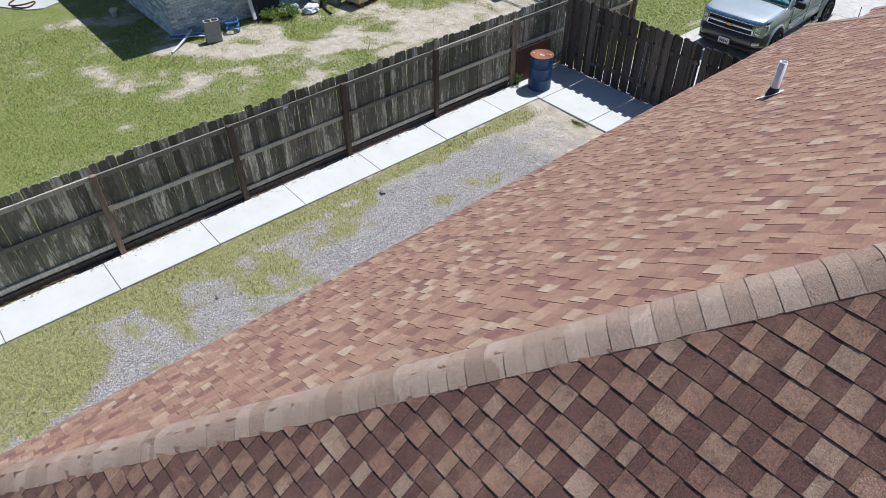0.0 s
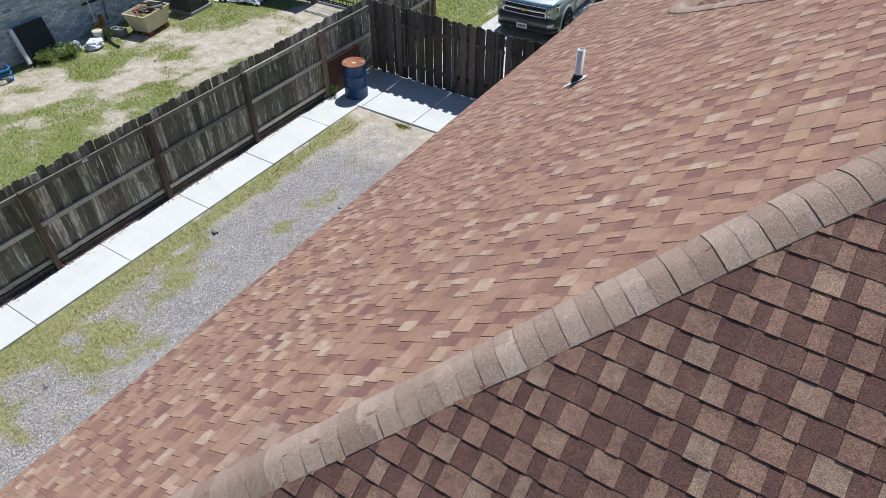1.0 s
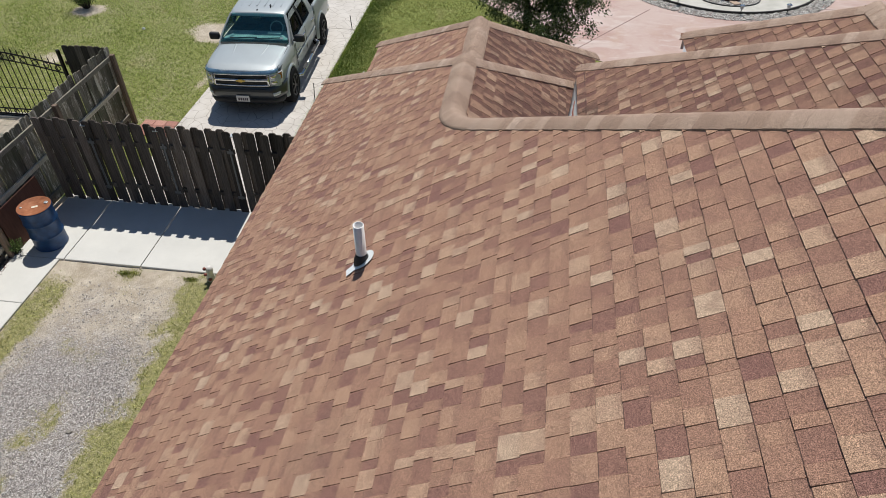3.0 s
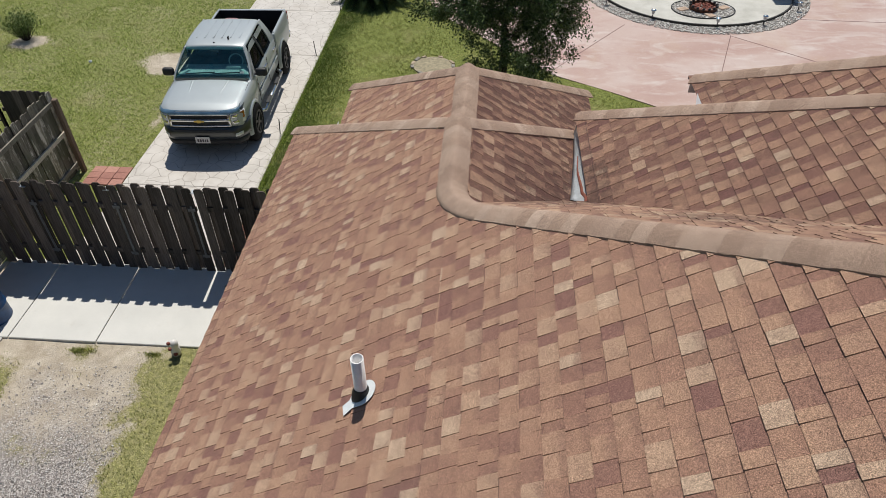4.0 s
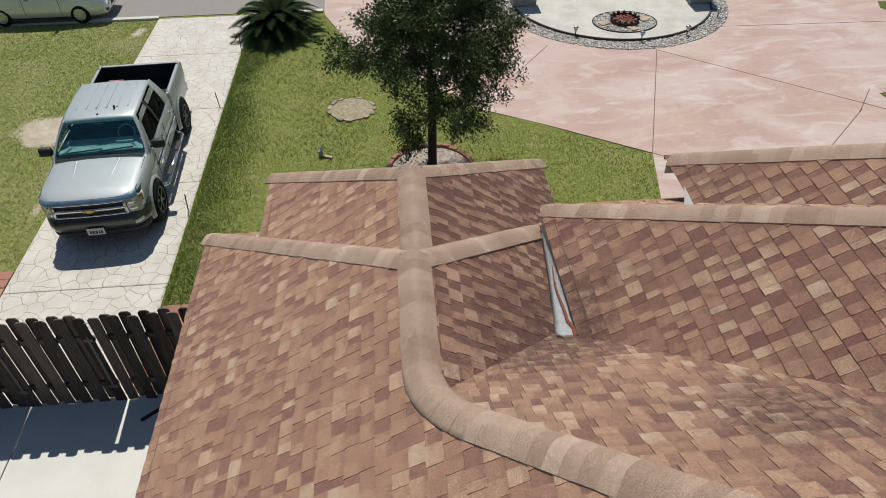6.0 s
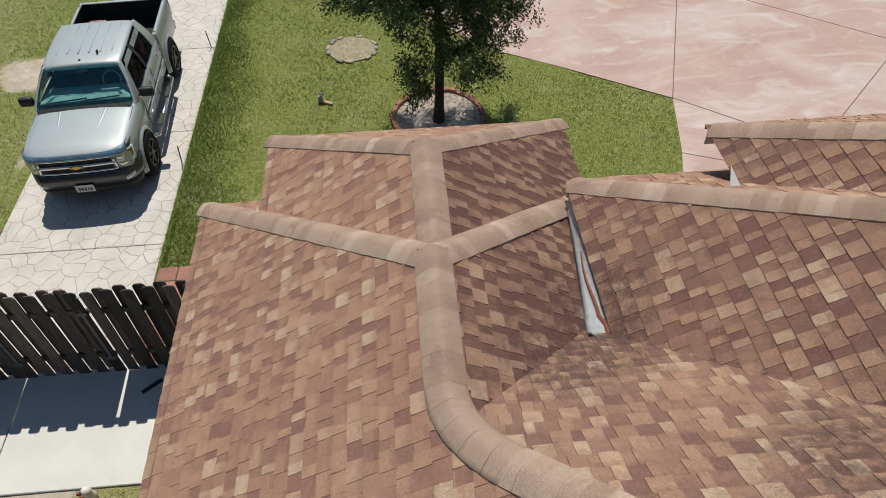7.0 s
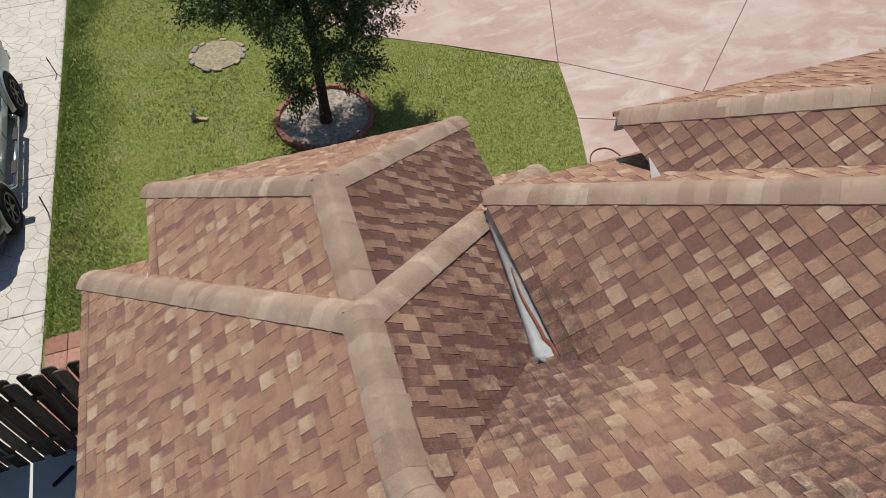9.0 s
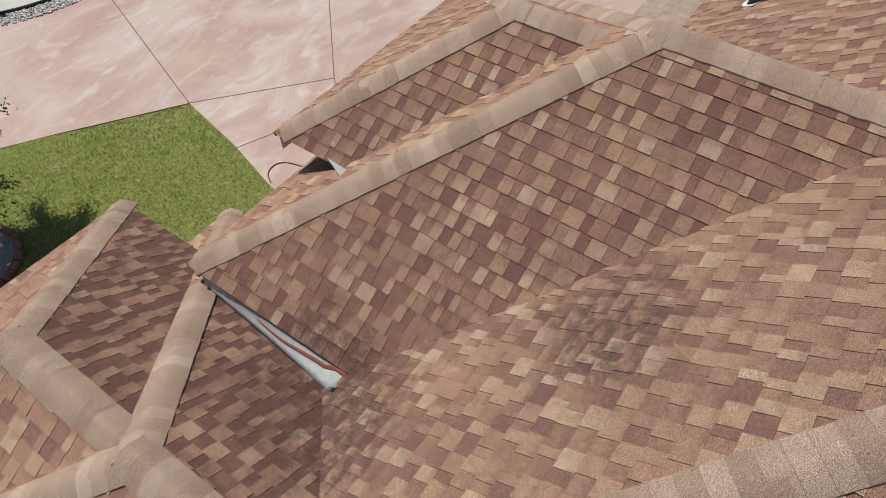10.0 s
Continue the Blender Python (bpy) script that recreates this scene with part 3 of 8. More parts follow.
def bend(a, mid, b, laps=5):
    """One swept cap from the level ridge round into the hip, with a painted shade line at each lap."""
    verts, faces, edges = [], [], []
    a, mid, b = Vector(a), Vector(mid), Vector(b)
    stops = [(k + f) / laps for k in range(laps) for f in (0.0, 0.3, 0.6, 0.94)] + [1.0]
    for i, t in enumerate(stops):
        at = a.lerp(mid, t).lerp(mid.lerp(b, t), t)
        d = (mid.lerp(b, t) - a.lerp(mid, t)).normalized()
        side = d.cross(Vector((0, 0, 1))).normalized()
        up = side.cross(d)
        ring = cap_ring(P + (HIP_DROP - P) * t, 0.141 - 0.003 * t, 0.028 - 0.006 * t + 0.005 * (1 - (laps * t) % 1.0), 0.0)
        ring = [(ring[0][0], 0, ring[0][2] - 0.03)] + ring + [(ring[-1][0], 0, ring[-1][2] - 0.03)]
        verts += [at + side * x + up * z for x, y, z in ring]
        if i:
            w = len(ring)
            k = i * w
            if i % 4 == 0:
                edges += range(len(faces), len(faces) + w - 1)
            faces += [(k - w + j, k - w + j + 1, k + j + 1, k + j) for j in range(w - 1)]
    return (verts, [], faces), edges


geo, lap_shades = bend((X1, YC + 0.34, Z1), (X1, YC + 0.0, Z1 + 0.004), (X1 + 0.36, YC - 0.36, Z1 + 0.36 * P))
bent = part("bend_cap", geo, [CAP, CAP_SHADE], ridge_set, smooth=True)
for i in lap_shades:
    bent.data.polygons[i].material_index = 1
w = X1 - XE
caps((XE, YA1 + w, ZE), (X1, YA1, Z1), HIP_CAP, ridge_set)
caps((X2 + 0.02, YA1 + X2 - X1, Z1 - P * (X2 - X1)), (X1, YA1, Z1), HIP_CAP, ridge_set)
caps((XF - WFW, YF + WFW, ZF - P * WFW), (XF, YF, ZF), HIP_CAP, ridge_set)
caps((XF + WFE, YF + WFE, ZF - P * WFE), (XF, YF, ZF), HIP_CAP, ridge_set)
caps((XF, YF + 0.07, ZF + 0.002), (XF, YA1 + (Z1 - ZF) / P - 0.05, ZF), RIDGE_CAP, ridge_set)
caps((E1, YA1 + E1 - X1, ZE), (-0.5, YA1 - 0.5 - X1, Z1 - P * (-0.5 - X1)), HIP_CAP, ridge_set)
caps((X2 + 0.05, Y2 - 0.05, Z2 + 0.05 * P), (R2, A2, ZA2), HIP_CAP, ridge_set)
caps((R2 + W2, Y2, Z2), (R2, A2, ZA2), HIP_CAP, ridge_set)
caps((R2, A2 + 0.07, ZA2 + 0.002), (R2, SV - R2, ZA2), RIDGE_CAP, ridge_set)
caps((X3 + 0.05, Y3 - 0.05, Z3 + 0.05 * P), (R3, A3, ZA3), HIP_CAP, ridge_set)
caps((R3 + W3, Y3, Z3), (R3, A3, ZA3), HIP_CAP, ridge_set)
caps((R3, A3 + 0.07, ZA3 + 0.002), (R3, A2 + (ZA2 - ZA3) / P, ZA3), RIDGE_CAP, ridge_set)

# house body under the roof
HOUSE_WALLS = [(XE + 0.45, YS + 0.45, EASTX + 5.9, TOPY * 2 - YS - 0.6, 0.0, ZE + 0.12), (XE + 0.45, 9.0, X1 - XE + X1 - 0.45, YA1 + X1 - XE - 0.45, 0.0, ZE + 0.1),
               (XF - WFW + 0.3, 11.0, XF + WFE - 0.3, YF + WFW - 0.45, 0.0, ZF - P * WFW + 0.1), (X2 + 0.3, 9.0, R2 + W2 - 0.3, Y2 - 0.4, 0.0, Z2 + 0.1),
               (X3 + 0.25, 10.0, R3 + W3 - 0.25, Y3 - 0.35, 0.0, Z3 + 0.08)]
for x0, y0, x1, y1, z0, z1 in HOUSE_WALLS:
    part("wall", boxed((x0, y0, z0 - 0.1), (x1, y1, z1)), WALL, house)
FASCIAS = [((XE, YS), (XE, YA1 + X1 - XE), ZE), ((XE, YS), (EASTX + TOPX - XE, YS), ZE), ((XE, YA1 + X1 - XE), (2 * X1 - XE, YA1 + X1 - XE), ZE), ((XF - WFW, YF + WFW), (XF - WFW, 12.4), ZF - P * WFW),
           ((XF + WFE, YF + WFE), (XF + WFE, 12.4), ZF - P * WFE), ((XF - WFW, YF + WFW), (XF + WFE, YF + WFW), ZF - P * WFW), ((X2, Y2), (R2 + W2, Y2), Z2),
           ((X3, Y3), (R3 + W3, Y3), Z3)]
for (ax, ay), (bx, by), z in FASCIAS:
    dx, dy = (bx - ax), (by - ay)
    ins = 0.03
    lo = (min(ax, bx) - (0.0 if dx else -ins), min(ay, by), z - 0.19)
    if abs(dx) > abs(dy):
        lo, hi = (min(ax, bx) + ins, ay - ins - 0.02 if ay > 4 else ay + ins, z - 0.19), (max(ax, bx) - ins, ay - ins if ay > 4 else ay + ins + 0.02, z - 0.03)
    else:
        west_side = ax < X1 or ax in (X3,)
        lo, hi = (ax + ins if west_side else ax - ins - 0.02, min(ay, by), z - 0.19), (ax + ins + 0.02 if west_side else ax - ins, max(ay, by) - ins, z - 0.03)
    part("fascia", boxed(lo, hi, 0.003), WHITE_TRIM, house)
for x0, y0, x1, y1, z in ((XF - WFW + 0.04, 12.4, XF + WFE - 0.04, YF + WFW - 0.05, ZF - P * WFW - 0.12),):
    part("soffit", boxed((x0, y0, z), (x1, y1, z + 0.015)), plain("soffit_board", (0.45, 0.42, 0.38), 0.7), house)

# bent metal flashing under the second wing's eave, with a smear of red-brown sealant
METAL = plain("galvanised_flashing", (0.66, 0.69, 0.71), 0.5, 0.05, vary=0.12, scale=14.0)
SEAL = plain("red_brown_sealant", (0.22, 0.07, 0.045), 0.6)
YFL = SV - X2 + 0.02
zlow = Z1 - P * (X2 - X1)


def flashing(n=14):
    bm = bmesh.new()
    rows = []
    for i in range(n + 1):
        t = i / n
        y = (Y2 - 0.16) + (YFL - 0.02 - (Y2 - 0.16)) * t
        kick = 0.012 + 0.175 * t ** 1.25
        zt = Z2 - 0.035
        xb = X2 + 0.0 - kick
        zb = Z1 - P * (xb - X1) + 0.012
        if y < YC + X2 - X1 - kick:
            zb = max(zb, Z1 + P * (YC - y) + 0.014)
        row = []
        for j in range(5):
            s = j / 4
            row.append(bm.verts.new((X2 + 0.012 + (xb - X2 - 0.012) * s + 0.012 * math.sin(math.pi * s), y + (0.03 * math.sin(9 * s) if i == n else 0), zt + (zb - zt) * s)))
        rows.append(row)
    for p, q in zip(rows, rows[1:]):
        for a in range(4):
            bm.faces.new((p[a], q[a], q[a + 1], p[a + 1]))
    r = bmesh.ops.solidify(bm, geom=bm.faces[:], thickness=0.002)
    bmesh.ops.recalc_face_normals(bm, faces=bm.faces)
    return bm


flash = part("flashing", flashing(), METAL, house, "bent bare metal valley flashing with red sealant", smooth=True)
bm = bmesh.new()
pts = []
for i in range(11):
    t = 0.42 + 0.56 * i / 10
    y = (Y2 - 0.16) + (YFL - 0.02 - (Y2 - 0.16)) * t
    kick = 0.012 + 0.175 * t ** 1.25
    s = 0.42 + 0.12 * math.sin(i * 0.6) - (0.25 if i > 8 else 0)
    xb = X2 - kick
    zb = Z1 - P * (xb - X1) + 0.012
    if y < YC + X2 - X1 - kick:
        zb = max(zb, Z1 + P * (YC - y) + 0.014)
    x = X2 + 0.012 + (xb - X2 - 0.012) * s + 0.012 * math.sin(math.pi * s)
    z = (Z2 - 0.035) + (zb - Z2 + 0.035) * s
    pts.append((Vector((x - 0.012, y, z + 0.012)), 0.007 + 0.016 * i / 10))
prev = None
for p, w in pts:
    cur = [bm.verts.new(p + Vector((-w * 0.7, 0, -w * 0.6))), bm.verts.new(p + Vector((-0.006, 0, 0.006))), bm.verts.new(p + Vector((w * 0.7, 0, w * 0.6)))]
    if prev:
        bm.faces.new((prev[0], cur[0], cur[1], prev[1]))
        bm.faces.new((prev[1], cur[1], cur[2], prev[2]))
    prev = cur
part("sealant_smear", bm, SEAL, flash, smooth=True)
for px, py, pz, sx, sy in ((0.36, 11.20, Z3 + 0.08, -0.08, 0.10), (XF - WFW + 0.0, 12.35, 3.11, 0.02, 0.08), (XF + WFE + 0.0, 12.95, ZF - P * WFE - 0.12, 0.04, 0.1)):
    bm = bmesh.new()
    tall = 0.11 if px > 0 else 0.05
    v = [bm.verts.new(p) for p in ((px, py - sy * 0.4, pz - 0.03), (px - tall, py - sy * 0.5, pz - 0.03), (px, py + sy * 1.4, pz - 0.03), (px + sx, py + sy * 1.2, pz + tall))]
    for f in ((0, 1, 2), (0, 3, 1), (1, 3, 2), (0, 2, 3)):
        bm.faces.new([v[i] for i in f])
    bmesh.ops.recalc_face_normals(bm, faces=bm.faces)
    part("step_flashing", bm, WHITE_TRIM, house)

# ---- vent pipes ----
PVC = plain("white_pvc", (0.80, 0.79, 0.78), 0.45, vary=0.06, scale=20.0)
RUBBER = plain("black_rubber", (0.02, 0.02, 0.022), 0.6)


def ring_tube(r_out, r_in, z0, z1, segs=28):
    return lathe_open([(r_out, z0), (r_out, z1), (r_in, z1), (r_in, z0 + 0.02)], segs)


def lathe_open(profile, segs=28, m=None):
    bm = bmesh.new()
    rings = [[bm.verts.new((r * math.cos(2 * math.pi * i / segs), r * math.sin(2 * math.pi * i / segs), z)) for i in range(segs)] for r, z in profile]
    for p, q in zip(rings, rings[1:]):
        for i in range(segs):
            bm.faces.new((p[i], p[(i + 1) % segs], q[(i + 1) % segs], q[i]))
    if m is not None:
        bmesh.ops.transform(bm, matrix=m, verts=bm.verts)
    return bm


def vent_pipe(x, y, z, high, slope, lean):
    thing = empty("vent_pipe", pose(x, y, z), "white plastic vent pipe in a metal roof flashing", "vent pipe", "roof vents")
    part("pipe", ring_tube(0.045, 0.039, -0.12, high), PVC, thing, smooth=True)
    part("boot", lathe_open([(0.075, -0.02), (0.066, 0.04), (0.052, 0.075), (0.047, 0.10), (0.046, 0.10)]), RUBBER, thing, "black rubber pipe boot", True)
    turn = Matrix((slope.u, slope.w, slope.n)).transposed().to_4x4()
    bm = bmesh.new()
    outline = [(0.105 * math.cos(a), 0.03 + 0.105 * math.sin(a)) for a in [math.pi * i / 10 for i in range(11)]] + [(-0.09, -0.06), (0.02, -0.09), (0.05, -0.15), (0.14, -0.12), (0.10, -0.05)]
    f = bm.faces.new([bm.verts.new((a, b, 0.016)) for a, b in outline])
    r = bmesh.ops.extrude_face_region(bm, geom=[f])
    bmesh.ops.translate(bm, vec=(0, 0, 0.003), verts=[v for v in r["geom"] if isinstance(v, bmesh.types.BMVert)])
    bmesh.ops.recalc_face_normals(bm, faces=bm.faces)
    bmesh.ops.transform(bm, matrix=turn @ Matrix.Rotation(lean, 4, "Z"), verts=bm.verts)
    part("flange", bm, METAL, thing, "bent sheet-metal flange")
    return thing


vent_pipe(-2.80, 7.30, west.height(-2.80, 7.30), 0.40, west, 0.0)
vent_pipe(4.68, 9.24, north_east.height(4.68, 9.24), 0.36, north_east, 2.6)

# ---- ground ----
def fbm(x, y, s, seed=0.0):
    return noise.fractal(Vector((x * s + seed, y * s - seed, seed)), 1.0, 2.0, 5)


def smooth(a, b, t):
    t = min(1.0, max(0.0, (t - a) / (b - a)))
    return t * t * (3 - 2 * t)


def soil_at(x, y):
    """How bare the ground is: 0 full turf, 1 open soil."""
    n = fbm(x, y, 0.75, 3.1) * 0.55 + fbm(x, y, 2.6, 8.2) * 0.35
    if x < -10.4 and y < 15.5:
        line = ((-13.6, 15.6), (-13.9, 14.3), (-14.05, 12.0), (-14.5, 10.1), (-15.2, 8.4), (-15.9, 7.3), (-17.6, 5.4))
        off = 9.0
        for (ax, ay), (bx, by) in zip(line, line[1:]):
            t = min(1.0, max(0.0, ((x - ax) * (bx - ax) + (y - ay) * (by - ay)) / ((bx - ax) ** 2 + (by - ay) ** 2)))
            off = min(off, math.hypot(x - ax - t * (bx - ax), y - ay - t * (by - ay)))
        half = 0.42 + 0.65 * smooth(9.0, 12.5, y)
        band = 1 - smooth(0.5 * half, 1.7 * half, off + 0.35 * fbm(x, y, 0.9, 1.0))
        spots = max(1 - smooth(0.2, 0.7, math.hypot(x + 16.95, (y - 9.2) * 0.7)), 1 - smooth(0.2, 0.6, math.hypot((x + 16.95) * 0.8, y - 8.15)), 1 - smooth(0.25, 0.7, math.hypot((x + 15.5) * 1.4, y - 5.15)), 0.8 - smooth(0.4, 1.1, math.hypot(x + 16.5, (y - 10.8) * 0.6)), 0.9 - smooth(0.5, 1.6, math.hypot((x + 12.9) * 0.6, y - 14.6)))
        along = fbm(x * 0.83 - y * 0.3, (x * 0.56 + y * 0.83) * 0.45, 1.5, 4.4)
        thin = 0.34 * smooth(1.0, 5.0, y) + 0.25 * along
        return smooth(0.12, 0.95, max(band * 0.74, spots * 0.66, thin) + n * 0.75)
    if y > 15.0 and x < -9.2:
        spots = max(1 - smooth(0.35, 1.1, math.hypot((x + 10.35) * 0.8, y - 20.3)), 1 - smooth(0.3, 0.75, math.hypot(x + 14.75, y - 21.35)), 0.75 - smooth(0.1, 0.5, math.hypot((x + 9.5) * 1.3, (y - 17.6) * 0.5)), 0.8 - smooth(0.1, 0.5, math.hypot(x + 9.6, (y - 25.6) * 0.6)), 0.72 - smooth(0.0, 1.1, math.hypot(x + 13.9, (y - 18.2) * 0.8)))
        return max(smooth(0.35, 1.0, spots + n * 0.6), 0.18 + 0.3 * n)
    if x < -4.0 and y < 12.7:
        edge = min(abs(x + 9.15) / 0.32, abs(x + 6.05) / 1.05)
        turf = 1 - smooth(0.5, 1.25, edge + n * 1.1)
        lower = (0.12 + smooth(7.5, 2.0, y) * 0.55) * (1 - smooth(-8.3, -6.9, x) * 0.7)
        tuft = 0.75 - smooth(0.1, 0.5, min(math.hypot(x + 8.0, y - 5.3), math.hypot(x + 7.85, y - 6.6), math.hypot((x + 7.6) * 0.8, y - 3.6), math.hypot(x + 8.0, (y - 10.75) * 1.5)))
        turf *= 1 - smooth(10.2, 10.9, y) * smooth(-6.9, -8.0, x) * 0.7
        return 1 - 0.9 * smooth(0.22, 0.85, max(turf * 0.8, lower + n * 0.75, tuft * 0.8 + n * 0.3) + 0.35 * n)
    return max(0.0, smooth(0.55, 1.1, 0.28 + n * 0.8))


def gravel_at(x, y):
    if -10.4 < x < -4.0 and y < 12.65:
        sandy = smooth(8.4, 10.8, y + 0.6 * fbm(x, y, 0.7, 5.0)) * 0.8 + 0.55 * smooth(-8.4, -9.2, x) + 0.5 * smooth(-7.1, -6.3, x)
        return max(0.12, 1 - sandy)
    return 0.0


gx = [-400, -150, -60] + [-34 + 0.5 * i for i in range(24)] + [-22 + 0.16 * i for i in range(175)] + [6 + 0.6 * i for i in range(20)] + [40, 150, 400]
gy = [-400, -150, -40] + [-14 + 0.5 * i for i in range(24)] + [-2 + 0.16 * i for i in range(180)] + [26.9, 27.5, 30, 60, 150, 400]
gv, soil_mask, gravel_mask = [], [], []
for yy in gy:
    for xx in gx:
        gv.append((xx, yy, 0.012 * fbm(xx, yy, 0.9, 2.0) - 0.008))
        soil_mask.append(soil_at(xx, yy))
        gravel_mask.append(gravel_at(xx, yy))
W = len(gx)
gf = [(j * W + i, j * W + i + 1, (j + 1) * W + i + 1, (j + 1) * W + i) for j in range(len(gy) - 1) for i in range(W - 1)]


def ground_mat():
    m, nt, b = mat("turf_soil_and_gravel", 0.95, 0.0, 0.2)

    def attr(name):
        a = nt.nodes.new("ShaderNodeAttribute")
        a.attribute_name = name
        return a.outputs["Fac"]
    fine = noise_tex(nt, 55.0, 5.0, 0.8)
    green = ramp(nt, fine, [(0.34, (0.062, 0.084, 0.020)), (0.52, (0.215, 0.245, 0.066)), (0.70, (0.41, 0.42, 0.155))])
    dry = ramp(nt, fine, [(0.34, (0.16, 0.14, 0.06)), (0.52, (0.34, 0.31, 0.15)), (0.7, (0.54, 0.49, 0.28))])
    c = mix(nt, grey(nt, noise_tex(nt, 1.0, 6.0, 0.65), 0.54, 0.74, 0.0, 0.65), green, dry)
    c = mix(nt, grey(nt, attr("gravel"), 0.02, 0.10, 0.0, 0.6), c, dry)
    c = mix(nt, 0.7, c, ramp(nt, noise_tex(nt, 13.0, 4.0, 0.7), [(0.34, (0.48, 0.52, 0.45)), (0.5, (1.0, 1.0, 1.0)), (0.66, (1.5, 1.45, 1.4))]), "MULTIPLY")
    sand = ramp(nt, noise_tex(nt, 3.0, 7.0, 0.7), [(0.3, (0.39, 0.325, 0.245)), (0.5, (0.52, 0.45, 0.36)), (0.7, (0.68, 0.61, 0.51))])
    v = nt.nodes.new("ShaderNodeTexVoronoi")
    v.inputs["Scale"].default_value = 72.0
    nt.links.new(coords(nt), v.inputs["Vector"])
    stones = ramp(nt, v.outputs["Color"], [(0.12, (0.10, 0.092, 0.092)), (0.5, (0.30, 0.275, 0.27)), (0.88, (0.66, 0.625, 0.61))])
    rough = noise_tex(nt, 2.4, 7.0, 0.7)
    gv_fac = grey(nt, mathn(nt, "ADD", attr("gravel"), mathn(nt, "MULTIPLY", mathn(nt, "SUBTRACT", rough, 0.5), 1.4)), 0.2, 0.9, 0.0, 0.86)
    bare = mix(nt, gv_fac, sand, stones)
    sfac = grey(nt, mathn(nt, "ADD", attr("soil"), mathn(nt, "ADD", mathn(nt, "MULTIPLY", mathn(nt, "SUBTRACT", noise_tex(nt, 7.0, 7.0, 0.8), 0.5), 1.5), mathn(nt, "MULTIPLY", mathn(nt, "SUBTRACT", noise_tex(nt, 55.0, 3.0, 0.7), 0.5), 1.2))), 0.20, 0.80)
    sfac = grey(nt, mathn(nt, "ADD", sfac, mathn(nt, "MULTIPLY", mathn(nt, "SUBTRACT", noise_tex(nt, 15.0, 6.0, 0.8), 0.5), 1.3)), 0.30, 0.66)
    straw = ramp(nt, fine, [(0.34, (0.24, 0.20, 0.11)), (0.52, (0.42, 0.365, 0.235)), (0.7, (0.62, 0.56, 0.40))])
    between = mathn(nt, "SUBTRACT", 1.0, mathn(nt, "ABSOLUTE", mathn(nt, "SUBTRACT", mathn(nt, "MULTIPLY", attr("soil"), 2.0), 1.0), 0.0))
    c = mix(nt, mathn(nt, "MULTIPLY", between, grey(nt, noise_tex(nt, 11.0, 6.0, 0.8), 0.46, 0.56, 0.0, 0.75)), mix(nt, sfac, c, bare), straw)
    paint(nt, b, c)
    bump(nt, b, mathn(nt, "ADD", fine, mathn(nt, "MULTIPLY", v.outputs["Distance"], 0.6)), 0.7, 0.025)
    return m


ground = part("ground", (gv, [], gf), ground_mat(), smooth=True)
tagged(ground, "patchy lawn, sandy soil and grey gravel ground", "ground", kind="structure")
for key, mask in (("soil", soil_mask), ("gravel", gravel_mask)):
    ground.data.attributes.new(key, "FLOAT", "POINT").data.foreach_set("value", mask)


def sheet(name, outline, material, label, z=0.0, category="", kind="structure", depth=0.12):
    return tagged(part(name, slab_of(outline, z - depth, z), material), label, category or name, kind=kind)


walk_path = empty("walk", label="pale concrete slab walk along the wooden fence", category="pavement", kind="structure")
for i in range(9):
    y = 9.84 - 1.755 * i
    part("slab", boxed((-10.2, y - 1.745, -0.08), (-9.37, y, 0.03 + rng.uniform(-0.003, 0.003)), 0.008), WALK, walk_path)
part("slab", boxed((-10.2, 9.85, -0.08), (-9.37, 10.915, 0.03), 0.008), WALK, walk_path)
apron = empty("gate_slab", label="pale concrete slabs before the wooden gate", category="pavement", kind="structure")
for x0, x1 in ((-10.2, -9.30), (-9.285, -7.885), (-7.87, -5.3)):
    part("slab", boxed((x0, 10.925, -0.08), (x1, 12.72, 0.03), 0.008), WALK, apron)
drive = empty("driveway", label="pale stamped flagstone concrete driveway", category="driveway", kind="structure")
for a, b in ((12.73, 14.995), (15.005, 17.97), (17.98, 20.95), (20.96, 23.9), (23.91, 26.4)):
    part("slab", boxed((-9.25, a, -0.08), (-6.49, b, 0.028), 0.008), FLAG, drive)
sheet("street", [(-200, 26.6), (-4.4, 26.6), (-4.4, 29.5), (200, 29.5), (200, 36.0), (-200, 36.0)], ASPHALT, "weathered grey asphalt street", 0.008, "road")
KERB = concrete("kerb_concrete", (0.50, 0.48, 0.45), (0.58, 0.56, 0.53))
sheet("kerb", [(-60, 26.42), (-9.26, 26.42), (-9.26, 26.59), (-60, 26.59)], KERB, "pale concrete kerb along the street", 0.05, "kerb")
sheet("kerb", [(-6.48, 26.42), (-4.42, 26.42), (-4.42, 26.59), (-6.48, 26.59)], KERB, "short pale concrete kerb beside the driveway", 0.05, "kerb")
PINK_OUT = [(-4.4, 26.62), (-4.35, 26.2), (-3.5, 23.95), (-0.38, 20.28), (1.0, 19.45), (3.02, 18.12), (2.68, 16.5), (2.3, 15.2), (2.2, 11.0), (24, 11.0), (24, 29.4), (-4.4, 29.4)]
sheet("forecourt", PINK_OUT, PINK, "pink stained concrete forecourt with control joints", 0.010, "pavement")
JOINT = plain("joint_filler", (0.20, 0.125, 0.115), 0.9)


def strip(a, b, wide=0.020, z=0.014):
    a, b = Vector((*a, 0)), Vector((*b, 0))
    d = (b - a).normalized()
    s = Vector((-d.y, d.x, 0)) * wide / 2
    return slab_of([tuple((a + s)[:2]), tuple((a - s)[:2]), tuple((b - s)[:2]), tuple((b + s)[:2])], 0.0, z)


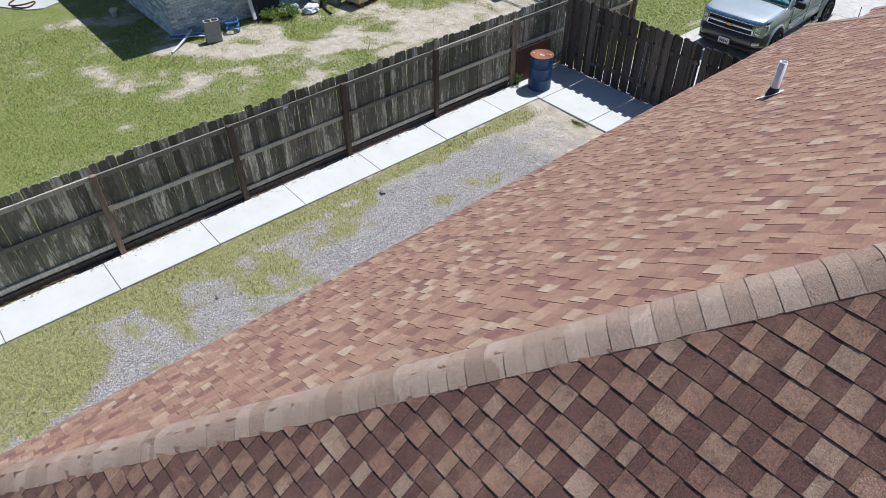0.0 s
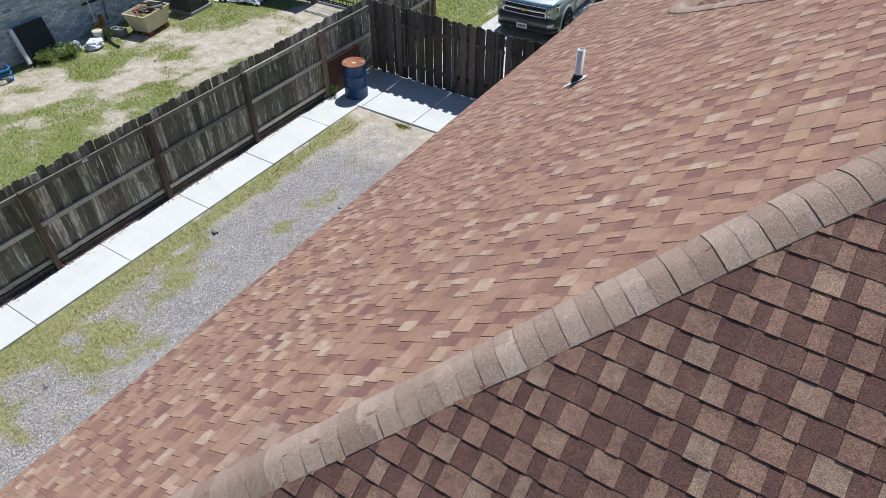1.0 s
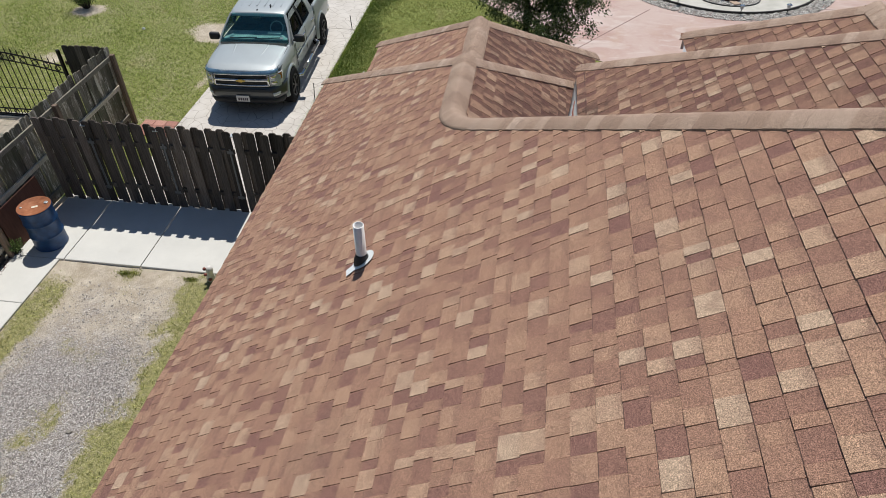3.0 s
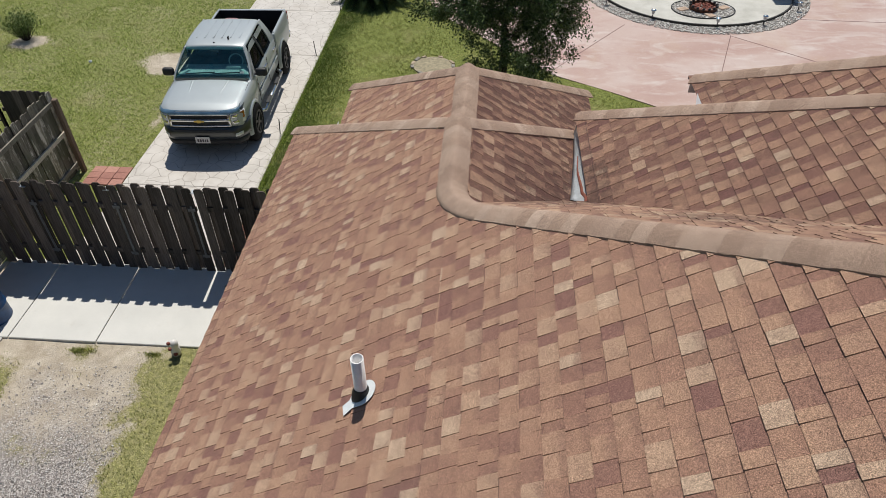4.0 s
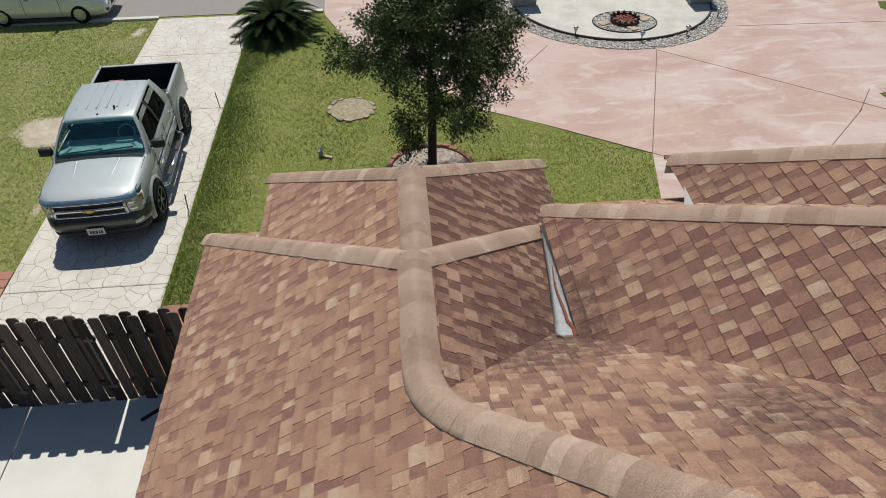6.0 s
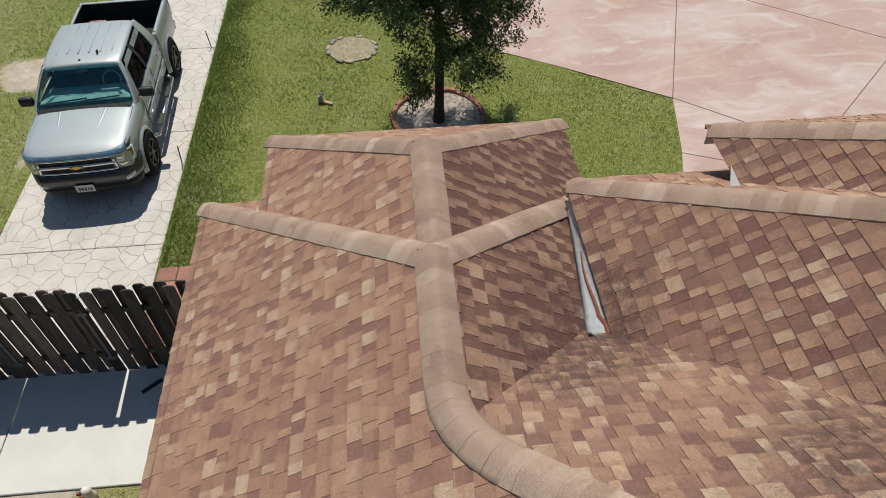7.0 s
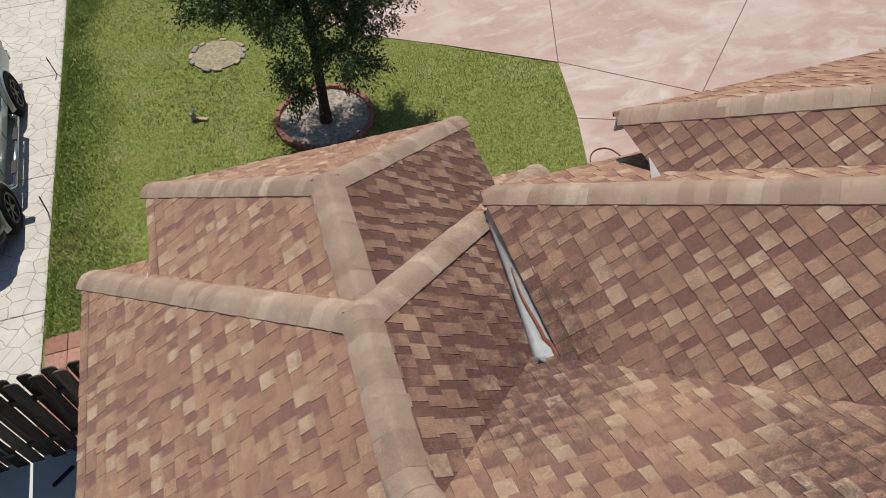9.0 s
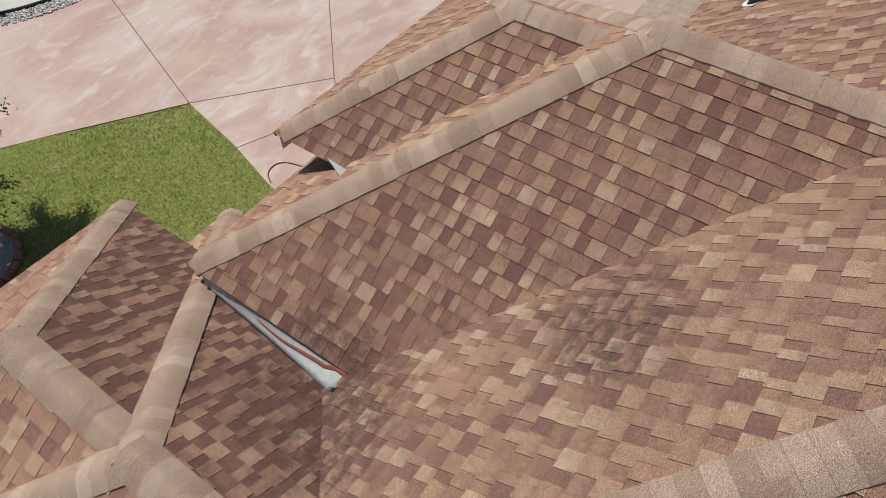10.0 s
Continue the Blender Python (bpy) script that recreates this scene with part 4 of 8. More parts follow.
def lawn_edge(t):
    """The curved kerbless edge between forecourt and side lawn, t from 0 to 1."""
    a = radians(-62 + 84 * t)
    return 8.75 + 3.62 * math.cos(a), 23.6 + 3.62 * math.sin(a)


ISLAND = [(9.22, 20.06), (9.3, 19.6), (9.75, 19.2), (24.0, 17.2), (24.0, 25.5), (12.3, 25.4)] + [lawn_edge(1 - i / 16) for i in range(17)]
sheet("side_lawn", ISLAND, LAWN, "mown green lawn beyond the forecourt's curved edge", 0.02, "lawn")
joints = empty("control_joints", label="thin dark control joints in the pink concrete", category="joint", kind="structure")
for a, b in (((4.68, 22.94), (3.02, 18.12)), ((4.68, 22.9), (8.54, 19.71)), ((8.54, 19.71), (10.2, 18.3)), ((8.3, 19.3), (9.1, 20.3)), ((6.95, 24.17), (12.1, 24.0)), ((-0.44, 20.42), (1.83, 23.5)), ((3.02, 18.12), (5.2, 16.35)),
             ((5.2, 16.35), (8.4, 19.4)), ((2.65, 16.44), (3.6, 16.05)), ((5.2, 16.35), (3.5, 14.5))):
    part("joint", strip(a, b), JOINT, joints)

# ---- round seating place ----
CX, CY = 4.30, 26.5


def arc_band(r0, r1, a0, a1, z0, z1, n=48, cx=CX, cy=CY):
    bm = bmesh.new()
    ring = []
    for i in range(n + 1):
        a = a0 + (a1 - a0) * i / n
        c, s = math.cos(a), math.sin(a)
        ring.append([bm.verts.new((cx + r * c, cy + r * s, z)) for r, z in ((r0, z0), (r0, z1), (r1, z1), (r1, z0))])
    for p, q in zip(ring, ring[1:]):
        for k in range(4):
            bm.faces.new((p[k], q[k], q[(k + 1) % 4], p[(k + 1) % 4]))
    if abs(a1 - a0) < 6.28:
        bm.faces.new(ring[0])
        bm.faces.new(ring[-1])
    bmesh.ops.recalc_face_normals(bm, faces=bm.faces)
    return bm


# flattened along y so that the stone bed fits the camera's view
def squashed(bm, x, y):
    bmesh.ops.transform(bm, matrix=Matrix.Translation((x, y, 0)) @ Matrix.Diagonal((1, 0.78, 1, 1)), verts=bm.verts)
    return bm


PALE_STAMP = concrete("pale_stamped_concrete", (0.42, 0.41, 0.365), (0.60, 0.585, 0.54), (0.36, 0.34, 0.30))
disc = [(CX + 3.0 * math.cos(2 * math.pi * i / 72), CY + 3.0 * math.sin(2 * math.pi * i / 72)) for i in range(72)]
sheet("round_patio", disc, PALE_STAMP, "round pale stamped concrete patio", 0.05, "patio")
part_edge = tagged(part("patio_edging", arc_band(3.0, 3.04, 0, 2 * math.pi, -0.05, 0.085, 72), plain("black_edging", (0.03, 0.03, 0.03), 0.6)), "black edging strip round the patio", "edging", kind="structure")


def pebble_mesh(seed):
    r = random.Random(seed)
    bm = bmesh.new()
    bmesh.ops.create_icosphere(bm, subdivisions=1, radius=1.0)
    for v in bm.verts:
        v.co = Vector((v.co.x * 1.3, v.co.y * 0.95, v.co.z * 0.62)) * r.uniform(0.8, 1.15)
    out = ([tuple(v.co) for v in bm.verts], [tuple(v.index for v in f.verts) for f in bm.faces])
    bm.free()
    return out


def pebbles(name, places, material, label, parent=None):
    """Loose stones at (x, y, z, size) in one mesh."""
    kinds = [pebble_mesh(k) for k in range(5)]
    r = random.Random(11)
    verts, faces = [], []
    for x, y, z, s in places:
        vs, fs = kinds[r.randrange(5)]
        a = r.uniform(0, 6.28)
        c, n = math.cos(a), math.sin(a)
        k = len(verts)
        verts += [(x + s * (p[0] * c - p[1] * n), y + s * (p[0] * n + p[1] * c), z + s * (p[2] + 0.35)) for p in vs]
        faces += [tuple(i + k for i in f) for f in fs]
    return tagged(part(name, (verts, [], faces), material, parent), label, "" if parent else "stones", kind="stuff")


def island_mat(name, stops, rough=0.85):
    m, nt, b = mat(name, rough)
    r = nt.nodes.new("ShaderNodeNewGeometry").outputs["Random Per Island"]
    c = ramp(nt, r, stops)
    n = noise_tex(nt, 60.0, 3.0)
    c = mix(nt, 0.5, c, ramp(nt, n, [(0.3, (0.7, 0.7, 0.7)), (0.7, (1.25, 1.25, 1.25))]), "MULTIPLY")
    paint(nt, b, c)
    return m


RIVER = island_mat("river_stone", [(0.0, (0.17, 0.16, 0.145)), (0.4, (0.38, 0.36, 0.33)), (0.75, (0.56, 0.54, 0.51)), (1.0, (0.76, 0.74, 0.71))])
spots = []
for i in range(5600):
    a = rng.uniform(math.pi * 0.98, math.pi * 2.02)
    r = rng.uniform(3.06, 3.52)
    spots.append((CX + r * math.cos(a), CY + r * math.sin(a), 0.008 + rng.uniform(0, 0.02), rng.uniform(0.014, 0.028)))
pebbles("river_stones", spots, RIVER, "grey and white river stones round the patio")
spots = []
for i in range(1700):
    a, r = rng.uniform(0, 6.283), math.sqrt(rng.uniform(0.16, 0.80))
    spots.append((4.28 + r * math.cos(a), 24.66 + 0.78 * r * math.sin(a), 0.045 + rng.uniform(0, 0.015), rng.uniform(0.016, 0.028)))
pebbles("pit_stones", spots, RIVER, "grey river stones round the fire ring")
sheet("pit_bed", [(4.28 + 0.9 * math.cos(2 * math.pi * i / 40), 24.66 + 0.70 * math.sin(2 * math.pi * i / 40)) for i in range(40)], plain("pit_gravel", (0.30, 0.28, 0.26), 0.95), "oval bed of dark gravel in the patio", 0.056, "gravel bed")
tagged(part("pit_edging", squashed(arc_band(0.9, 0.93, 0, 2 * math.pi, 0.0, 0.08, 48, 0, 0), 4.28, 24.66), plain("black_edging_b", (0.03, 0.03, 0.03), 0.6)), "thin black ring round the stone bed", "edging", kind="structure")
RUSTY = plain("rusty_iron", (0.10, 0.045, 0.03), 0.8, 0.3, vary=0.5, scale=12.0)
LAVA = island_mat("red_lava_rock", [(0.0, (0.10, 0.03, 0.022)), (0.6, (0.24, 0.075, 0.05)), (1.0, (0.36, 0.16, 0.12))])
fire_ring = empty("fire_ring", pose(4.28, 24.68, 0.056), "round rusty iron fire ring filled with red lava rock", "fire pit")
part("ring", arc_band(0.37, 0.40, 0, 2 * math.pi, 0.0, 0.11, 40, 0, 0), RUSTY, fire_ring)
for i in range(14):
    a = 2 * math.pi * i / 14
    bm = bmesh.new()
    bmesh.ops.create_icosphere(bm, subdivisions=2, radius=0.045, matrix=Matrix.Translation((0.385 * math.cos(a), 0.385 * math.sin(a), 0.13)))
    part("knob", bm, RUBBER, fire_ring, smooth=True)
spots = [(math.sqrt(rng.random()) * 0.34 * math.cos(a), math.sqrt(rng.random()) * 0.34 * math.sin(a), 0.02 + rng.random() * 0.04, rng.uniform(0.025, 0.05)) for a in [rng.uniform(0, 6.28) for _ in range(110)]]
pebbles("lava_rock", spots, LAVA, "", fire_ring)
PAVER = plain("tan_flag", (0.44, 0.32, 0.24), 0.85)
for a in (0.2, 1.75, 3.3, 4.85):
    bm = boxed((-0.16, -0.11, 0), (0.16, 0.11, 0.04), 0.012, pose(4.28 + 0.62 * math.cos(a), 24.66 + 0.49 * math.sin(a), 0.06, 0, 0, math.degrees(a) + 20))
    tagged(part("stepping_stone", bm, PAVER), "tan flat stone lying in the gravel ring", "stone", "fire pit stones")

CHROME = plain("polished_metal", (0.62, 0.63, 0.64), 0.18, 1.0, vary=0.06)
BLACK = plain("black_plastic", (0.018, 0.018, 0.02), 0.45)
FROST = plain("clear_lens", (0.55, 0.57, 0.58), 0.2)


def path_light(x, y):
    thing = empty("path_light", pose(x, y, 0.01), "small black and chrome solar path light", "garden light", "patio lights")
    bm = bmesh.new()
    tube(bm, (0, 0, -0.05), (0, 0, 0.17), 0.013, segs=10)
    part("stake", bm, BLACK, thing, smooth=True)
    part("lens", lathe([(0.022, 0.15), (0.05, 0.20), (0.052, 0.26)], 16), FROST, thing, smooth=True)
    part("cap", lathe([(0.078, 0.26), (0.075, 0.275), (0.05, 0.295), (0.02, 0.305)], 18), CHROME, thing, smooth=True)


for x, y in ((1.46, 24.92), (2.68, 23.94), (4.40, 23.44), (5.76, 23.68), (7.06, 24.76)):
    path_light(x, y)
PILLAR = plain("grey_stucco", (0.28, 0.29, 0.28), 0.9)
for x, y in ((1.62, 26.35), (6.92, 25.98)):
    p = empty("masonry_pillar", pose(x, y, 0.05), "square grey stucco pillar at the patio's edge", "pillar", "patio pillars")
    part("shaft", boxed((-0.36, -0.28, 0), (0.36, 0.28, 1.0), 0.015), PILLAR, p)
    part("coping", boxed((-0.40, -0.32, 1.0), (0.40, 0.32, 1.08), 0.015), KERB, p)
slab_bench = empty("bench_wall", pose(4.3, 27.35, 0.05), "low dark seat wall behind the patio", "bench")
part("seat", boxed((-1.9, -0.2, 0.34), (1.9, 0.2, 0.42), 0.02), plain("dark_stone", (0.10, 0.09, 0.09), 0.8), slab_bench)
part("base", boxed((-1.8, -0.15, -0.05), (1.8, 0.15, 0.34), 0.01), PILLAR, slab_bench)

# ---- fences ----
FX = -10.33


def picket_mesh(wide, high, thick, material, name="picket"):
    """A dog-eared board standing on z = 0, its width along y."""
    w, t, e = wide / 2, thick / 2, 0.03
    prof = [(-w, 0), (w, 0), (w, high - e), (w - e, high), (-w + e, high), (-w, high - e)]
    v = [(-t, y, z) for y, z in prof] + [(t, y, z) for y, z in prof]
    n = len(prof)
    f = [tuple(range(n))[::-1], tuple(range(n, 2 * n))] + [(i, (i + 1) % n, n + (i + 1) % n, n + i) for i in range(n)]
    return stock(name, v, f, material)


OLD_PICKETS = [picket_mesh(w, h, 0.018, FENCE_OLD) for w, h in ((0.1415, 1.76), (0.1405, 1.74), (0.142, 1.775))]
fence = empty("boundary_fence", label="weathered grey dog-eared board fence with posts and rails", category="fence")
y = 15.48
while y > -5.2:
    share("picket", rng.choice(OLD_PICKETS), pose(FX - 0.014 + (0.006 if int(round(y / 0.1445)) % 2 else -0.006), y - 0.07, 0.03 + rng.uniform(-0.012, 0.012), rng.uniform(-0.25, 0.25), rng.uniform(-0.5, 0.5), rng.uniform(-6, 5)), fence)
    y -= 0.1445
POSTS = [15.42, 13.3, 10.90, 8.53, 6.18, 3.81, 1.44, -0.93, -3.3]
for y in POSTS:
    part("post", boxed((-0.045, -0.045, 0), (0.045, 0.045, 1.66), 0.006, pose(FX + 0.085, y, -0.02, rng.uniform(-0.6, 0.6), rng.uniform(-0.4, 0.4))), FENCE_POST, fence)
for a, b in zip(POSTS, POSTS[1:]):
    for z in (0.20, 0.90, 1.555):
        part("rail", boxed((FX, b + 0.004, z - 0.043), (FX + 0.038, a - 0.004, z + 0.043), 0.004, Matrix.Translation((0, 0, rng.uniform(-0.012, 0.012)))), FENCE_RAIL, fence)
part("kickboard", boxed((FX + 0.002, -5, 0.0), (FX + 0.03, 10.8, 0.12), 0.003), FENCE_DARK, fence)
for y, s in ((9.4, 0.16), (4.9, 0.1)):
    part("nail_plate", boxed((FX + 0.0385, y, 1.53), (FX + 0.041, y + s, 1.58)), METAL, fence)

DARK_FRONT = [picket_mesh(w, h, 0.018, FENCE_DARK, "board") for w, h in ((0.148, 1.75), (0.144, 1.735))]
GY = 12.63


def gate_panel(name, label, x0, x1, pitch, solid=False, posts=()):
    thing = empty(name, label=label, category="fence" if "fence" in name else "gate", group="gate fence")
    for z in (0.42, 1.36):
        part("rail", boxed((x0 + 0.01, GY - 0.019, z - 0.043), (x1 - 0.01, GY + 0.019, z + 0.043), 0.003), FENCE_DARK, thing)
    pitch = (x1 - x0 - 0.148) / round((x1 - x0 - 0.148) / pitch)
    x = x0 + 0.074
    while x < x1 - 0.05:
        share("board", rng.choice(DARK_FRONT), pose(x, GY - 0.030, 0.035 + rng.uniform(-0.004, 0.012), rng.uniform(-0.4, 0.4), rng.uniform(-0.6, 0.6), 90), thing)
        if x + pitch / 2 < x1 - 0.04:
            share("board", rng.choice(DARK_FRONT), pose(x + pitch / 2, GY + 0.030, 0.035 + rng.uniform(-0.004, 0.012), rng.uniform(-0.4, 0.4), rng.uniform(-0.6, 0.6), 90), thing)
        x += pitch
    for px in posts:
        part("post", boxed((px - 0.045, GY - 0.045, -0.05), (px + 0.045, GY + 0.045, 1.76), 0.005), FENCE_DARK, thing)
    return thing


gate_panel("shadowbox_fence", "nearly black shadowbox fence panel in the corner", -10.22, -9.29, 0.225)
left = gate_panel("wooden_gate", "dark shadowbox board gate leaf, closed", -9.29, -7.895, 0.236)
right = gate_panel("wooden_gate", "dark shadowbox board gate leaf with metal frame", -7.885, -6.53, 0.236)
gate_panel("shadowbox_fence", "dark shadowbox fence panel beside the house", -6.50, -4.6, 0.236)
STEEL = plain("galvanised_steel", (0.42, 0.45, 0.47), 0.45, 0.8, vary=0.15, scale=10.0)
DULL_STEEL = plain("dull_grey_steel", (0.15, 0.155, 0.16), 0.6, 0.4, vary=0.25, scale=10.0)
for thing, x in ((right, -7.83), (right, -6.60), (left, -9.2)):
    part("stile", boxed((x - 0.018, GY - 0.058, 0.35), (x + 0.018, GY - 0.041, 1.45), 0.003), DULL_STEEL, thing)
    for z in (0.4, 1.38):
        part("bracket", boxed((x - 0.06, GY - 0.064, z - 0.03), (x + 0.06, GY - 0.058, z + 0.03), 0.002), DULL_STEEL, thing)
for i, x in enumerate((-9.26, -7.9, -6.5)):
    part("hinge", boxed((x - 0.05, GY - 0.052, 1.69), (x + 0.05, GY + 0.05, 1.705), 0.002), STEEL, left if i == 0 else right)

# ---- drum ----
BLUE = plain("blue_drum_paint", (0.016, 0.060, 0.165), 0.42, vary=0.35, scale=7.0)
m_rust, nt, b = mat("rusty_lid", 0.75, 0.1)
c = ramp(nt, noise_tex(nt, 7.0, 6.0, 0.7), [(0.3, (0.20, 0.065, 0.028)), (0.55, (0.34, 0.13, 0.06)), (0.75, (0.45, 0.24, 0.14))])
paint(nt, b, c)
bump(nt, b, noise_tex(nt, 40.0, 4.0), 0.3, 0.004)
drum = empty("oil_drum", pose(-9.735, 11.31, 0.03), "dented blue steel drum with a rusty orange lid", "drum")
prof = [(0.268, 0.0), (0.276, 0.012), (0.272, 0.03)]
for zc in (0.27, 0.54):
    prof += [(0.269, zc - 0.03), (0.275, zc - 0.015), (0.283, zc), (0.275, zc + 0.015), (0.269, zc + 0.03)]
prof += [(0.270, 0.785), (0.278, 0.80), (0.279, 0.815), (0.272, 0.822)]
part("shell", lathe_open(prof + [(0.262, 0.815)], 40), BLUE, drum, smooth=True)
lid = part("lid", lathe([(0.272, 0.820), (0.276, 0.826), (0.268, 0.829), (0.258, 0.816), (0.10, 0.818)], 40), m_rust, drum, "rusty orange drum lid", True)
part("bung", lathe([(0.035, 0.816), (0.035, 0.832), (0.022, 0.834)], 16, pose(0.15, 0.12, 0)), STEEL, lid)
part("bung", lathe([(0.02, 0.816), (0.02, 0.828), (0.012, 0.83)], 12, pose(-0.19, -0.08, 0)), STEEL, lid)
part("sticker", boxed((-0.04, -0.05, 0.8185), (0.06, 0.0, 0.8205), 0, pose(0, 0, 0, 0, 0, 35)), plain("pale_paper", (0.62, 0.56, 0.45), 0.8), lid)

ROT = weathered_wood("rotten_brown_board", (0.050, 0.025, 0.020), (0.105, 0.052, 0.042), lichen=False)
leaning = empty("scrap_board", pose(-10.22, 11.58, 0.0), "rotten reddish-brown board leaning on the fence", "board")
part("sheet", boxed((-0.01, -0.58, 0.0), (0.012, 0.58, 0.82), 0.004, pose(0.0, 0, 0.02, 0, -4, 0)), ROT, leaning)
stick = part("stick", boxed((-0.15, -0.022, 0.0), (0.15, 0.022, 0.035), 0.006, pose(-6.12, 12.30, 0.031, 0, 0, 38)), BLACK)
tagged(stick, "short dark wooden stick lying on concrete", "stick")
orn = empty("garden_ornament", pose(-6.55, 10.80, 0.0), "small white ornament with brown and black blotches", "ornament")
ORN = plain("white_glaze", (0.74, 0.72, 0.69), 0.45, vary=0.08)
BROWN = plain("red_brown_glaze", (0.20, 0.055, 0.04), 0.5)
fig = part("figure", lathe([(0.06, 0.0), (0.075, 0.06), (0.066, 0.13), (0.045, 0.18), (0.062, 0.24), (0.058, 0.30), (0.02, 0.34)], 14, pose(0, 0, 0, 6, 8, 0)), ORN, orn, smooth=True)
for x, yy, z, q in ((0.03, -0.06, 0.08, 0.036), (-0.05, -0.03, 0.15, 0.03), (0.05, 0.0, 0.27, 0.034), (-0.02, -0.04, 0.31, 0.03), (-0.05, 0.04, 0.06, 0.03)):
    bm = bmesh.new()
    bmesh.ops.create_icosphere(bm, subdivisions=2, radius=q, matrix=pose(x, yy - z * 0.1, z))
    part("blotch", bm, BROWN, fig, smooth=True)

# ---- neighbour's house ----
BX, BY = -18.12, 5.80


def brick_mat(name, source):
    m, nt, b = mat(name, 0.9)
    r = nt.nodes.new("ShaderNodeObjectInfo").outputs["Random"] if source == "object" else nt.nodes.new("ShaderNodeNewGeometry").outputs["Random Per Island"]
    c = ramp(nt, r, [(0.0, (0.26, 0.31, 0.35)), (0.2, (0.42, 0.48, 0.53)), (0.6, (0.55, 0.60, 0.64)), (1.0, (0.70, 0.74, 0.77))])
    c = mix(nt, grey(nt, noise_tex(nt, 6.0, 5.0), 0.5, 0.75, 0.0, 0.45), c, (0.30, 0.33, 0.35))
    paint(nt, b, c)
    bump(nt, b, noise_tex(nt, 60.0, 4.0), 0.3, 0.004)
    return m


BRICK_ONE, BRICK_REST = brick_mat("whitewashed_brick_piece", "object"), brick_mat("whitewashed_brick_field", "island")
MORTAR = plain("grey_mortar", (0.36, 0.37, 0.37), 0.95)
nhouse = empty("neighbour_house", label="single-storey house of whitewashed grey-blue brick", category="house")
part("wall", boxed((BX - 12, BY + 0.012, -0.1), (BX - 0.012, BY + 9.3, 2.45)), MORTAR, nhouse)
core = part("wall", boxed((BX - 11.9, BY + 0.02, -0.1), (BX - 0.02, BY + 9.2, 2.40)), MORTAR, nhouse)
BL, BH, BT = 0.198, 0.060, 0.012
ROWH = 0.070


def brick_mesh(l):
    v = [(0, 0, 0), (l, 0, 0), (l, 0, BH), (0, 0, BH), (0.003, BT, 0.003), (l - 0.003, BT, 0.003), (l - 0.003, BT, BH - 0.003), (0.003, BT, BH - 0.003)]
    return v, [(4, 5, 6, 7), (0, 1, 5, 4), (1, 2, 6, 5), (2, 3, 7, 6), (3, 0, 4, 7)]


v, f = brick_mesh(BL)
BRICK = stock("brick", v, [q[::-1] for q in f], BRICK_ONE)
verts, faces, made = [], [], 0
for wall_no, (origin, along, out, length) in enumerate((((BX, BY, 0), (0, 1), (1, 0), 9.2), ((BX, BY, 0), (-1, 0), (0, -1), 6.0))):
    for r in range(34):
        u = -0.1 * (r % 2)
        while u < length:
            l = BL
            hole = wall_no == 0 and 4.35 < u < 5.45 and 0.84 < r * ROWH < 1.9
            if not hole and u > -0.01:
                x, yy, z = origin[0] + along[0] * u + out[0] * -0.012, origin[1] + along[1] * u + out[1] * -0.012, 0.01 + r * ROWH
                if wall_no == 0 and u < 4.2 and z < 1.1 and made < 300:
                    made += 1
                    turn = Matrix(((along[0], out[0], 0, 0), (along[1], out[1], 0, 0), (0, 0, 1, 0), (0, 0, 0, 1)))
                    share("brick", BRICK, Matrix.Translation((x, yy, z)) @ turn, core)
                else:
                    k = len(verts)
                    for a, b2, c2 in v:
                        verts.append((x + along[0] * a + out[0] * b2, yy + along[1] * a + out[1] * b2, z + c2))
                    faces += [tuple(i + k for i in q) for q in f]
            u += BL + 0.011
tagged(part("brick_field", (verts, [], faces), BRICK_REST, core), "courses of whitewashed brick", kind="stuff")
NROOF = plain("dark_grey_shingle", (0.10, 0.095, 0.09), 0.95, vary=0.4, scale=25.0)
bm = bmesh.new()
e0, e1 = [(BX - 12.4, BY - 0.40), (BX + 0.36, BY - 0.40), (BX + 0.36, BY + 9.8), (BX - 12.4, BY + 9.8)], 2.42
base = [bm.verts.new((x, yy, e1)) for x, yy in e0]
top = [bm.verts.new((x, yy, e1 + 2.0)) for x, yy in ((BX - 7.5, BY + 4.7), (BX - 4.6, BY + 4.7))]
for q in ((base[0], base[1], top[1], top[0]), (base[1], base[2], top[1]), (base[2], base[3], top[0], top[1]), (base[3], base[0], top[0])):
    bm.faces.new(q)
bm.faces.new(base[::-1])
part("roof", bm, NROOF, nhouse)
part("fascia", boxed((BX + 0.335, BY - 0.38, 2.27), (BX + 0.36, BY + 9.78, 2.42)), WHITE_TRIM, nhouse)
win = part("window", boxed((BX - 0.03, BY + 4.36, 0.86), (BX + 0.012, BY + 5.44, 1.9), 0.004), plain("cream_frame", (0.55, 0.52, 0.42), 0.6), nhouse, "cream framed window")
for i in range(3):
    for j in range(2):
        part("pane", boxed((BX + 0.012, BY + 4.42 + i * 0.335, 0.93 + j * 0.48), (BX + 0.016, BY + 4.72 + i * 0.335, 1.36 + j * 0.48)), plain("yellowed_pane", (0.52, 0.48, 0.32), 0.25, vary=0.15), win)
part("sill", boxed((BX - 0.02, BY + 4.3, 0.81), (BX + 0.05, BY + 5.5, 0.855), 0.004), BLACK, win, "dark window sill")
bm = bmesh.new()
tube(bm, (BX + 0.04, 10.66, 0.2), (BX + 0.04, 10.9, 2.3), 0.022, segs=10)
part("conduit", bm, STEEL, nhouse, smooth=True)

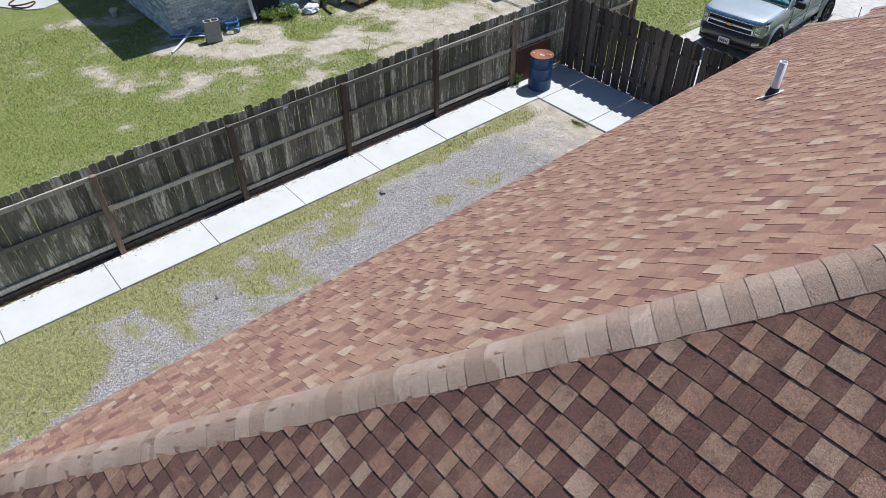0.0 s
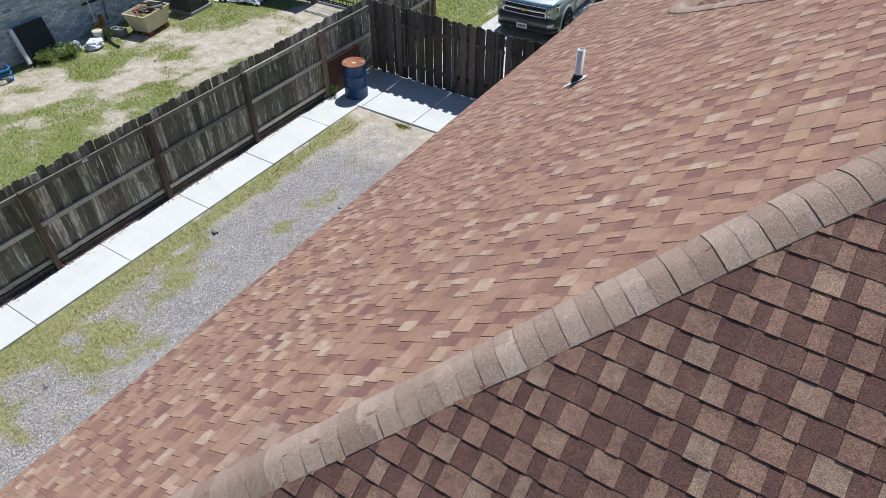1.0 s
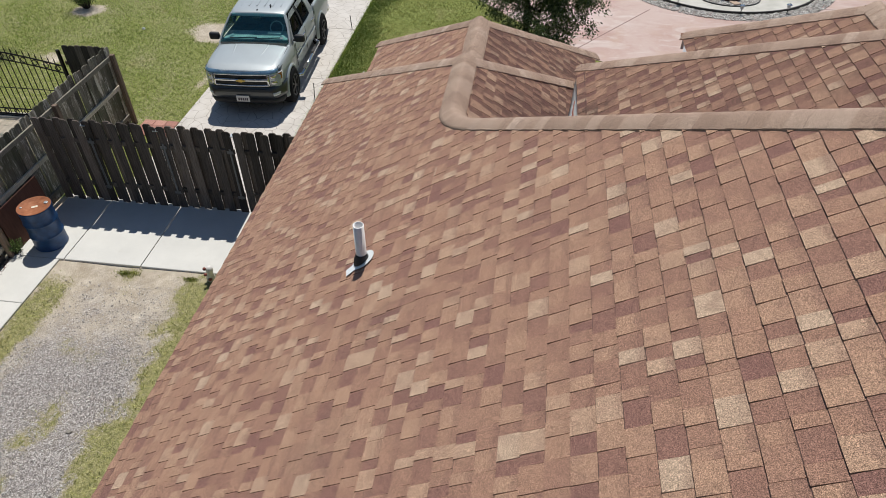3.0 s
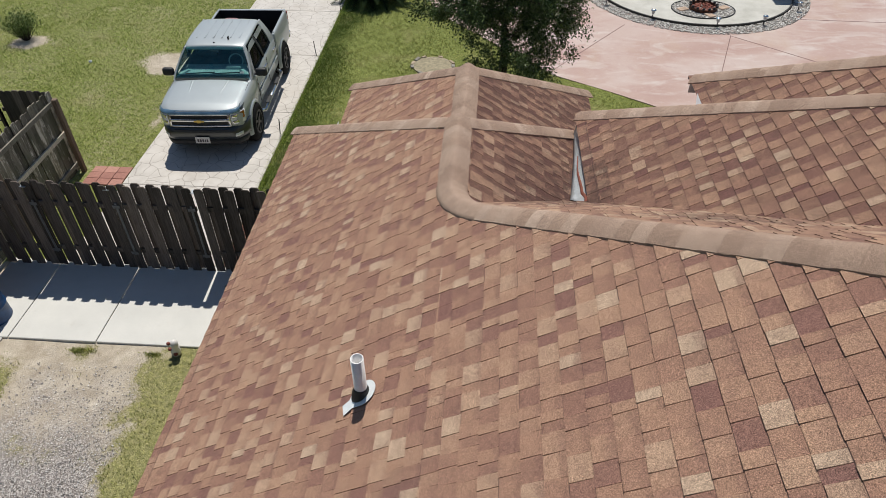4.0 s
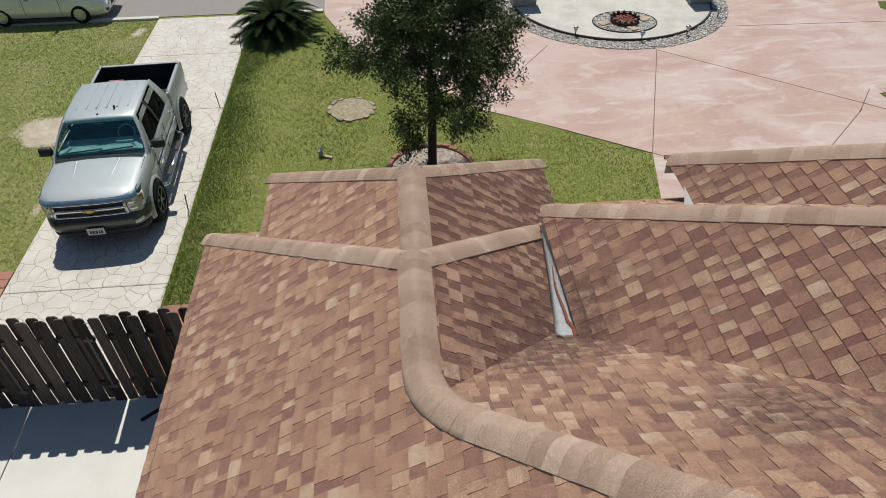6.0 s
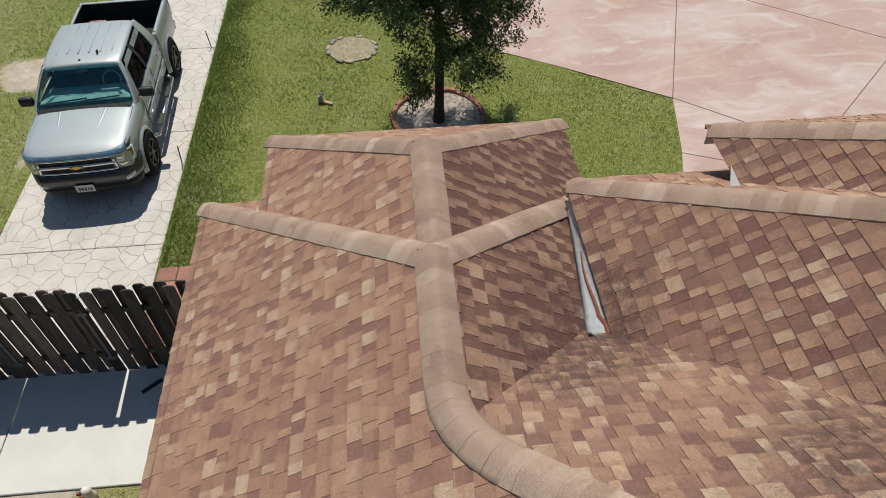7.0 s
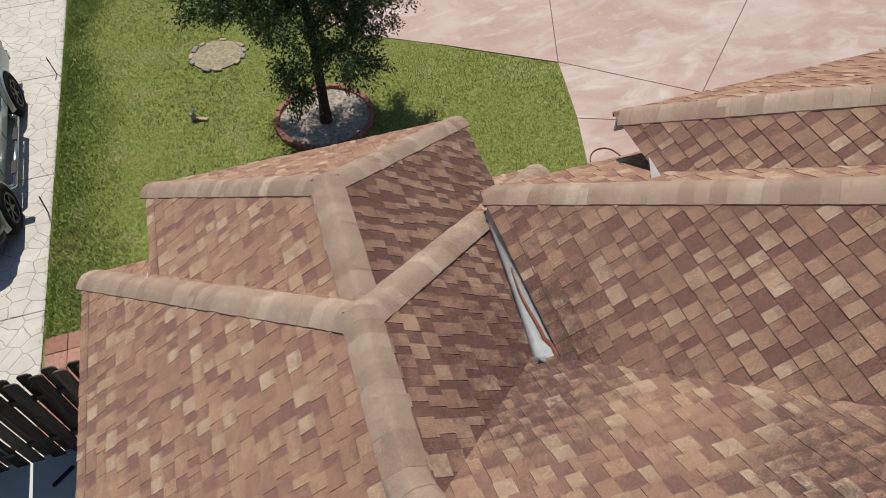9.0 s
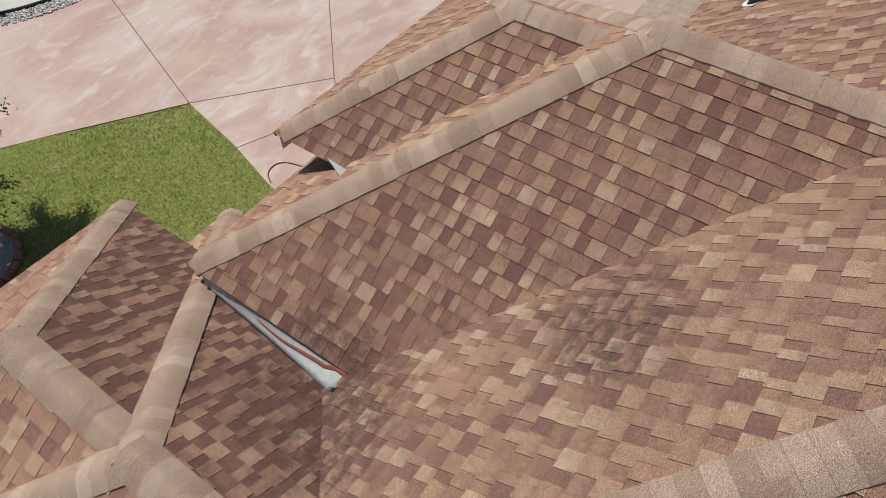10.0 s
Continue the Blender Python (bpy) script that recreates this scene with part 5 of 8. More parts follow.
# clutter along the neighbour's wall
CREAM = plain("cream_fibreglass", (0.58, 0.52, 0.36), 0.4, vary=0.15)
tub = empty("utility_tub", pose(-17.0, 11.22, 0.0, 0, 0, 12), "cream plastic tub on bricks full of scrap", "tub")
bm = bmesh.new()
o = [(-0.36, -0.52), (0.36, -0.52), (0.36, 0.52), (-0.36, 0.52)]
rings = [[bm.verts.new((x * s, yy * s, z)) for x, yy in o] for s, z in ((0.78, 0.10), (1.0, 0.56), (1.05, 0.56), (1.05, 0.59), (0.96, 0.59), (0.76, 0.16))]
for p, q in zip(rings, rings[1:]):
    for i in range(4):
        bm.faces.new((p[i], p[(i + 1) % 4], q[(i + 1) % 4], q[i]))
bm.faces.new(rings[0][::-1])
bm.faces.new(rings[-1])
bmesh.ops.recalc_face_normals(bm, faces=bm.faces)
part("basin", bm, CREAM, tub)
CLAY = plain("red_brick", (0.24, 0.08, 0.055), 0.9)
for x, yy in ((-0.2, -0.32), (0.2, -0.32), (-0.2, 0.32), (0.2, 0.32)):
    part("foot", boxed((x - 0.1, yy - 0.09, -0.01), (x + 0.1, yy + 0.09, 0.10), 0.006), CLAY, tub)
scrap = empty("scrap_pile", pose(-17.0, 11.22, 0.48, 0, 0, 12), "jumble of pipes, boards and metal scrap", "scrap")
for i in range(16):
    a = rng.uniform(0, 180)
    lo = rng.uniform(0.12, 0.34)
    bm = bmesh.new()
    if i % 3:
        tube(bm, (-lo, 0, 0), (lo, 0, 0), rng.uniform(0.012, 0.03), segs=8)
    else:
        box(bm, (-lo, -0.05, -0.01), (lo, 0.05, 0.01), 0.002)
    bmesh.ops.transform(bm, matrix=pose(rng.uniform(-0.15, 0.15), rng.uniform(-0.3, 0.3), 0.0 + i * 0.012, rng.uniform(-12, 12), rng.uniform(-12, 12), a), verts=bm.verts)
    part("pipe" if i % 3 else "board", bm, (STEEL, RUSTY, BLACK, CLAY)[i % 4], scrap)
CINDER = plain("concrete_block", (0.30, 0.30, 0.29), 0.95, vary=0.25, scale=30.0)
AC = plain("dark_grey_enamel", (0.075, 0.085, 0.095), 0.5, 0.2)
unit = empty("air_conditioner", pose(-17.2, 12.85, 0.0, 0, 0, 8), "dark grey outdoor air-conditioning unit on a pad", "air conditioner")
part("pad", boxed((-0.40, -0.45, -0.02), (0.40, 0.45, 0.09), 0.01), CINDER, unit)
part("cabinet", boxed((-0.36, -0.40, 0.09), (0.36, 0.40, 0.86), 0.03, segs=2), AC, unit)
for i in range(12):
    part("louver", boxed((0.361, -0.36 + i * 0.062, 0.14), (0.372, -0.325 + i * 0.062, 0.78)), AC, unit)
for i in range(10):
    part("louver", boxed((-0.31 + i * 0.064, -0.412, 0.14), (-0.28 + i * 0.064, -0.401, 0.78)), AC, unit)
part("fan_guard", arc_band(0.0, 0.3, 0, 2 * math.pi, 0.86, 0.88, 32, 0, 0), BLACK, unit)
panel = empty("old_screen", pose(-17.72, 8.42, 0.0, 0, 0, 4), "broken black flat panel leaning on the wall", "panel")
part("sheet", boxed((-0.02, -0.36, 0.1), (0.02, 0.50, 0.98), 0.006, pose(0, 0, 0, 0, -16, 0)), BLACK, panel)
part("side_rail", boxed((-0.035, -0.44, 0.08), (0.045, -0.35, 0.98), 0.004, pose(0, 0, 0, 0, -16, 0)), WHITE_TRIM, panel, "white notched side rail")
part("prop", boxed((0.05, -0.38, -0.02), (0.08, -0.34, 0.5), 0.003, pose(0, 0, 0, 0, 8, 0)), BLACK, panel)
BAG = plain("white_plastic_sack", (0.66, 0.68, 0.72), 0.4, vary=0.15)


def crumpled(name, label, category, x, yy, sx, sy, sz, material, seed, z=0.0):
    bm = bmesh.new()
    bmesh.ops.create_icosphere(bm, subdivisions=4, radius=1.0)
    for vtx in bm.verts:
        d = vtx.co.copy()
        k = 1 + 0.35 * noise.fractal(d * 1.7 + Vector((seed, 0, 0)), 1.0, 2.0, 4) + 0.10 * abs(noise.noise(d * 6 + Vector((0, seed, 0))))
        vtx.co = Vector((d.x * sx * k, d.y * sy * k, max(0.0, d.z * k * sz + sz * 0.6)))
    bmesh.ops.transform(bm, matrix=pose(x, yy, z), verts=bm.verts)
    return tagged(part(name, bm, material, smooth=False), label, category)


crumpled("plastic_sack", "crumpled white plastic sack against the brick wall", "bag", -17.3, 9.62, 0.17, 0.25, 0.14, BAG, 2.0)
crumpled("plastic_sack", "torn white plastic sack lying among weeds", "bag", -17.6, 8.9, 0.12, 0.15, 0.12, BAG, 7.0)
crumpled("plastic_sack", "small pale blue plastic bag among weeds", "bag", -17.62, 9.28, 0.12, 0.13, 0.14, plain("pale_blue_film", (0.42, 0.50, 0.58), 0.35), 5.0)
broom = empty("broom", pose(-17.72, 10.12, 0.0, 0, -7, 0), "worn push broom with brown bristles leaning on the wall", "broom")
bm = bmesh.new()
tube(bm, (0, 0, 0.38), (0.0, 0.03, 1.55), 0.017, segs=8)
part("handle", bm, BAG, broom, "pale painted handle", True)
part("head", boxed((-0.04, -0.10, 0.34), (0.04, 0.10, 0.40), 0.012), plain("brown_broom_wood", (0.22, 0.12, 0.06), 0.8), broom)
part("bristles", boxed((-0.035, -0.13, 0.02), (0.035, 0.13, 0.34), 0.03), plain("straw_bristles", (0.27, 0.16, 0.075), 0.95, vary=0.5, scale=40.0), broom)
TARP = plain("silver_tarpaulin", (0.62, 0.63, 0.66), 0.35, 0.1, vary=0.15)


def draped(name, label, x, yy, sx, sy, high, turn, seed):
    """A sheet thrown over a low heap, with sharp folds and a ragged hem."""
    bm = bmesh.new()
    n = 34
    grid = []
    for i in range(n + 1):
        row = []
        for j in range(n + 1):
            u, v = 2 * i / n - 1, 2 * j / n - 1
            r = max(abs(u), abs(v)) * 0.6 + 0.4 * math.hypot(u, v) * 0.8
            fold = abs(noise.noise(Vector((u * 2.6 + seed, v * 2.1, seed)))) + 0.5 * abs(noise.noise(Vector((u * 6.0, v * 5.0 + seed, 2.0))))
            z = high * max(0.0, 1 - r ** 1.6) * (0.75 + 0.5 * noise.noise(Vector((u * 1.3, v * 1.3, seed)))) + 0.13 * fold + 0.006
            rag = 1 + 0.16 * noise.noise(Vector((u * 2.2, v * 2.2, seed + 5)))
            row.append(bm.verts.new((sx * u * rag, sy * v * rag, z)))
        grid.append(row)
    for i in range(n):
        for j in range(n):
            bm.faces.new((grid[i][j], grid[i + 1][j], grid[i + 1][j + 1], grid[i][j + 1]))
    bmesh.ops.transform(bm, matrix=pose(x, yy, 0.0, 0, 0, turn), verts=bm.verts)
    return tagged(part(name, bm, TARP), label, "tarpaulin")


draped("tarpaulin", "crumpled white and silver tarpaulin on the ground", -16.2, 14.28, 0.50, 0.38, 0.42, 12, 3.0)
draped("tarpaulin", "loose end of a silver tarpaulin spread flat", -16.8, 14.0, 0.42, 0.26, 0.05, 35, 8.0)
for x, yy, r0, hh, mm, lab in ((-17.5, 9.92, 0.13, 0.3, BAG, "white lidded plastic bucket beside the wall"), (-20.7, 5.1, 0.11, 0.22, BAG, "small white bucket in the shade")):
    bk = empty("bucket", pose(x, yy, 0.0), lab, "bucket", "buckets")
    part("pail", lathe([(r0 * 0.85, 0), (r0, hh), (r0 * 1.05, hh), (r0 * 1.05, hh - 0.03)], 20), mm, bk, smooth=True)
    part("lid", lathe([(r0 * 1.06, hh), (r0 * 1.06, hh + 0.02), (r0 * 0.9, hh + 0.025)], 20), CREAM, bk, smooth=True)
bm = bmesh.new()
tube(bm, (0, 0, 0), (0.02, 0.02, 0.55), 0.07, 0.065, segs=12)
rusty_post = part("rusty_post", bm, plain("orange_rust", (0.24, 0.12, 0.055), 0.85, vary=0.4))
rusty_post.matrix_basis = grown(pose(-17.8, 10.3, 0.0))
tagged(rusty_post, "short rusty brown pipe standing by the wall", "pipe")


def block(x, yy, z, turn, label="grey hollow concrete block"):
    thing = empty("concrete_block", pose(x, yy, z, 0, 0, turn), label, "block", "blocks by the wall")
    bm = bmesh.new()
    for lo, hi in (((-0.2, -0.1, 0), (0.2, -0.07, 0.19)), ((-0.2, 0.07, 0), (0.2, 0.1, 0.19)), ((-0.2, -0.07, 0), (-0.165, 0.07, 0.19)), ((-0.018, -0.07, 0), (0.018, 0.07, 0.19)), ((0.165, -0.07, 0), (0.2, 0.07, 0.19))):
        box(bm, lo, hi)
    part("shell", bm, CINDER, thing)


for x, yy, z, a in ((-17.3, 6.56, 0, 80), (-17.31, 6.57, 0.19, 84), (-17.3, 6.58, 0.38, 78), (-17.45, 10.5, 0, 20)):
    block(x, yy, z, a)


def hose(name, label, pts, r, material, category="hose"):
    cu = bpy.data.curves.new(name, "CURVE")
    cu.dimensions, cu.bevel_depth, cu.bevel_resolution, cu.resolution_u = "3D", r * K, 3, 8
    sp = cu.splines.new("NURBS")
    sp.points.add(len(pts) - 1)
    for p, q in zip(sp.points, pts):
        p.co = (*(K * x for x in q), 1)
    sp.use_endpoint_u, sp.order_u = True, 4
    dg = bpy.context.evaluated_depsgraph_get()
    tmp = new(name, cu)
    me = bpy.data.meshes.new_from_object(tmp.evaluated_get(dg))
    bpy.data.objects.remove(tmp)
    me.materials.clear()
    me.materials.append(material)
    for p in me.polygons:
        p.use_smooth = True
    return tagged(new(name, me), label, category)


BLUE_HOSE = plain("blue_hose_plastic", (0.03, 0.16, 0.42), 0.4)
coil = [(-17.55 + 0.16 * math.cos(a) + 0.03 * math.sin(3 * a), 7.25 + 0.19 * math.sin(a), 0.03 + 0.02 * a + 0.02 * math.cos(a)) for a in [i * 0.5 for i in range(30)]]
hose("hose_coil", "coiled bright blue hose by the wall", coil, 0.022, BLUE_HOSE)
hose("hose", "short black corrugated hose bent on the ground", [(-18.0, 10.45, 0.45), (-17.8, 10.3, 0.25), (-17.5, 10.1, 0.05), (-17.1, 9.99, 0.03), (-16.78, 9.97, 0.03)], 0.028, BLACK)
hose("hose", "pale plastic hose trailing from the house corner", [(-18.0, 6.25, 0.16), (-17.8, 6.0, 0.12), (-17.5, 5.62, 0.03), (-17.32, 5.36, 0.02)], 0.03, BAG)
hose("hose", "thin red garden hose loop on the forecourt", [(2.38, 15.3, 0.02), (2.46, 15.5, 0.02), (2.66, 15.58, 0.022), (2.85, 15.52, 0.02), (2.93, 15.36, 0.02), (2.98, 15.1, 0.02)], 0.011, plain("red_hose_rubber", (0.19, 0.05, 0.045), 0.6))
hose("hose", "tangled red hose on the distant slab", [(-23.9, 3.2, 0.05), (-23.6, 2.8, 0.05), (-23.2, 3.3, 0.05), (-23.5, 3.7, 0.05), (-23.1, 3.6, 0.05), (-22.9, 3.2, 0.05), (-23.4, 3.0, 0.06)], 0.02, RUSTY)
sheet("neighbour_slab", [(-29, -1.0), (-22.9, 3.3), (-22.7, 3.7), (-22.9, 4.2), (-29, 4.2)], KERB, "pale concrete slab behind the neighbour's house", 0.03, "pavement")
for i in range(9):
    bm = bmesh.new()
    tube(bm, (-0.45, 0, 0), (0.45, 0, 0), 0.022, segs=8)
    bmesh.ops.transform(bm, matrix=pose(-17.95 + 0.03 * (i % 3), 6.08 + 0.05 * (i % 4), 0.03 + 0.035 * (i // 3), 0, rng.uniform(-3, 3), 62 + rng.uniform(-12, 12)), verts=bm.verts)
    tagged(part("metal_pipe", bm, (STEEL, BAG, BLUE_HOSE)[i % 3], smooth=True), "loose metal or plastic pipe in a stack", "pipe", "pipe stack")

# ---- neighbour's gate and fence ----
nfence = empty("side_fence", label="dark board fence between house and iron gate", category="fence")
NX0, NY0, NX1, NY1 = -17.9, 14.65, -14.45, 15.12
n = int(math.hypot(NX1 - NX0, NY1 - NY0) / 0.145)
ang = math.degrees(math.atan2(NY1 - NY0, NX1 - NX0))
for i in range(n):
    t = (i + 0.5) / n
    share("board", rng.choice(DARK_FRONT), pose(NX0 + (NX1 - NX0) * t, NY0 + (NY1 - NY0) * t, 0.03, 0, 0, ang + 90 + rng.uniform(-1, 1)), nfence)
for z in (0.35, 1.1, 1.5):
    part("rail", boxed((0, -0.06, z - 0.04), (3.47, -0.02, z + 0.04), 0.003, pose(NX0, NY0, 0, 0, 0, ang)), FENCE_DARK, nfence)
part("post", boxed((-0.07, -0.07, 0), (0.07, 0.07, 1.75), 0.006, pose(NX1 + 0.05, NY1, 0)), FENCE_DARK, nfence)
stub = empty("fence_return", label="short dark board fence return beside the iron gate", category="fence")
for i in range(7):
    share("board", rng.choice(DARK_FRONT), pose(-10.42 - i * 0.145, 15.47, 0.03, 0, 0, 90), stub)
part("rail", boxed((-11.45, 15.50, 1.3), (-10.36, 15.54, 1.38), 0.003), FENCE_DARK, stub)
IRON = plain("black_iron", (0.012, 0.012, 0.013), 0.45, 0.6)
gate = empty("iron_gate", label="black wrought-iron sliding gate with spikes", category="gate")
GX0, GX1, GYY = -14.35, -11.42, 15.33


def arch(x):
    s = (x - GX0) / (GX1 - GX0)
    return 1.66 - 0.30 * s ** 1.6 + 0.05 * math.sin(math.pi * min(1, max(0, s)))


nb = 22
for i in range(nb + 1):
    x = GX0 + (GX1 - GX0) * i / nb
    bm = bmesh.new()
    tube(bm, (x, GYY, 0.10), (x, GYY, arch(x) + 0.06), 0.010, segs=6)
    tube(bm, (x, GYY, arch(x) + 0.06), (x, GYY, arch(x) + 0.16), 0.014, 0.001, segs=6)
    part("bar", bm, IRON, gate)
for off, r in ((0.0, 0.018), (-0.17, 0.016)):
    bm = bmesh.new()
    for i in range(24):
        xa, xb = GX0 + (GX1 - GX0) * i / 24, GX0 + (GX1 - GX0) * (i + 1) / 24
        tube(bm, (xa, GYY, arch(xa) + off), (xb, GYY, arch(xb) + off), r, segs=6)
    part("top_rail", bm, IRON, gate)
for z, r in ((0.22, 0.016), (0.08, 0.02), (0.75, 0.009)):
    bm = bmesh.new()
    tube(bm, (GX0, GYY, z), (GX1, GYY, z), r, segs=8)
    part("rail", bm, IRON, gate)
for i in range(12):
    x = GX0 + 0.12 + i * 0.245
    part("scroll", arc_band(0.045, 0.06, 0, 2 * math.pi, -0.008, 0.008, 14, 0, 0), IRON, gate).matrix_basis = grown(pose(x, GYY, 0.15, 90, 0, 0))
    part("scroll", arc_band(0.05, 0.063, 0, 2 * math.pi, -0.008, 0.008, 14, 0, 0), IRON, gate).matrix_basis = grown(pose(x, GYY, arch(x) - 0.085, 90, 0, 0))
for x in (GX0 - 0.04, GX1 + 0.04):
    part("stile", boxed((x - 0.03, GYY - 0.03, 0.0), (x + 0.03, GYY + 0.03, 1.72), 0.004), IRON, gate)
part("hoop", boxed((GX0 - 0.32, GYY - 0.02, 1.98), (GX0 - 0.02, GYY + 0.02, 2.02), 0.004), IRON, gate)
for x in (GX0 - 0.30, GX0 - 0.04):
    part("hoop_leg", boxed((x - 0.02, GYY - 0.02, 0.0), (x + 0.02, GYY + 0.02, 1.98), 0.004), IRON, gate)
sheet("gate_track", [(-18.0, 15.02), (-10.5, 15.42), (-10.5, 15.60), (-18.0, 15.20)], KERB, "concrete strip under the sliding gate", 0.03, "pavement")
tagged(part("track_rail", boxed((-14.6, 15.31, 0.03), (-11.3, 15.345, 0.05), 0.003), IRON), "black steel track of the sliding gate", "rail", kind="structure")

# pavers at the ends of the driveway
m_pave, nt, b = mat("pink_paver_piece", 0.9)
paint(nt, b, mix(nt, 0.6, ramp(nt, nt.nodes.new("ShaderNodeObjectInfo").outputs["Random"], [(0.0, (0.32, 0.15, 0.12)), (1.0, (0.47, 0.25, 0.20))]), ramp(nt, noise_tex(nt, 25.0, 4.0), [(0.3, (0.7, 0.7, 0.7)), (0.7, (1.3, 1.3, 1.3))]), "MULTIPLY"))
for label, x0, y0, nx, ny, sx, sy in (("pink square pavers between driveway and house", -6.46, 12.75, 2, 6, 0.31, 0.29), ("reddish flat pavers beside the driveway", -10.08, 14.95, 3, 3, 0.27, 0.215)):
    pad = empty("paver_pad", label=label, category="pavement", kind="structure")
    for i in range(nx):
        for j in range(ny):
            part("paver", boxed((x0 + i * sx, y0 + j * sy, -0.05), (x0 + (i + 1) * sx - 0.008, y0 + (j + 1) * sy - 0.008, 0.02 + rng.uniform(-0.004, 0.004)), 0.006), m_pave, pad)

# ---- front lawn furniture ----
for x, yy, lean in ((-6.55, 17.05, 4), (-6.57, 20.95, -3), (-6.50, 24.0, 2)):
    bm = bmesh.new()
    tube(bm, (0, 0, -0.05), (0, 0, 0.42), 0.011, segs=8)
    bmesh.ops.transform(bm, matrix=pose(0, 0, 0, lean, lean * 1.5, 0), verts=bm.verts)
    tagged(part("marker_stake", bm, BLACK), "thin black stake at the driveway's edge", "stake", "driveway stakes").matrix_basis = grown(pose(x, yy, 0))
lampost = empty("spot_light", pose(-4.06, 18.7, 0.0), "small silver solar spot light on a wooden block", "garden light")
part("block", boxed((-0.05, -0.04, 0.0), (0.04, 0.04, 0.14), 0.006), CINDER, lampost)
part("plank", boxed((0.03, -0.04, 0.0), (0.26, 0.03, 0.035), 0.006, pose(0, 0, 0, 0, 0, -22)), PAVER, lampost)
part("head", boxed((-0.09, -0.03, 0.15), (0.0, 0.03, 0.20), 0.008, pose(0, 0, 0, 0, 24, 10)), CHROME, lampost)
SANDY = plain("pale_bed_soil", (0.30, 0.26, 0.175), 0.95, vary=0.45, scale=14.0)
STONE = [plain("rough_grey_stone", (0.27, 0.25, 0.22), 0.9, vary=0.3, scale=14.0), plain("rough_tan_stone", (0.38, 0.30, 0.22), 0.9, vary=0.3, scale=14.0)]
OLDBRICK = plain("old_red_brick", (0.29, 0.135, 0.095), 0.9, vary=0.35, scale=14.0)


def bed(name, label, cx, cy, rx, ry, material):
    o = [(cx + rx * math.cos(2 * math.pi * i / 40), cy + ry * math.sin(2 * math.pi * i / 40)) for i in range(40)]
    return tagged(part(name, slab_of(o, -0.05, 0.018), material), label, "flower bed", kind="structure")


MULCH = plain("sandy_grey_mulch", (0.34, 0.29, 0.245), 0.95, vary=0.55, scale=13.0, relief=0.5)
bed("stone_bed", "round bed of dry pale soil in the lawn", -3.45, 20.6, 0.52, 0.50, SANDY)
ring = empty("stone_ring", label="ring of flat stones round a soil bed", category="edging")
for i in range(15):
    a = 2 * math.pi * i / 15
    l = rng.uniform(0.13, 0.22)
    if i in (2, 4, 9, 12):
        continue
    part("stone", boxed((-l / 2, -0.045, 0), (l / 2, 0.045, rng.uniform(0.03, 0.055)), 0.012, pose(-3.45 + 0.53 * math.cos(a), 20.6 + 0.52 * math.sin(a), 0.0, rng.uniform(-8, 8), rng.uniform(-5, 5), math.degrees(a) + 90 + rng.uniform(-10, 10))), STONE[i % 2], ring)
TCX, TCY = -1.74, 17.95
bed("tree_bed", "round bed of grey mulch under the tree", TCX, TCY, 0.86, 0.86, MULCH)
ring = empty("brick_ring", label="ring of old red bricks round the tree", category="edging")
for i in range(27):
    a = 2 * math.pi * i / 27
    part("brick", boxed((-0.098, -0.05, 0), (0.098, 0.05, 0.075), 0.008, pose(TCX + 0.88 * math.cos(a), TCY + 0.88 * math.sin(a), rng.uniform(-0.015, 0.02), rng.uniform(-14, 14), rng.uniform(-6, 6), math.degrees(a) + 90 + rng.uniform(-7, 7))), OLDBRICK, ring)
for x, yy, s in ((-8.74, 5.93, 0.07), (-8.2, 2.2, 0.04), (-7.3, 7.7, 0.035)):
    bm = bmesh.new()
    vs, fs = pebble_mesh(int(s * 1000))
    vv = [bm.verts.new((x + p[0] * s, yy + p[1] * s, p[2] * s + s * 0.4)) for p in vs]
    for q in fs:
        bm.faces.new([vv[i] for i in q])
    tagged(part("rock", bm, STONE[0]), "small rough stone lying on the gravel", "stone", "loose stones")
spots = [(rng.uniform(-9.0, -6.2), rng.uniform(-1, 10.5), 0.0, rng.uniform(0.005, 0.011)) for _ in range(21000)]
spots = [s for s in spots if soil_at(s[0], s[1]) > 0.5 and gravel_at(s[0], s[1]) > rng.random() * 0.8]
pebbles("gravel_stones", spots, island_mat("yard_gravel", [(0.0, (0.18, 0.165, 0.16)), (0.5, (0.36, 0.335, 0.325)), (1.0, (0.72, 0.69, 0.67))]), "loose grey gravel stones in the side yard")

spots = [(-10.27 + abs(rng.gauss(0, 0.07)), rng.uniform(-1.0, 10.9), 0.028, rng.uniform(0.006, 0.014)) for _ in range(1100)]
pebbles("bark_chips", spots, island_mat("red_brown_chip", [(0.0, (0.07, 0.03, 0.025)), (0.6, (0.16, 0.075, 0.06)), (1.0, (0.28, 0.17, 0.13))]), "red-brown bark chips along the fence's foot")

# ---- vehicles ----
def car_paint(name, colour, rough=0.28, metal=0.75):
    m, nt, b = mat(name, rough, metal)
    n = noise_tex(nt, 3.0, 5.0)
    paint(nt, b, ramp(nt, n, [(0.3, tuple(x * 0.97 for x in colour)), (0.7, tuple(x * 1.03 for x in colour))]))
    nt.links.new(grey(nt, noise_tex(nt, 20.0, 4.0), 0.3, 0.7, rough * 0.98, rough * 1.04), b.inputs["Roughness"])
    b.inputs["Coat Weight"].default_value = 0.5
    b.inputs["Coat Roughness"].default_value = 0.08
    return m


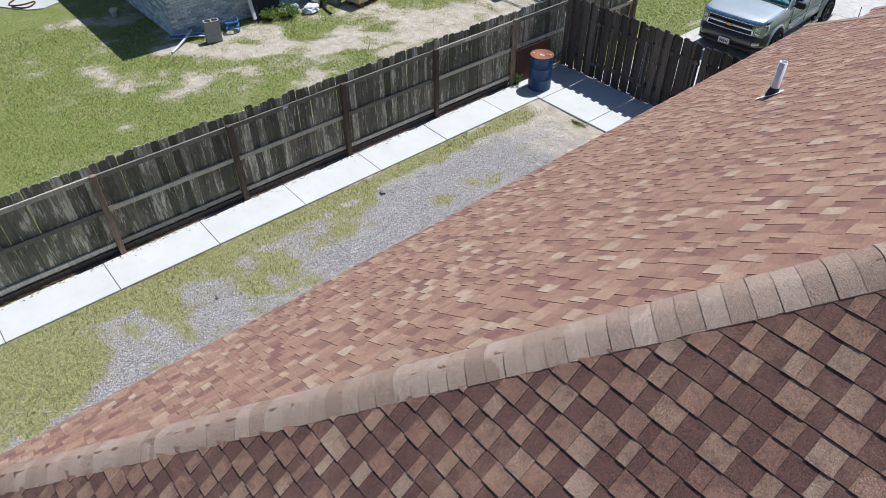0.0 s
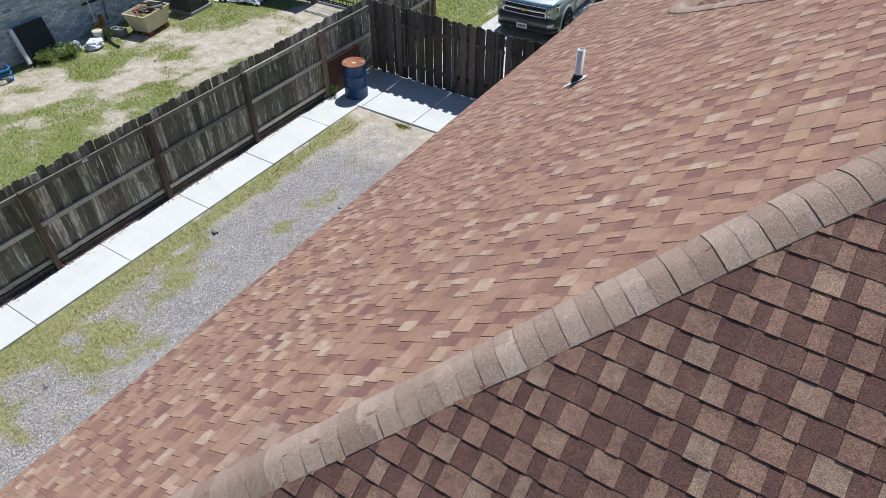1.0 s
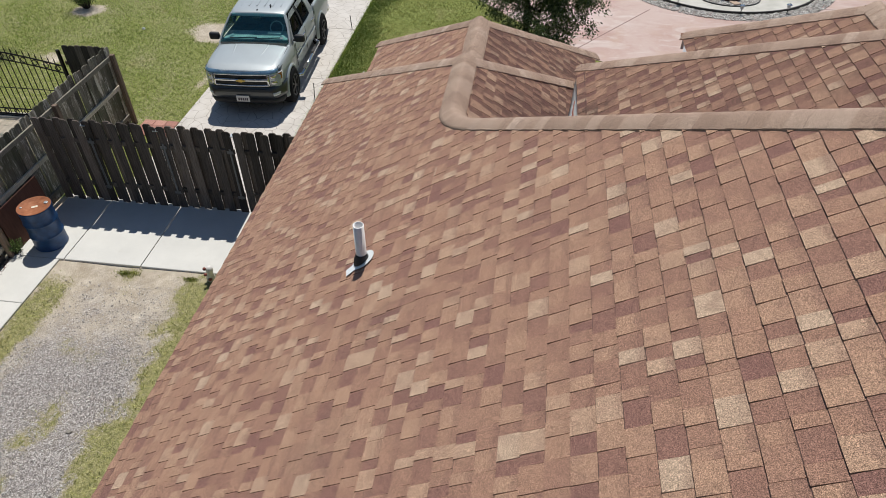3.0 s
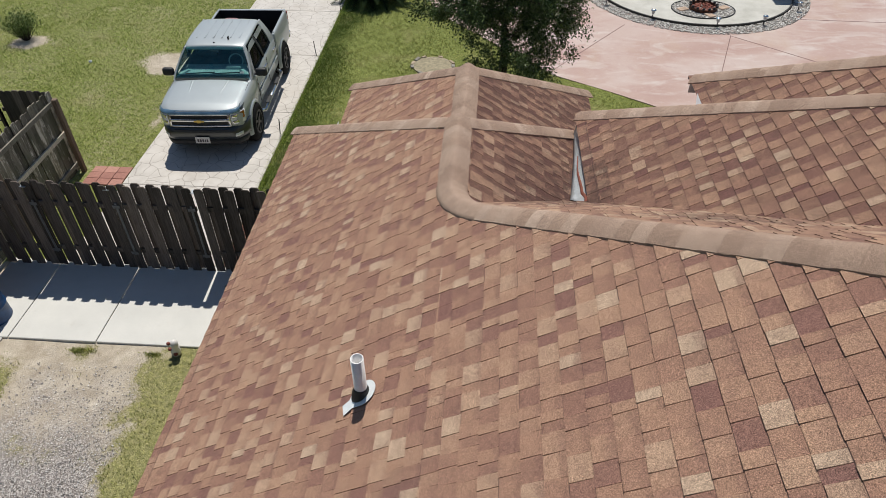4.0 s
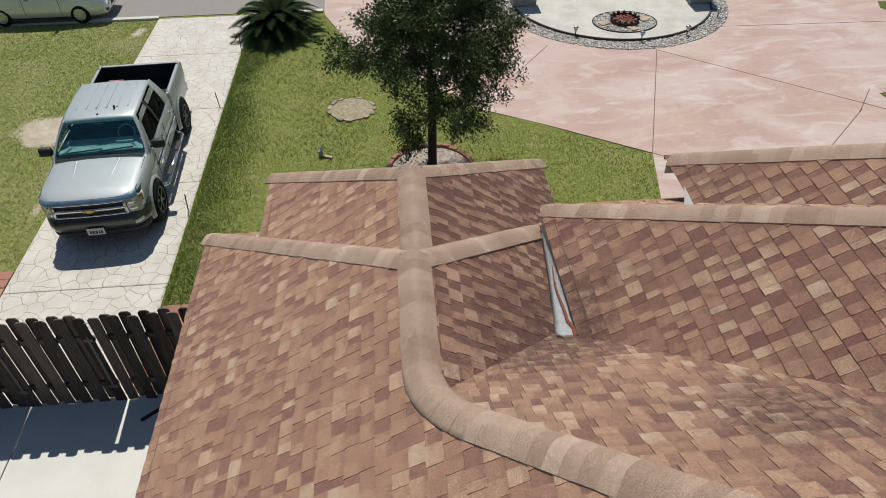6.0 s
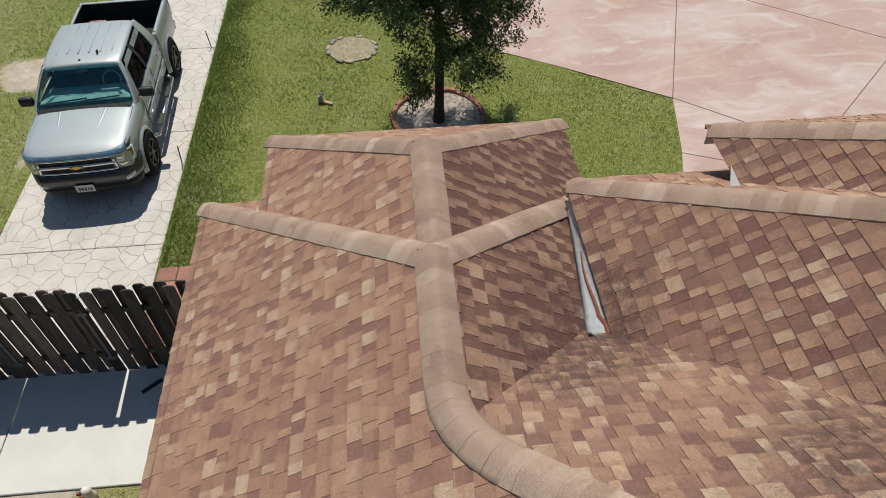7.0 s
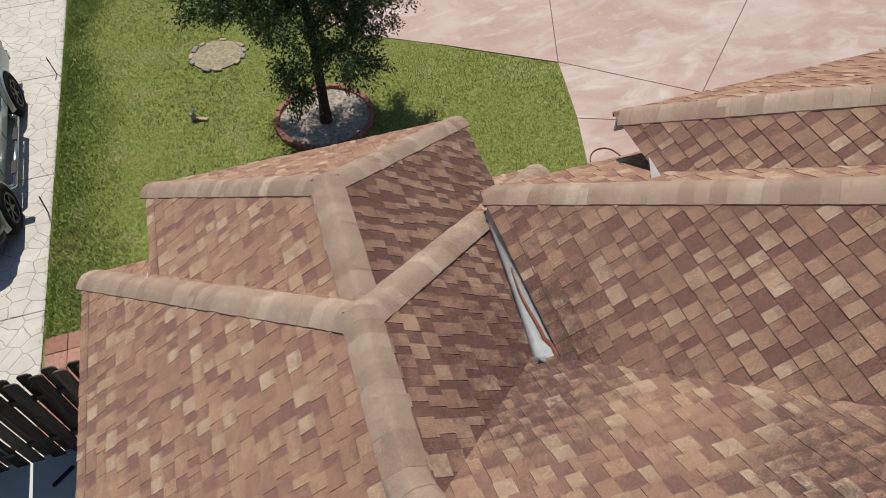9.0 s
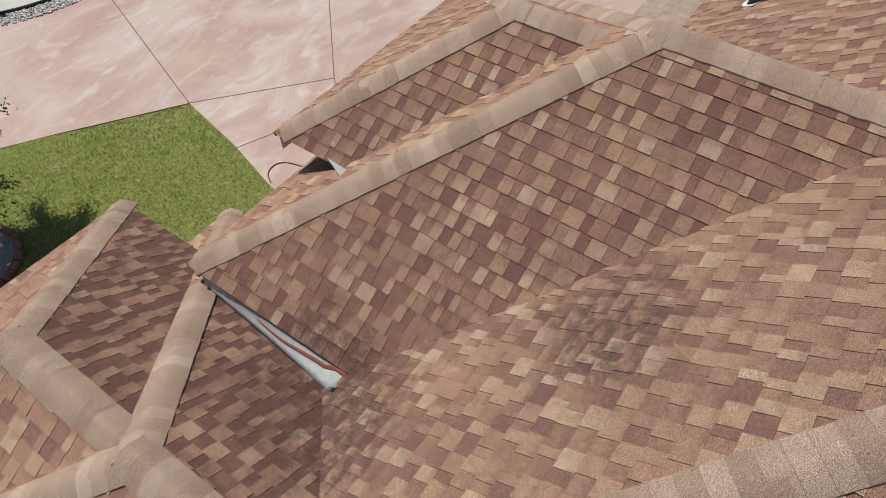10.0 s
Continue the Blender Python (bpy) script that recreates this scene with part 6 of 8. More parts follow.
def tinted_glass(name, colour):
    m, nt, b = mat(name, 0.06, 0.0, 0.6)
    paint(nt, b, ramp(nt, noise_tex(nt, 1.5, 3.0), [(0.3, colour), (0.7, tuple(x * 1.5 for x in colour))]))
    return m


SILVER = car_paint("silver_grey_paint", (0.395, 0.43, 0.445), 0.40, 0.25)
# darker copy of the body paint: the nose's shade put into its colour
NOSE_SHADE = car_paint("shaded_nose_paint", (0.07, 0.076, 0.078), 0.4, 0.8)
GLASS = tinted_glass("dark_tinted_glass", (0.014, 0.050, 0.058))
TYRE = plain("tyre_rubber", (0.014, 0.014, 0.015), 0.95, vary=0.3, scale=20.0, spec=0.12)
RIM_DARK = plain("dark_alloy", (0.014, 0.014, 0.015), 0.45, 0.2)
LAMP = plain("headlamp_lens", (0.70, 0.72, 0.73), 0.15, 0.1, vary=0.3, scale=14.0)
AMBER = plain("amber_lens", (0.42, 0.16, 0.03), 0.2)
GOLD = plain("gold_emblem", (0.50, 0.36, 0.10), 0.3, 0.7)
BLACKTRIM = plain("black_trim", (0.022, 0.023, 0.025), 0.55)
PLATE = plain("pale_plate", (0.66, 0.66, 0.64), 0.5, vary=0.05)
DARKINK = plain("dark_ink", (0.08, 0.07, 0.08), 0.6)


def loft(sections, close=True):
    """A shell through half sections (y, [(x, z), ...]) that are mirrored in x."""
    bm = bmesh.new()
    rings = []
    for yy, half in sections:
        pts = [(x, z) for x, z in half] + [(-x, z) for x, z in reversed(half) if abs(x) > 1e-6]
        rings.append([bm.verts.new((x, yy, z)) for x, z in pts])
    n = len(rings[0])
    for p, q in zip(rings, rings[1:]):
        for i in range(n):
            bm.faces.new((p[i], p[(i + 1) % n], q[(i + 1) % n], q[i]))
    if close:
        bm.faces.new(rings[0])
        bm.faces.new(rings[-1])
    bmesh.ops.recalc_face_normals(bm, faces=bm.faces)
    return bm


def panel_of(corners, thick=0.012, cuts=0, bulge=0.0):
    """A thin curved panel over four corners in order."""
    a, b, c, d = (Vector(p) for p in corners)
    n = (b - a).cross(d - a).normalized()
    k = max(1, cuts)
    bm = bmesh.new()
    grid = []
    for i in range(k + 1):
        row = []
        for j in range(k + 1):
            s, t = i / k, j / k
            p = a.lerp(b, s).lerp(d.lerp(c, s), t) + n * bulge * (1 - (2 * s - 1) ** 2) * (1 - 0.5 * (2 * t - 1) ** 2)
            row.append(bm.verts.new(p))
        grid.append(row)
    for i in range(k):
        for j in range(k):
            bm.faces.new((grid[i][j], grid[i + 1][j], grid[i + 1][j + 1], grid[i][j + 1]))
    bmesh.ops.solidify(bm, geom=bm.faces[:], thickness=-thick)
    bmesh.ops.recalc_face_normals(bm, faces=bm.faces)
    return bm


SX, SY, SZ = 0.90, 0.845, 0.905
tmat = Matrix.Diagonal((SX, SY, SZ, 1))
AXLES = (0.0, 3.645)


def tpart(name, bm, material, parent, label="", smooth=False):
    bmesh.ops.transform(bm, matrix=tmat, verts=bm.verts)
    return part(name, bm, material, parent, label, smooth)


def clear_pane(name, tint, gloss=1.0, sheen_tint=(1, 1, 1)):
    """Tinted see-through glass with a sky sheen."""
    m, nt, b = mat(name, 0.05)
    nt.nodes.remove(b)
    see = nt.nodes.new("ShaderNodeBsdfTransparent")
    see.inputs["Color"].default_value = (*tint, 1)
    sheen = nt.nodes.new("ShaderNodeBsdfGlossy")
    sheen.inputs["Roughness"].default_value = 0.03
    sheen.inputs["Color"].default_value = (*sheen_tint, 1)
    facing = nt.nodes.new("ShaderNodeLayerWeight").outputs["Facing"]
    join = nt.nodes.new("ShaderNodeMixShader")
    nt.links.new(mathn(nt, "MULTIPLY", mathn(nt, "ADD", mathn(nt, "MULTIPLY", mathn(nt, "POWER", facing, 5.0), 0.6), 0.045), gloss), join.inputs[0])
    nt.links.new(see.outputs[0], join.inputs[1])
    nt.links.new(sheen.outputs[0], join.inputs[2])
    nt.links.new(join.outputs[0], nt.nodes["Material Output"].inputs["Surface"])
    return m


# windscreen sheen raised and coloured teal to imitate the sky's reflection
SCREEN_GLASS = clear_pane("green_tinted_windscreen", (0.76, 0.95, 0.93), 2.2, (0.45, 0.92, 0.90))
PRIVACY = clear_pane("dark_privacy_glass", (0.06, 0.075, 0.075), 0.45)
truck = empty("pickup_truck", pose(-7.845, 16.84, 0.03, 0, 0, 3.1), "silver-grey crew-cab pickup truck parked on the driveway", "truck")


def body_half(w, zb, zs, zt, crown):
    return [(0, zb), (w * 0.80, zb), (w * 0.955, zb + 0.03), (w * 0.985, zb + 0.12), (w * 0.99, zs - 0.16), (w * 1.005, zs - 0.03), (w * 1.0, zs + 0.02), (w * 0.970, zt - 0.08), (w * 0.948, zt - 0.03),
            (w * 0.915, zt), (w * 0.78, zt + crown * 0.42), (w * 0.6, zt + crown * 0.72), (w * 0.3, zt + crown * 0.95), (0, zt + crown)]


def eased(keys, step=0.045):
    """Key sections (y, half) filled in by a smooth curve through them."""
    ys = [k[0] for k in keys]
    n = max(2, int((ys[-1] - ys[0]) / step))
    out = []
    for i in range(n + 1):
        y = ys[0] + (ys[-1] - ys[0]) * i / n
        k = min(len(ys) - 2, max(j for j in range(len(ys)) if ys[j] <= y + 1e-9))
        p0, p1, p2, p3 = keys[max(0, k - 1)][1], keys[k][1], keys[k + 1][1], keys[min(len(keys) - 1, k + 2)][1]
        h = ys[k + 1] - ys[k]
        t = (y - ys[k]) / h
        ha, hb = ys[k + 1] - ys[max(0, k - 1)], ys[min(len(ys) - 1, k + 2)] - ys[k]
        half = []
        for a, b, c, d in zip(p0, p1, p2, p3):
            pt = []
            for q in (0, 1):
                m0, m1 = (c[q] - a[q]) / ha * h, (d[q] - b[q]) / hb * h
                pt.append((2 * t ** 3 - 3 * t * t + 1) * b[q] + (t ** 3 - 2 * t * t + t) * m0 + (3 * t * t - 2 * t ** 3) * c[q] + (t ** 3 - t * t) * m1)
            half.append((max(0.0, pt[0]), pt[1]))
        half[0], half[-1] = (0, half[0][1]), (0, half[-1][1])
        out.append((y, half))
    return out


def cut_arches(bm, radius=0.47, deep=0.72):
    """Opens the body's flanks round the wheels."""
    gone = []
    for f in bm.faces:
        c = f.calc_center_median()
        if abs(c.x) > deep and min(math.hypot(c.y - a, c.z - 0.43) for a in AXLES) < radius:
            gone.append(f)
    bmesh.ops.delete(bm, geom=gone, context="FACES")
    return bm


body = tpart("body", cut_arches(loft(eased([(-0.945, body_half(0.50, 0.80, 1.02, 1.185, 0.012)), (-0.90, body_half(0.74, 0.72, 1.02, 1.195, 0.02)), (-0.82, body_half(0.885, 0.62, 1.03, 1.21, 0.03)), (-0.66, body_half(0.950, 0.56, 1.04, 1.235, 0.04)),
                                            (-0.2, body_half(0.982, 0.52, 1.05, 1.26, 0.05)), (0.30, body_half(0.990, 0.50, 1.05, 1.283, 0.05)), (0.62, body_half(0.992, 0.48, 1.05, 1.29, 0.025)),
                                            (2.0, body_half(0.995, 0.48, 1.05, 1.295, 0.01)), (3.03, body_half(0.992, 0.50, 1.06, 1.30, 0.01))]))), SILVER, truck, smooth=True)
for s in (-1, 1):
    bm = bmesh.new()
    prev = None
    for i in range(9):
        t = i / 8
        x, yy, z = s * (0.42 - 0.09 * t), 0.33 - 0.86 * t, 1.3275 - 0.050 * t
        w = 0.045 * (1 - 0.5 * t)
        cur = [bm.verts.new((x + dx * w, yy, z - 0.004 + dz * (1 - t) ** 0.4)) for dx, dz in ((-1, -0.004), (-0.45, 0.014), (0, 0.022), (0.45, 0.014), (1, -0.004))]
        if prev:
            for k in range(4):
                bm.faces.new((prev[k], prev[k + 1], cur[k + 1], cur[k]))
        prev = cur
    bmesh.ops.recalc_face_normals(bm, faces=bm.faces)
    if sum(f.normal.z for f in bm.faces) < 0:
        bmesh.ops.reverse_faces(bm, faces=bm.faces)
    tpart("hood_rib", bm, SILVER, body, smooth=True)
    tpart("hood_seam", panel_of(((s * 0.885 - 0.005, -0.72, 1.226), (s * 0.885 + 0.005, -0.72, 1.224), (s * 0.895 + 0.005, 0.40, 1.298), (s * 0.895 - 0.005, 0.40, 1.300)), 0.004), BLACKTRIM, body)
tpart("cowl", panel_of(((-0.86, 0.37, 1.318), (0.86, 0.37, 1.318), (0.88, 0.56, 1.322), (-0.88, 0.56, 1.322)), 0.012, 6, 0.02), BLACKTRIM, truck, "black cowl under the windscreen", True)


# cab: roof, pillars, panes and what shows through them
def roof_half(w, z):
    return [(0, z - 0.05), (w * 0.9, z - 0.05), (w + 0.025, z - 0.05), (w + 0.022, z - 0.028), (w - 0.01, z - 0.006), (w - 0.06, z + 0.006), (w * 0.6, z + 0.018), (0, z + 0.026)]


cab = tpart("roof", loft(eased([(1.10, roof_half(0.655, 1.815)), (1.16, roof_half(0.69, 1.84)), (1.40, roof_half(0.715, 1.865)), (2.0, roof_half(0.72, 1.88)), (2.55, roof_half(0.71, 1.872)), (2.78, roof_half(0.69, 1.845)), (2.86, roof_half(0.66, 1.80))], 0.06)), SILVER, truck, smooth=True)
for x in (-0.52, -0.31, -0.10, 0.10, 0.31, 0.52):
    bm = boxed((x - 0.016, 1.46 + 0.1 * abs(x), -0.006), (x + 0.016, 2.62, 0.006), 0.005, Matrix.Translation((0, 0, 1.905 - 0.05 * abs(x) ** 1.5)))
    tpart("roof_rib", bm, SILVER, cab)


def pillar(s, low, top, thick=0.035):
    """A tapered post from (x, z, y0, y1) below to the same above."""
    bm = bmesh.new()
    rings = []
    for t in (0.0, 0.25, 0.5, 0.75, 1.0):
        x, z, ya, yb = (a + (b - a) * t for a, b in zip(low, top))
        x += 0.03 * math.sin(math.pi * t)
        rings.append([bm.verts.new(p) for p in ((s * x, ya, z), (s * x, yb, z), (s * (x - thick), yb, z), (s * (x - thick), ya, z))])
    for p, q in zip(rings, rings[1:]):
        for i in range(4):
            bm.faces.new((p[i], p[(i + 1) % 4], q[(i + 1) % 4], q[i]))
    bm.faces.new(rings[0])
    bm.faces.new(rings[-1])
    bmesh.ops.recalc_face_normals(bm, faces=bm.faces)
    return bm


for s in (-1, 1):
    tpart("pillar", pillar(s, (0.935, 1.285, 0.47, 0.63), (0.715, 1.83, 1.10, 1.24)), SILVER, cab)
    tpart("pillar", pillar(s, (0.945, 1.285, 1.76, 1.87), (0.735, 1.84, 1.76, 1.87)), BLACKTRIM, cab, "black centre pillar")
    tpart("pillar", pillar(s, (0.945, 1.285, 2.66, 3.0), (0.725, 1.83, 2.60, 2.84)), SILVER, cab)
tpart("windscreen", panel_of(((-0.895, 0.475, 1.315), (0.895, 0.475, 1.315), (0.695, 1.115, 1.83), (-0.695, 1.115, 1.83)), 0.006, 8, 0.035), SCREEN_GLASS, truck, "green-tinted windscreen", True)
tpart("rear_window", panel_of(((0.86, 3.0, 1.30), (-0.86, 3.0, 1.30), (-0.66, 2.86, 1.80), (0.66, 2.86, 1.80)), 0.012), PRIVACY, truck)
CABIN = plain("charcoal_upholstery", (0.10, 0.115, 0.12), 0.85, vary=0.3)
DASH = plain("grey_dashboard", (0.36, 0.42, 0.42), 0.7, vary=0.2)
tpart("cabin_floor", boxed((-0.88, 0.62, 1.322), (0.88, 2.96, 1.330)), CABIN, truck)
bm = bmesh.new()
box(bm, (-0.84, 0.60, 1.325), (0.84, 1.16, 1.375), 0.03, None, 2)
box(bm, (0.24, 0.86, 1.34), (0.62, 1.04, 1.43), 0.035, None, 2)
tpart("dashboard", bm, DASH, truck, "grey dashboard behind the windscreen")
bm = lathe_open([(0.155, -0.012), (0.175, -0.014), (0.185, 0.0), (0.175, 0.014), (0.155, 0.012), (0.155, -0.012)], 24, pose(0.43, 1.17, 1.45, 58, 0, 0))
tpart("steering_wheel", bm, DASH, truck, "grey steering wheel", True)
for x in (-0.42, 0.42):
    bm = bmesh.new()
    box(bm, (x - 0.25, 1.66, 1.325), (x + 0.25, 1.80, 1.60), 0.05, None, 2)
    box(bm, (x - 0.13, 1.68, 1.60), (x + 0.13, 1.77, 1.74), 0.035, None, 2)
    tpart("front_seat", bm, CABIN, truck)
tpart("rear_seat", boxed((-0.80, 2.50, 1.325), (0.80, 2.66, 1.62), 0.05, None, 2), CABIN, truck)
tpart("inner_mirror", boxed((-0.11, 1.04, 1.70), (0.11, 1.07, 1.76), 0.01), BLACKTRIM, truck)
CHROME_BLUE = plain("pale_rain_guard", (0.55, 0.60, 0.63), 0.2, 0.4)
for s in (-1, 1):
    for y0, y1, t0, t1 in ((0.66, 1.77, 1.22, 1.76), (1.87, 2.68, 1.87, 2.62)):
        quad = [(s * 0.935, y0, 1.29), (s * 0.935, y1, 1.29), (s * 0.735, t1, 1.80), (s * 0.735, t0, 1.80)]
        tpart("side_window", panel_of(quad if s > 0 else [quad[1], quad[0], quad[3], quad[2]], 0.01, 4, 0.03), PRIVACY, truck, smooth=True)
        quad = [(s * 0.815, t0 - 0.10 if y0 < 1 else t0 + 0.02, 1.70), (s * 0.815, t1 - 0.02, 1.70), (s * 0.765, t1 - 0.03, 1.80), (s * 0.765, t0 + 0.02, 1.80)]
        tpart("rain_guard", panel_of(quad if s > 0 else [quad[1], quad[0], quad[3], quad[2]], 0.02), CHROME_BLUE, truck, "pale rain guard over the window")
    quad = [(s * 0.96, 0.58, 1.33), (s * 0.955, 0.78, 1.33), (s * 0.775, 1.22, 1.765), (s * 0.795, 1.08, 1.735)]
    tpart("rain_guard", panel_of(quad if s > 0 else [quad[1], quad[0], quad[3], quad[2]], 0.02), CHROME_BLUE, truck)
    for yy in (0.72, 1.83, 2.92):
        tpart("door_seam", boxed((s * 0.996 - 0.006, yy - 0.005, 0.62), (s * 0.996 + 0.004, yy + 0.005, 1.25)), BLACKTRIM, truck)
    for yy in (1.62, 2.66):
        tpart("door_handle", boxed((s * 1.0 - 0.02, yy - 0.1, 1.10), (s * 1.0 + 0.026, yy + 0.1, 1.145), 0.016, None, 2), CHROME, truck, "chrome door handle")
    tpart("door_moulding", boxed((s * 0.998 - 0.015, 0.78, 0.80), (s * 0.998 + 0.012, 2.88, 0.86), 0.008), SILVER, truck)
    mirror = tpart("mirror", boxed((s * 1.12 - 0.14, 0.70, 1.26), (s * 1.12 + 0.13, 0.84, 1.45), 0.055, segs=3), BLACKTRIM, truck, "black door mirror", True)
    tpart("mirror_arm", boxed((s * 0.96 - 0.06, 0.74, 1.28), (s * 0.96 + 0.06, 0.80, 1.33), 0.01), BLACKTRIM, mirror)
    bm = bmesh.new()
    tube(bm, (s * 1.06, 0.66, 0.40), (s * 1.06, 2.80, 0.40), 0.045, segs=12)
    tube(bm, (s * 1.06, 0.67, 0.40), (s * 0.90, 0.52, 0.43), 0.045, segs=12)
    tube(bm, (s * 1.06, 2.79, 0.40), (s * 0.90, 2.94, 0.43), 0.045, segs=12)
    bar = tpart("side_step", bm, CHROME, truck, "chrome tubular side step", True)
    for yy in (1.15, 2.2):
        tpart("step_pad", boxed((s * 1.06 - 0.05, yy - 0.2, 0.435), (s * 1.06 + 0.05, yy + 0.2, 0.455), 0.006), BLACKTRIM, bar)
    for yc in AXLES:
        bm = bmesh.new()
        prev = None
        for i in range(25):
            a = math.pi * (-0.04 + 1.08 * i / 24)
            c0, s0 = math.cos(a), math.sin(a)
            cur = [bm.verts.new((s * xx, yc + rr * c0, 0.43 + rr * s0)) for xx, rr in ((0.86, 0.465), (1.0, 0.465), (1.022, 0.472), (1.03, 0.488), (1.018, 0.52), (0.99, 0.55), (0.955, 0.575))]
            if prev:
                for k in range(6):
                    bm.faces.new((prev[k], cur[k], cur[k + 1], prev[k + 1]))
            prev = cur
        bmesh.ops.recalc_face_normals(bm, faces=bm.faces)
        tpart("fender_flare", bm, SILVER, truck, smooth=True)
        tpart("wheel_well", boxed((s * 0.70 - 0.19, yc - 0.45, 0.42), (s * 0.70 + 0.19, yc + 0.45, 0.87), 0.1), BLACK, truck, "black wheel well")
    tpart("badge", boxed((s * 1.0 - 0.006, 0.80, 0.94), (s * 1.0 + 0.004, 1.16, 0.975), 0.002), CHROME, truck, "plain bright badge bar")

# load bed
for s in (-1, 1):
    bm = bmesh.new()
    prof = [(0.90, 0.58), (0.955, 0.57), (0.985, 0.68), (0.992, 0.90), (1.002, 1.03), (0.992, 1.10), (0.985, 1.25), (0.972, 1.335), (0.955, 1.36), (0.905, 1.36), (0.90, 1.34)]
    rows = [[bm.verts.new((s * (x - (0.03 * max(0.0, (i - 36) / 4) ** 2 if x > 0.91 else 0)), 3.055 + 1.79 * i / 40, z)) for x, z in prof] for i in range(41)]
    for p, q in zip(rows, rows[1:]):
        for k in range(len(prof)):
            bm.faces.new((p[k], p[(k + 1) % len(prof)], q[(k + 1) % len(prof)], q[k]))
    bm.faces.new(rows[0])
    bm.faces.new(rows[-1])
    bmesh.ops.recalc_face_normals(bm, faces=bm.faces)
    tpart("bed_side", cut_arches(bm, 0.47, 0.93), SILVER, truck, smooth=True)
for name, lo, hi, mm in (("bed_front", (-0.90, 3.05, 0.60), (0.90, 3.10, 1.34), SILVER), ("tailgate", (-0.90, 4.77, 0.60), (0.90, 4.86, 1.35), SILVER), ("bed_floor", (-0.90, 3.10, 0.74), (0.90, 4.76, 0.80), BLACK)):
    tpart(name, boxed(lo, hi, 0.018, segs=2), mm, truck)
for lo, hi in (((0.892, 3.11, 0.80), (0.899, 4.75, 1.345)), ((-0.899, 3.11, 0.80), (-0.892, 4.75, 1.345)), ((-0.89, 4.745, 0.80), (0.89, 4.767, 1.34)), ((-0.89, 3.101, 0.80), (0.89, 3.108, 1.32))):
    tpart("bed_liner", boxed(lo, hi), BLACK, truck)
for s in (-1, 1):
    for yy in (3.16, 4.66):
        tpart("stake_pocket", boxed((s * 0.935 - 0.02, yy - 0.03, 1.357), (s * 0.935 + 0.02, yy + 0.03, 1.3635), 0.002), BLACK, truck)
    tpart("tail_lamp", boxed((s * 0.95 - 0.03, 4.79, 0.92), (s * 0.95 + 0.03, 4.866, 1.30), 0.01), plain("red_lens", (0.25, 0.02, 0.02), 0.2), truck)
tpart("rear_bumper", boxed((-0.95, 4.86, 0.50), (0.95, 5.02, 0.70), 0.03), CHROME, truck)
tpart("brake_lamp", boxed((-0.16, 2.85, 1.80), (0.16, 2.90, 1.845), 0.01), plain("pale_red_lens", (0.45, 0.22, 0.22), 0.25), cab, "pale red brake lamp behind the cab")


# nose
def bow(x0, x1, prof, y0, n=28, corner=0.30):
    """A bar across the nose, bent back towards its ends: prof is a closed loop of (y, z)."""
    bm = bmesh.new()
    rings = []
    for i in range(n + 1):
        x = x0 + (x1 - x0) * i / n
        back = 0.06 * (x / 0.95) ** 2 + corner * max(0.0, (abs(x) - 0.66) / 0.34) ** 2.4
        rings.append([bm.verts.new((x, y0 + back + dy, z)) for dy, z in prof])
    k = len(prof)
    for p, q in zip(rings, rings[1:]):
        for i in range(k):
            bm.faces.new((p[i], p[(i + 1) % k], q[(i + 1) % k], q[i]))
    bm.faces.new(rings[0])
    bm.faces.new(rings[-1])
    bmesh.ops.recalc_face_normals(bm, faces=bm.faces)
    return bm


def bar_prof(z0, z1, deep=0.05, e=0.012):
    return [(deep, z0), (e, z0), (0, z0 + e), (0, z1 - e), (e, z1), (deep, z1)]


tpart("front_clip", bow(-0.94, 0.94, [(0.25, 0.78), (0.01, 0.78), (-0.005, 0.9), (0.0, 1.10), (0.03, 1.185), (0.25, 1.19)], -0.945), NOSE_SHADE, truck, smooth=True)
# blue painted on for sky mirrored in the bonnet's front edge
tpart("hood_lip", bow(-0.90, 0.90, [(0.10, 1.198), (0.03, 1.19), (-0.012, 1.155), (-0.03, 1.13), (-0.036, 1.14), (-0.018, 1.17), (0.026, 1.205), (0.10, 1.212)], -0.955), plain("sky_blue_bonnet_lip", (0.20, 0.33, 0.43), 0.1, 0.6), truck, "bonnet lip with reflected sky put into its blue", True)
grille = tpart("grille", bow(-0.66, 0.66, bar_prof(0.82, 1.135, 0.03), -0.962), BLACK, truck, "black mesh grille")
for z0, z1, off in ((1.095, 1.135, -0.985), (0.945, 1.012, -0.998), (0.815, 0.855, -0.990)):
    tpart("grille_bar", bow(-0.68, 0.68, bar_prof(z0, z1), off), CHROME, grille, "chrome grille bar", True)
for s in (-1, 1):
    tpart("grille_bar", bow(s * 0.67 - 0.028, s * 0.67 + 0.028, bar_prof(0.815, 1.135), -0.986, 2), CHROME, grille, smooth=True)
for z in (0.875, 0.90, 0.925, 1.03, 1.05, 1.073):
    tpart("grille_slat", bow(-0.64, 0.64, bar_prof(z - 0.005, z + 0.005, 0.02, 0.002), -0.970), BLACKTRIM, grille)
bm = boxed((-0.115, -1.022, 0.958), (0.115, -0.998, 0.999), 0.005)
box(bm, (-0.045, -1.024, 0.940), (0.045, -0.998, 1.017), 0.005)
tpart("emblem", bm, GOLD, grille, "plain gold emblem")
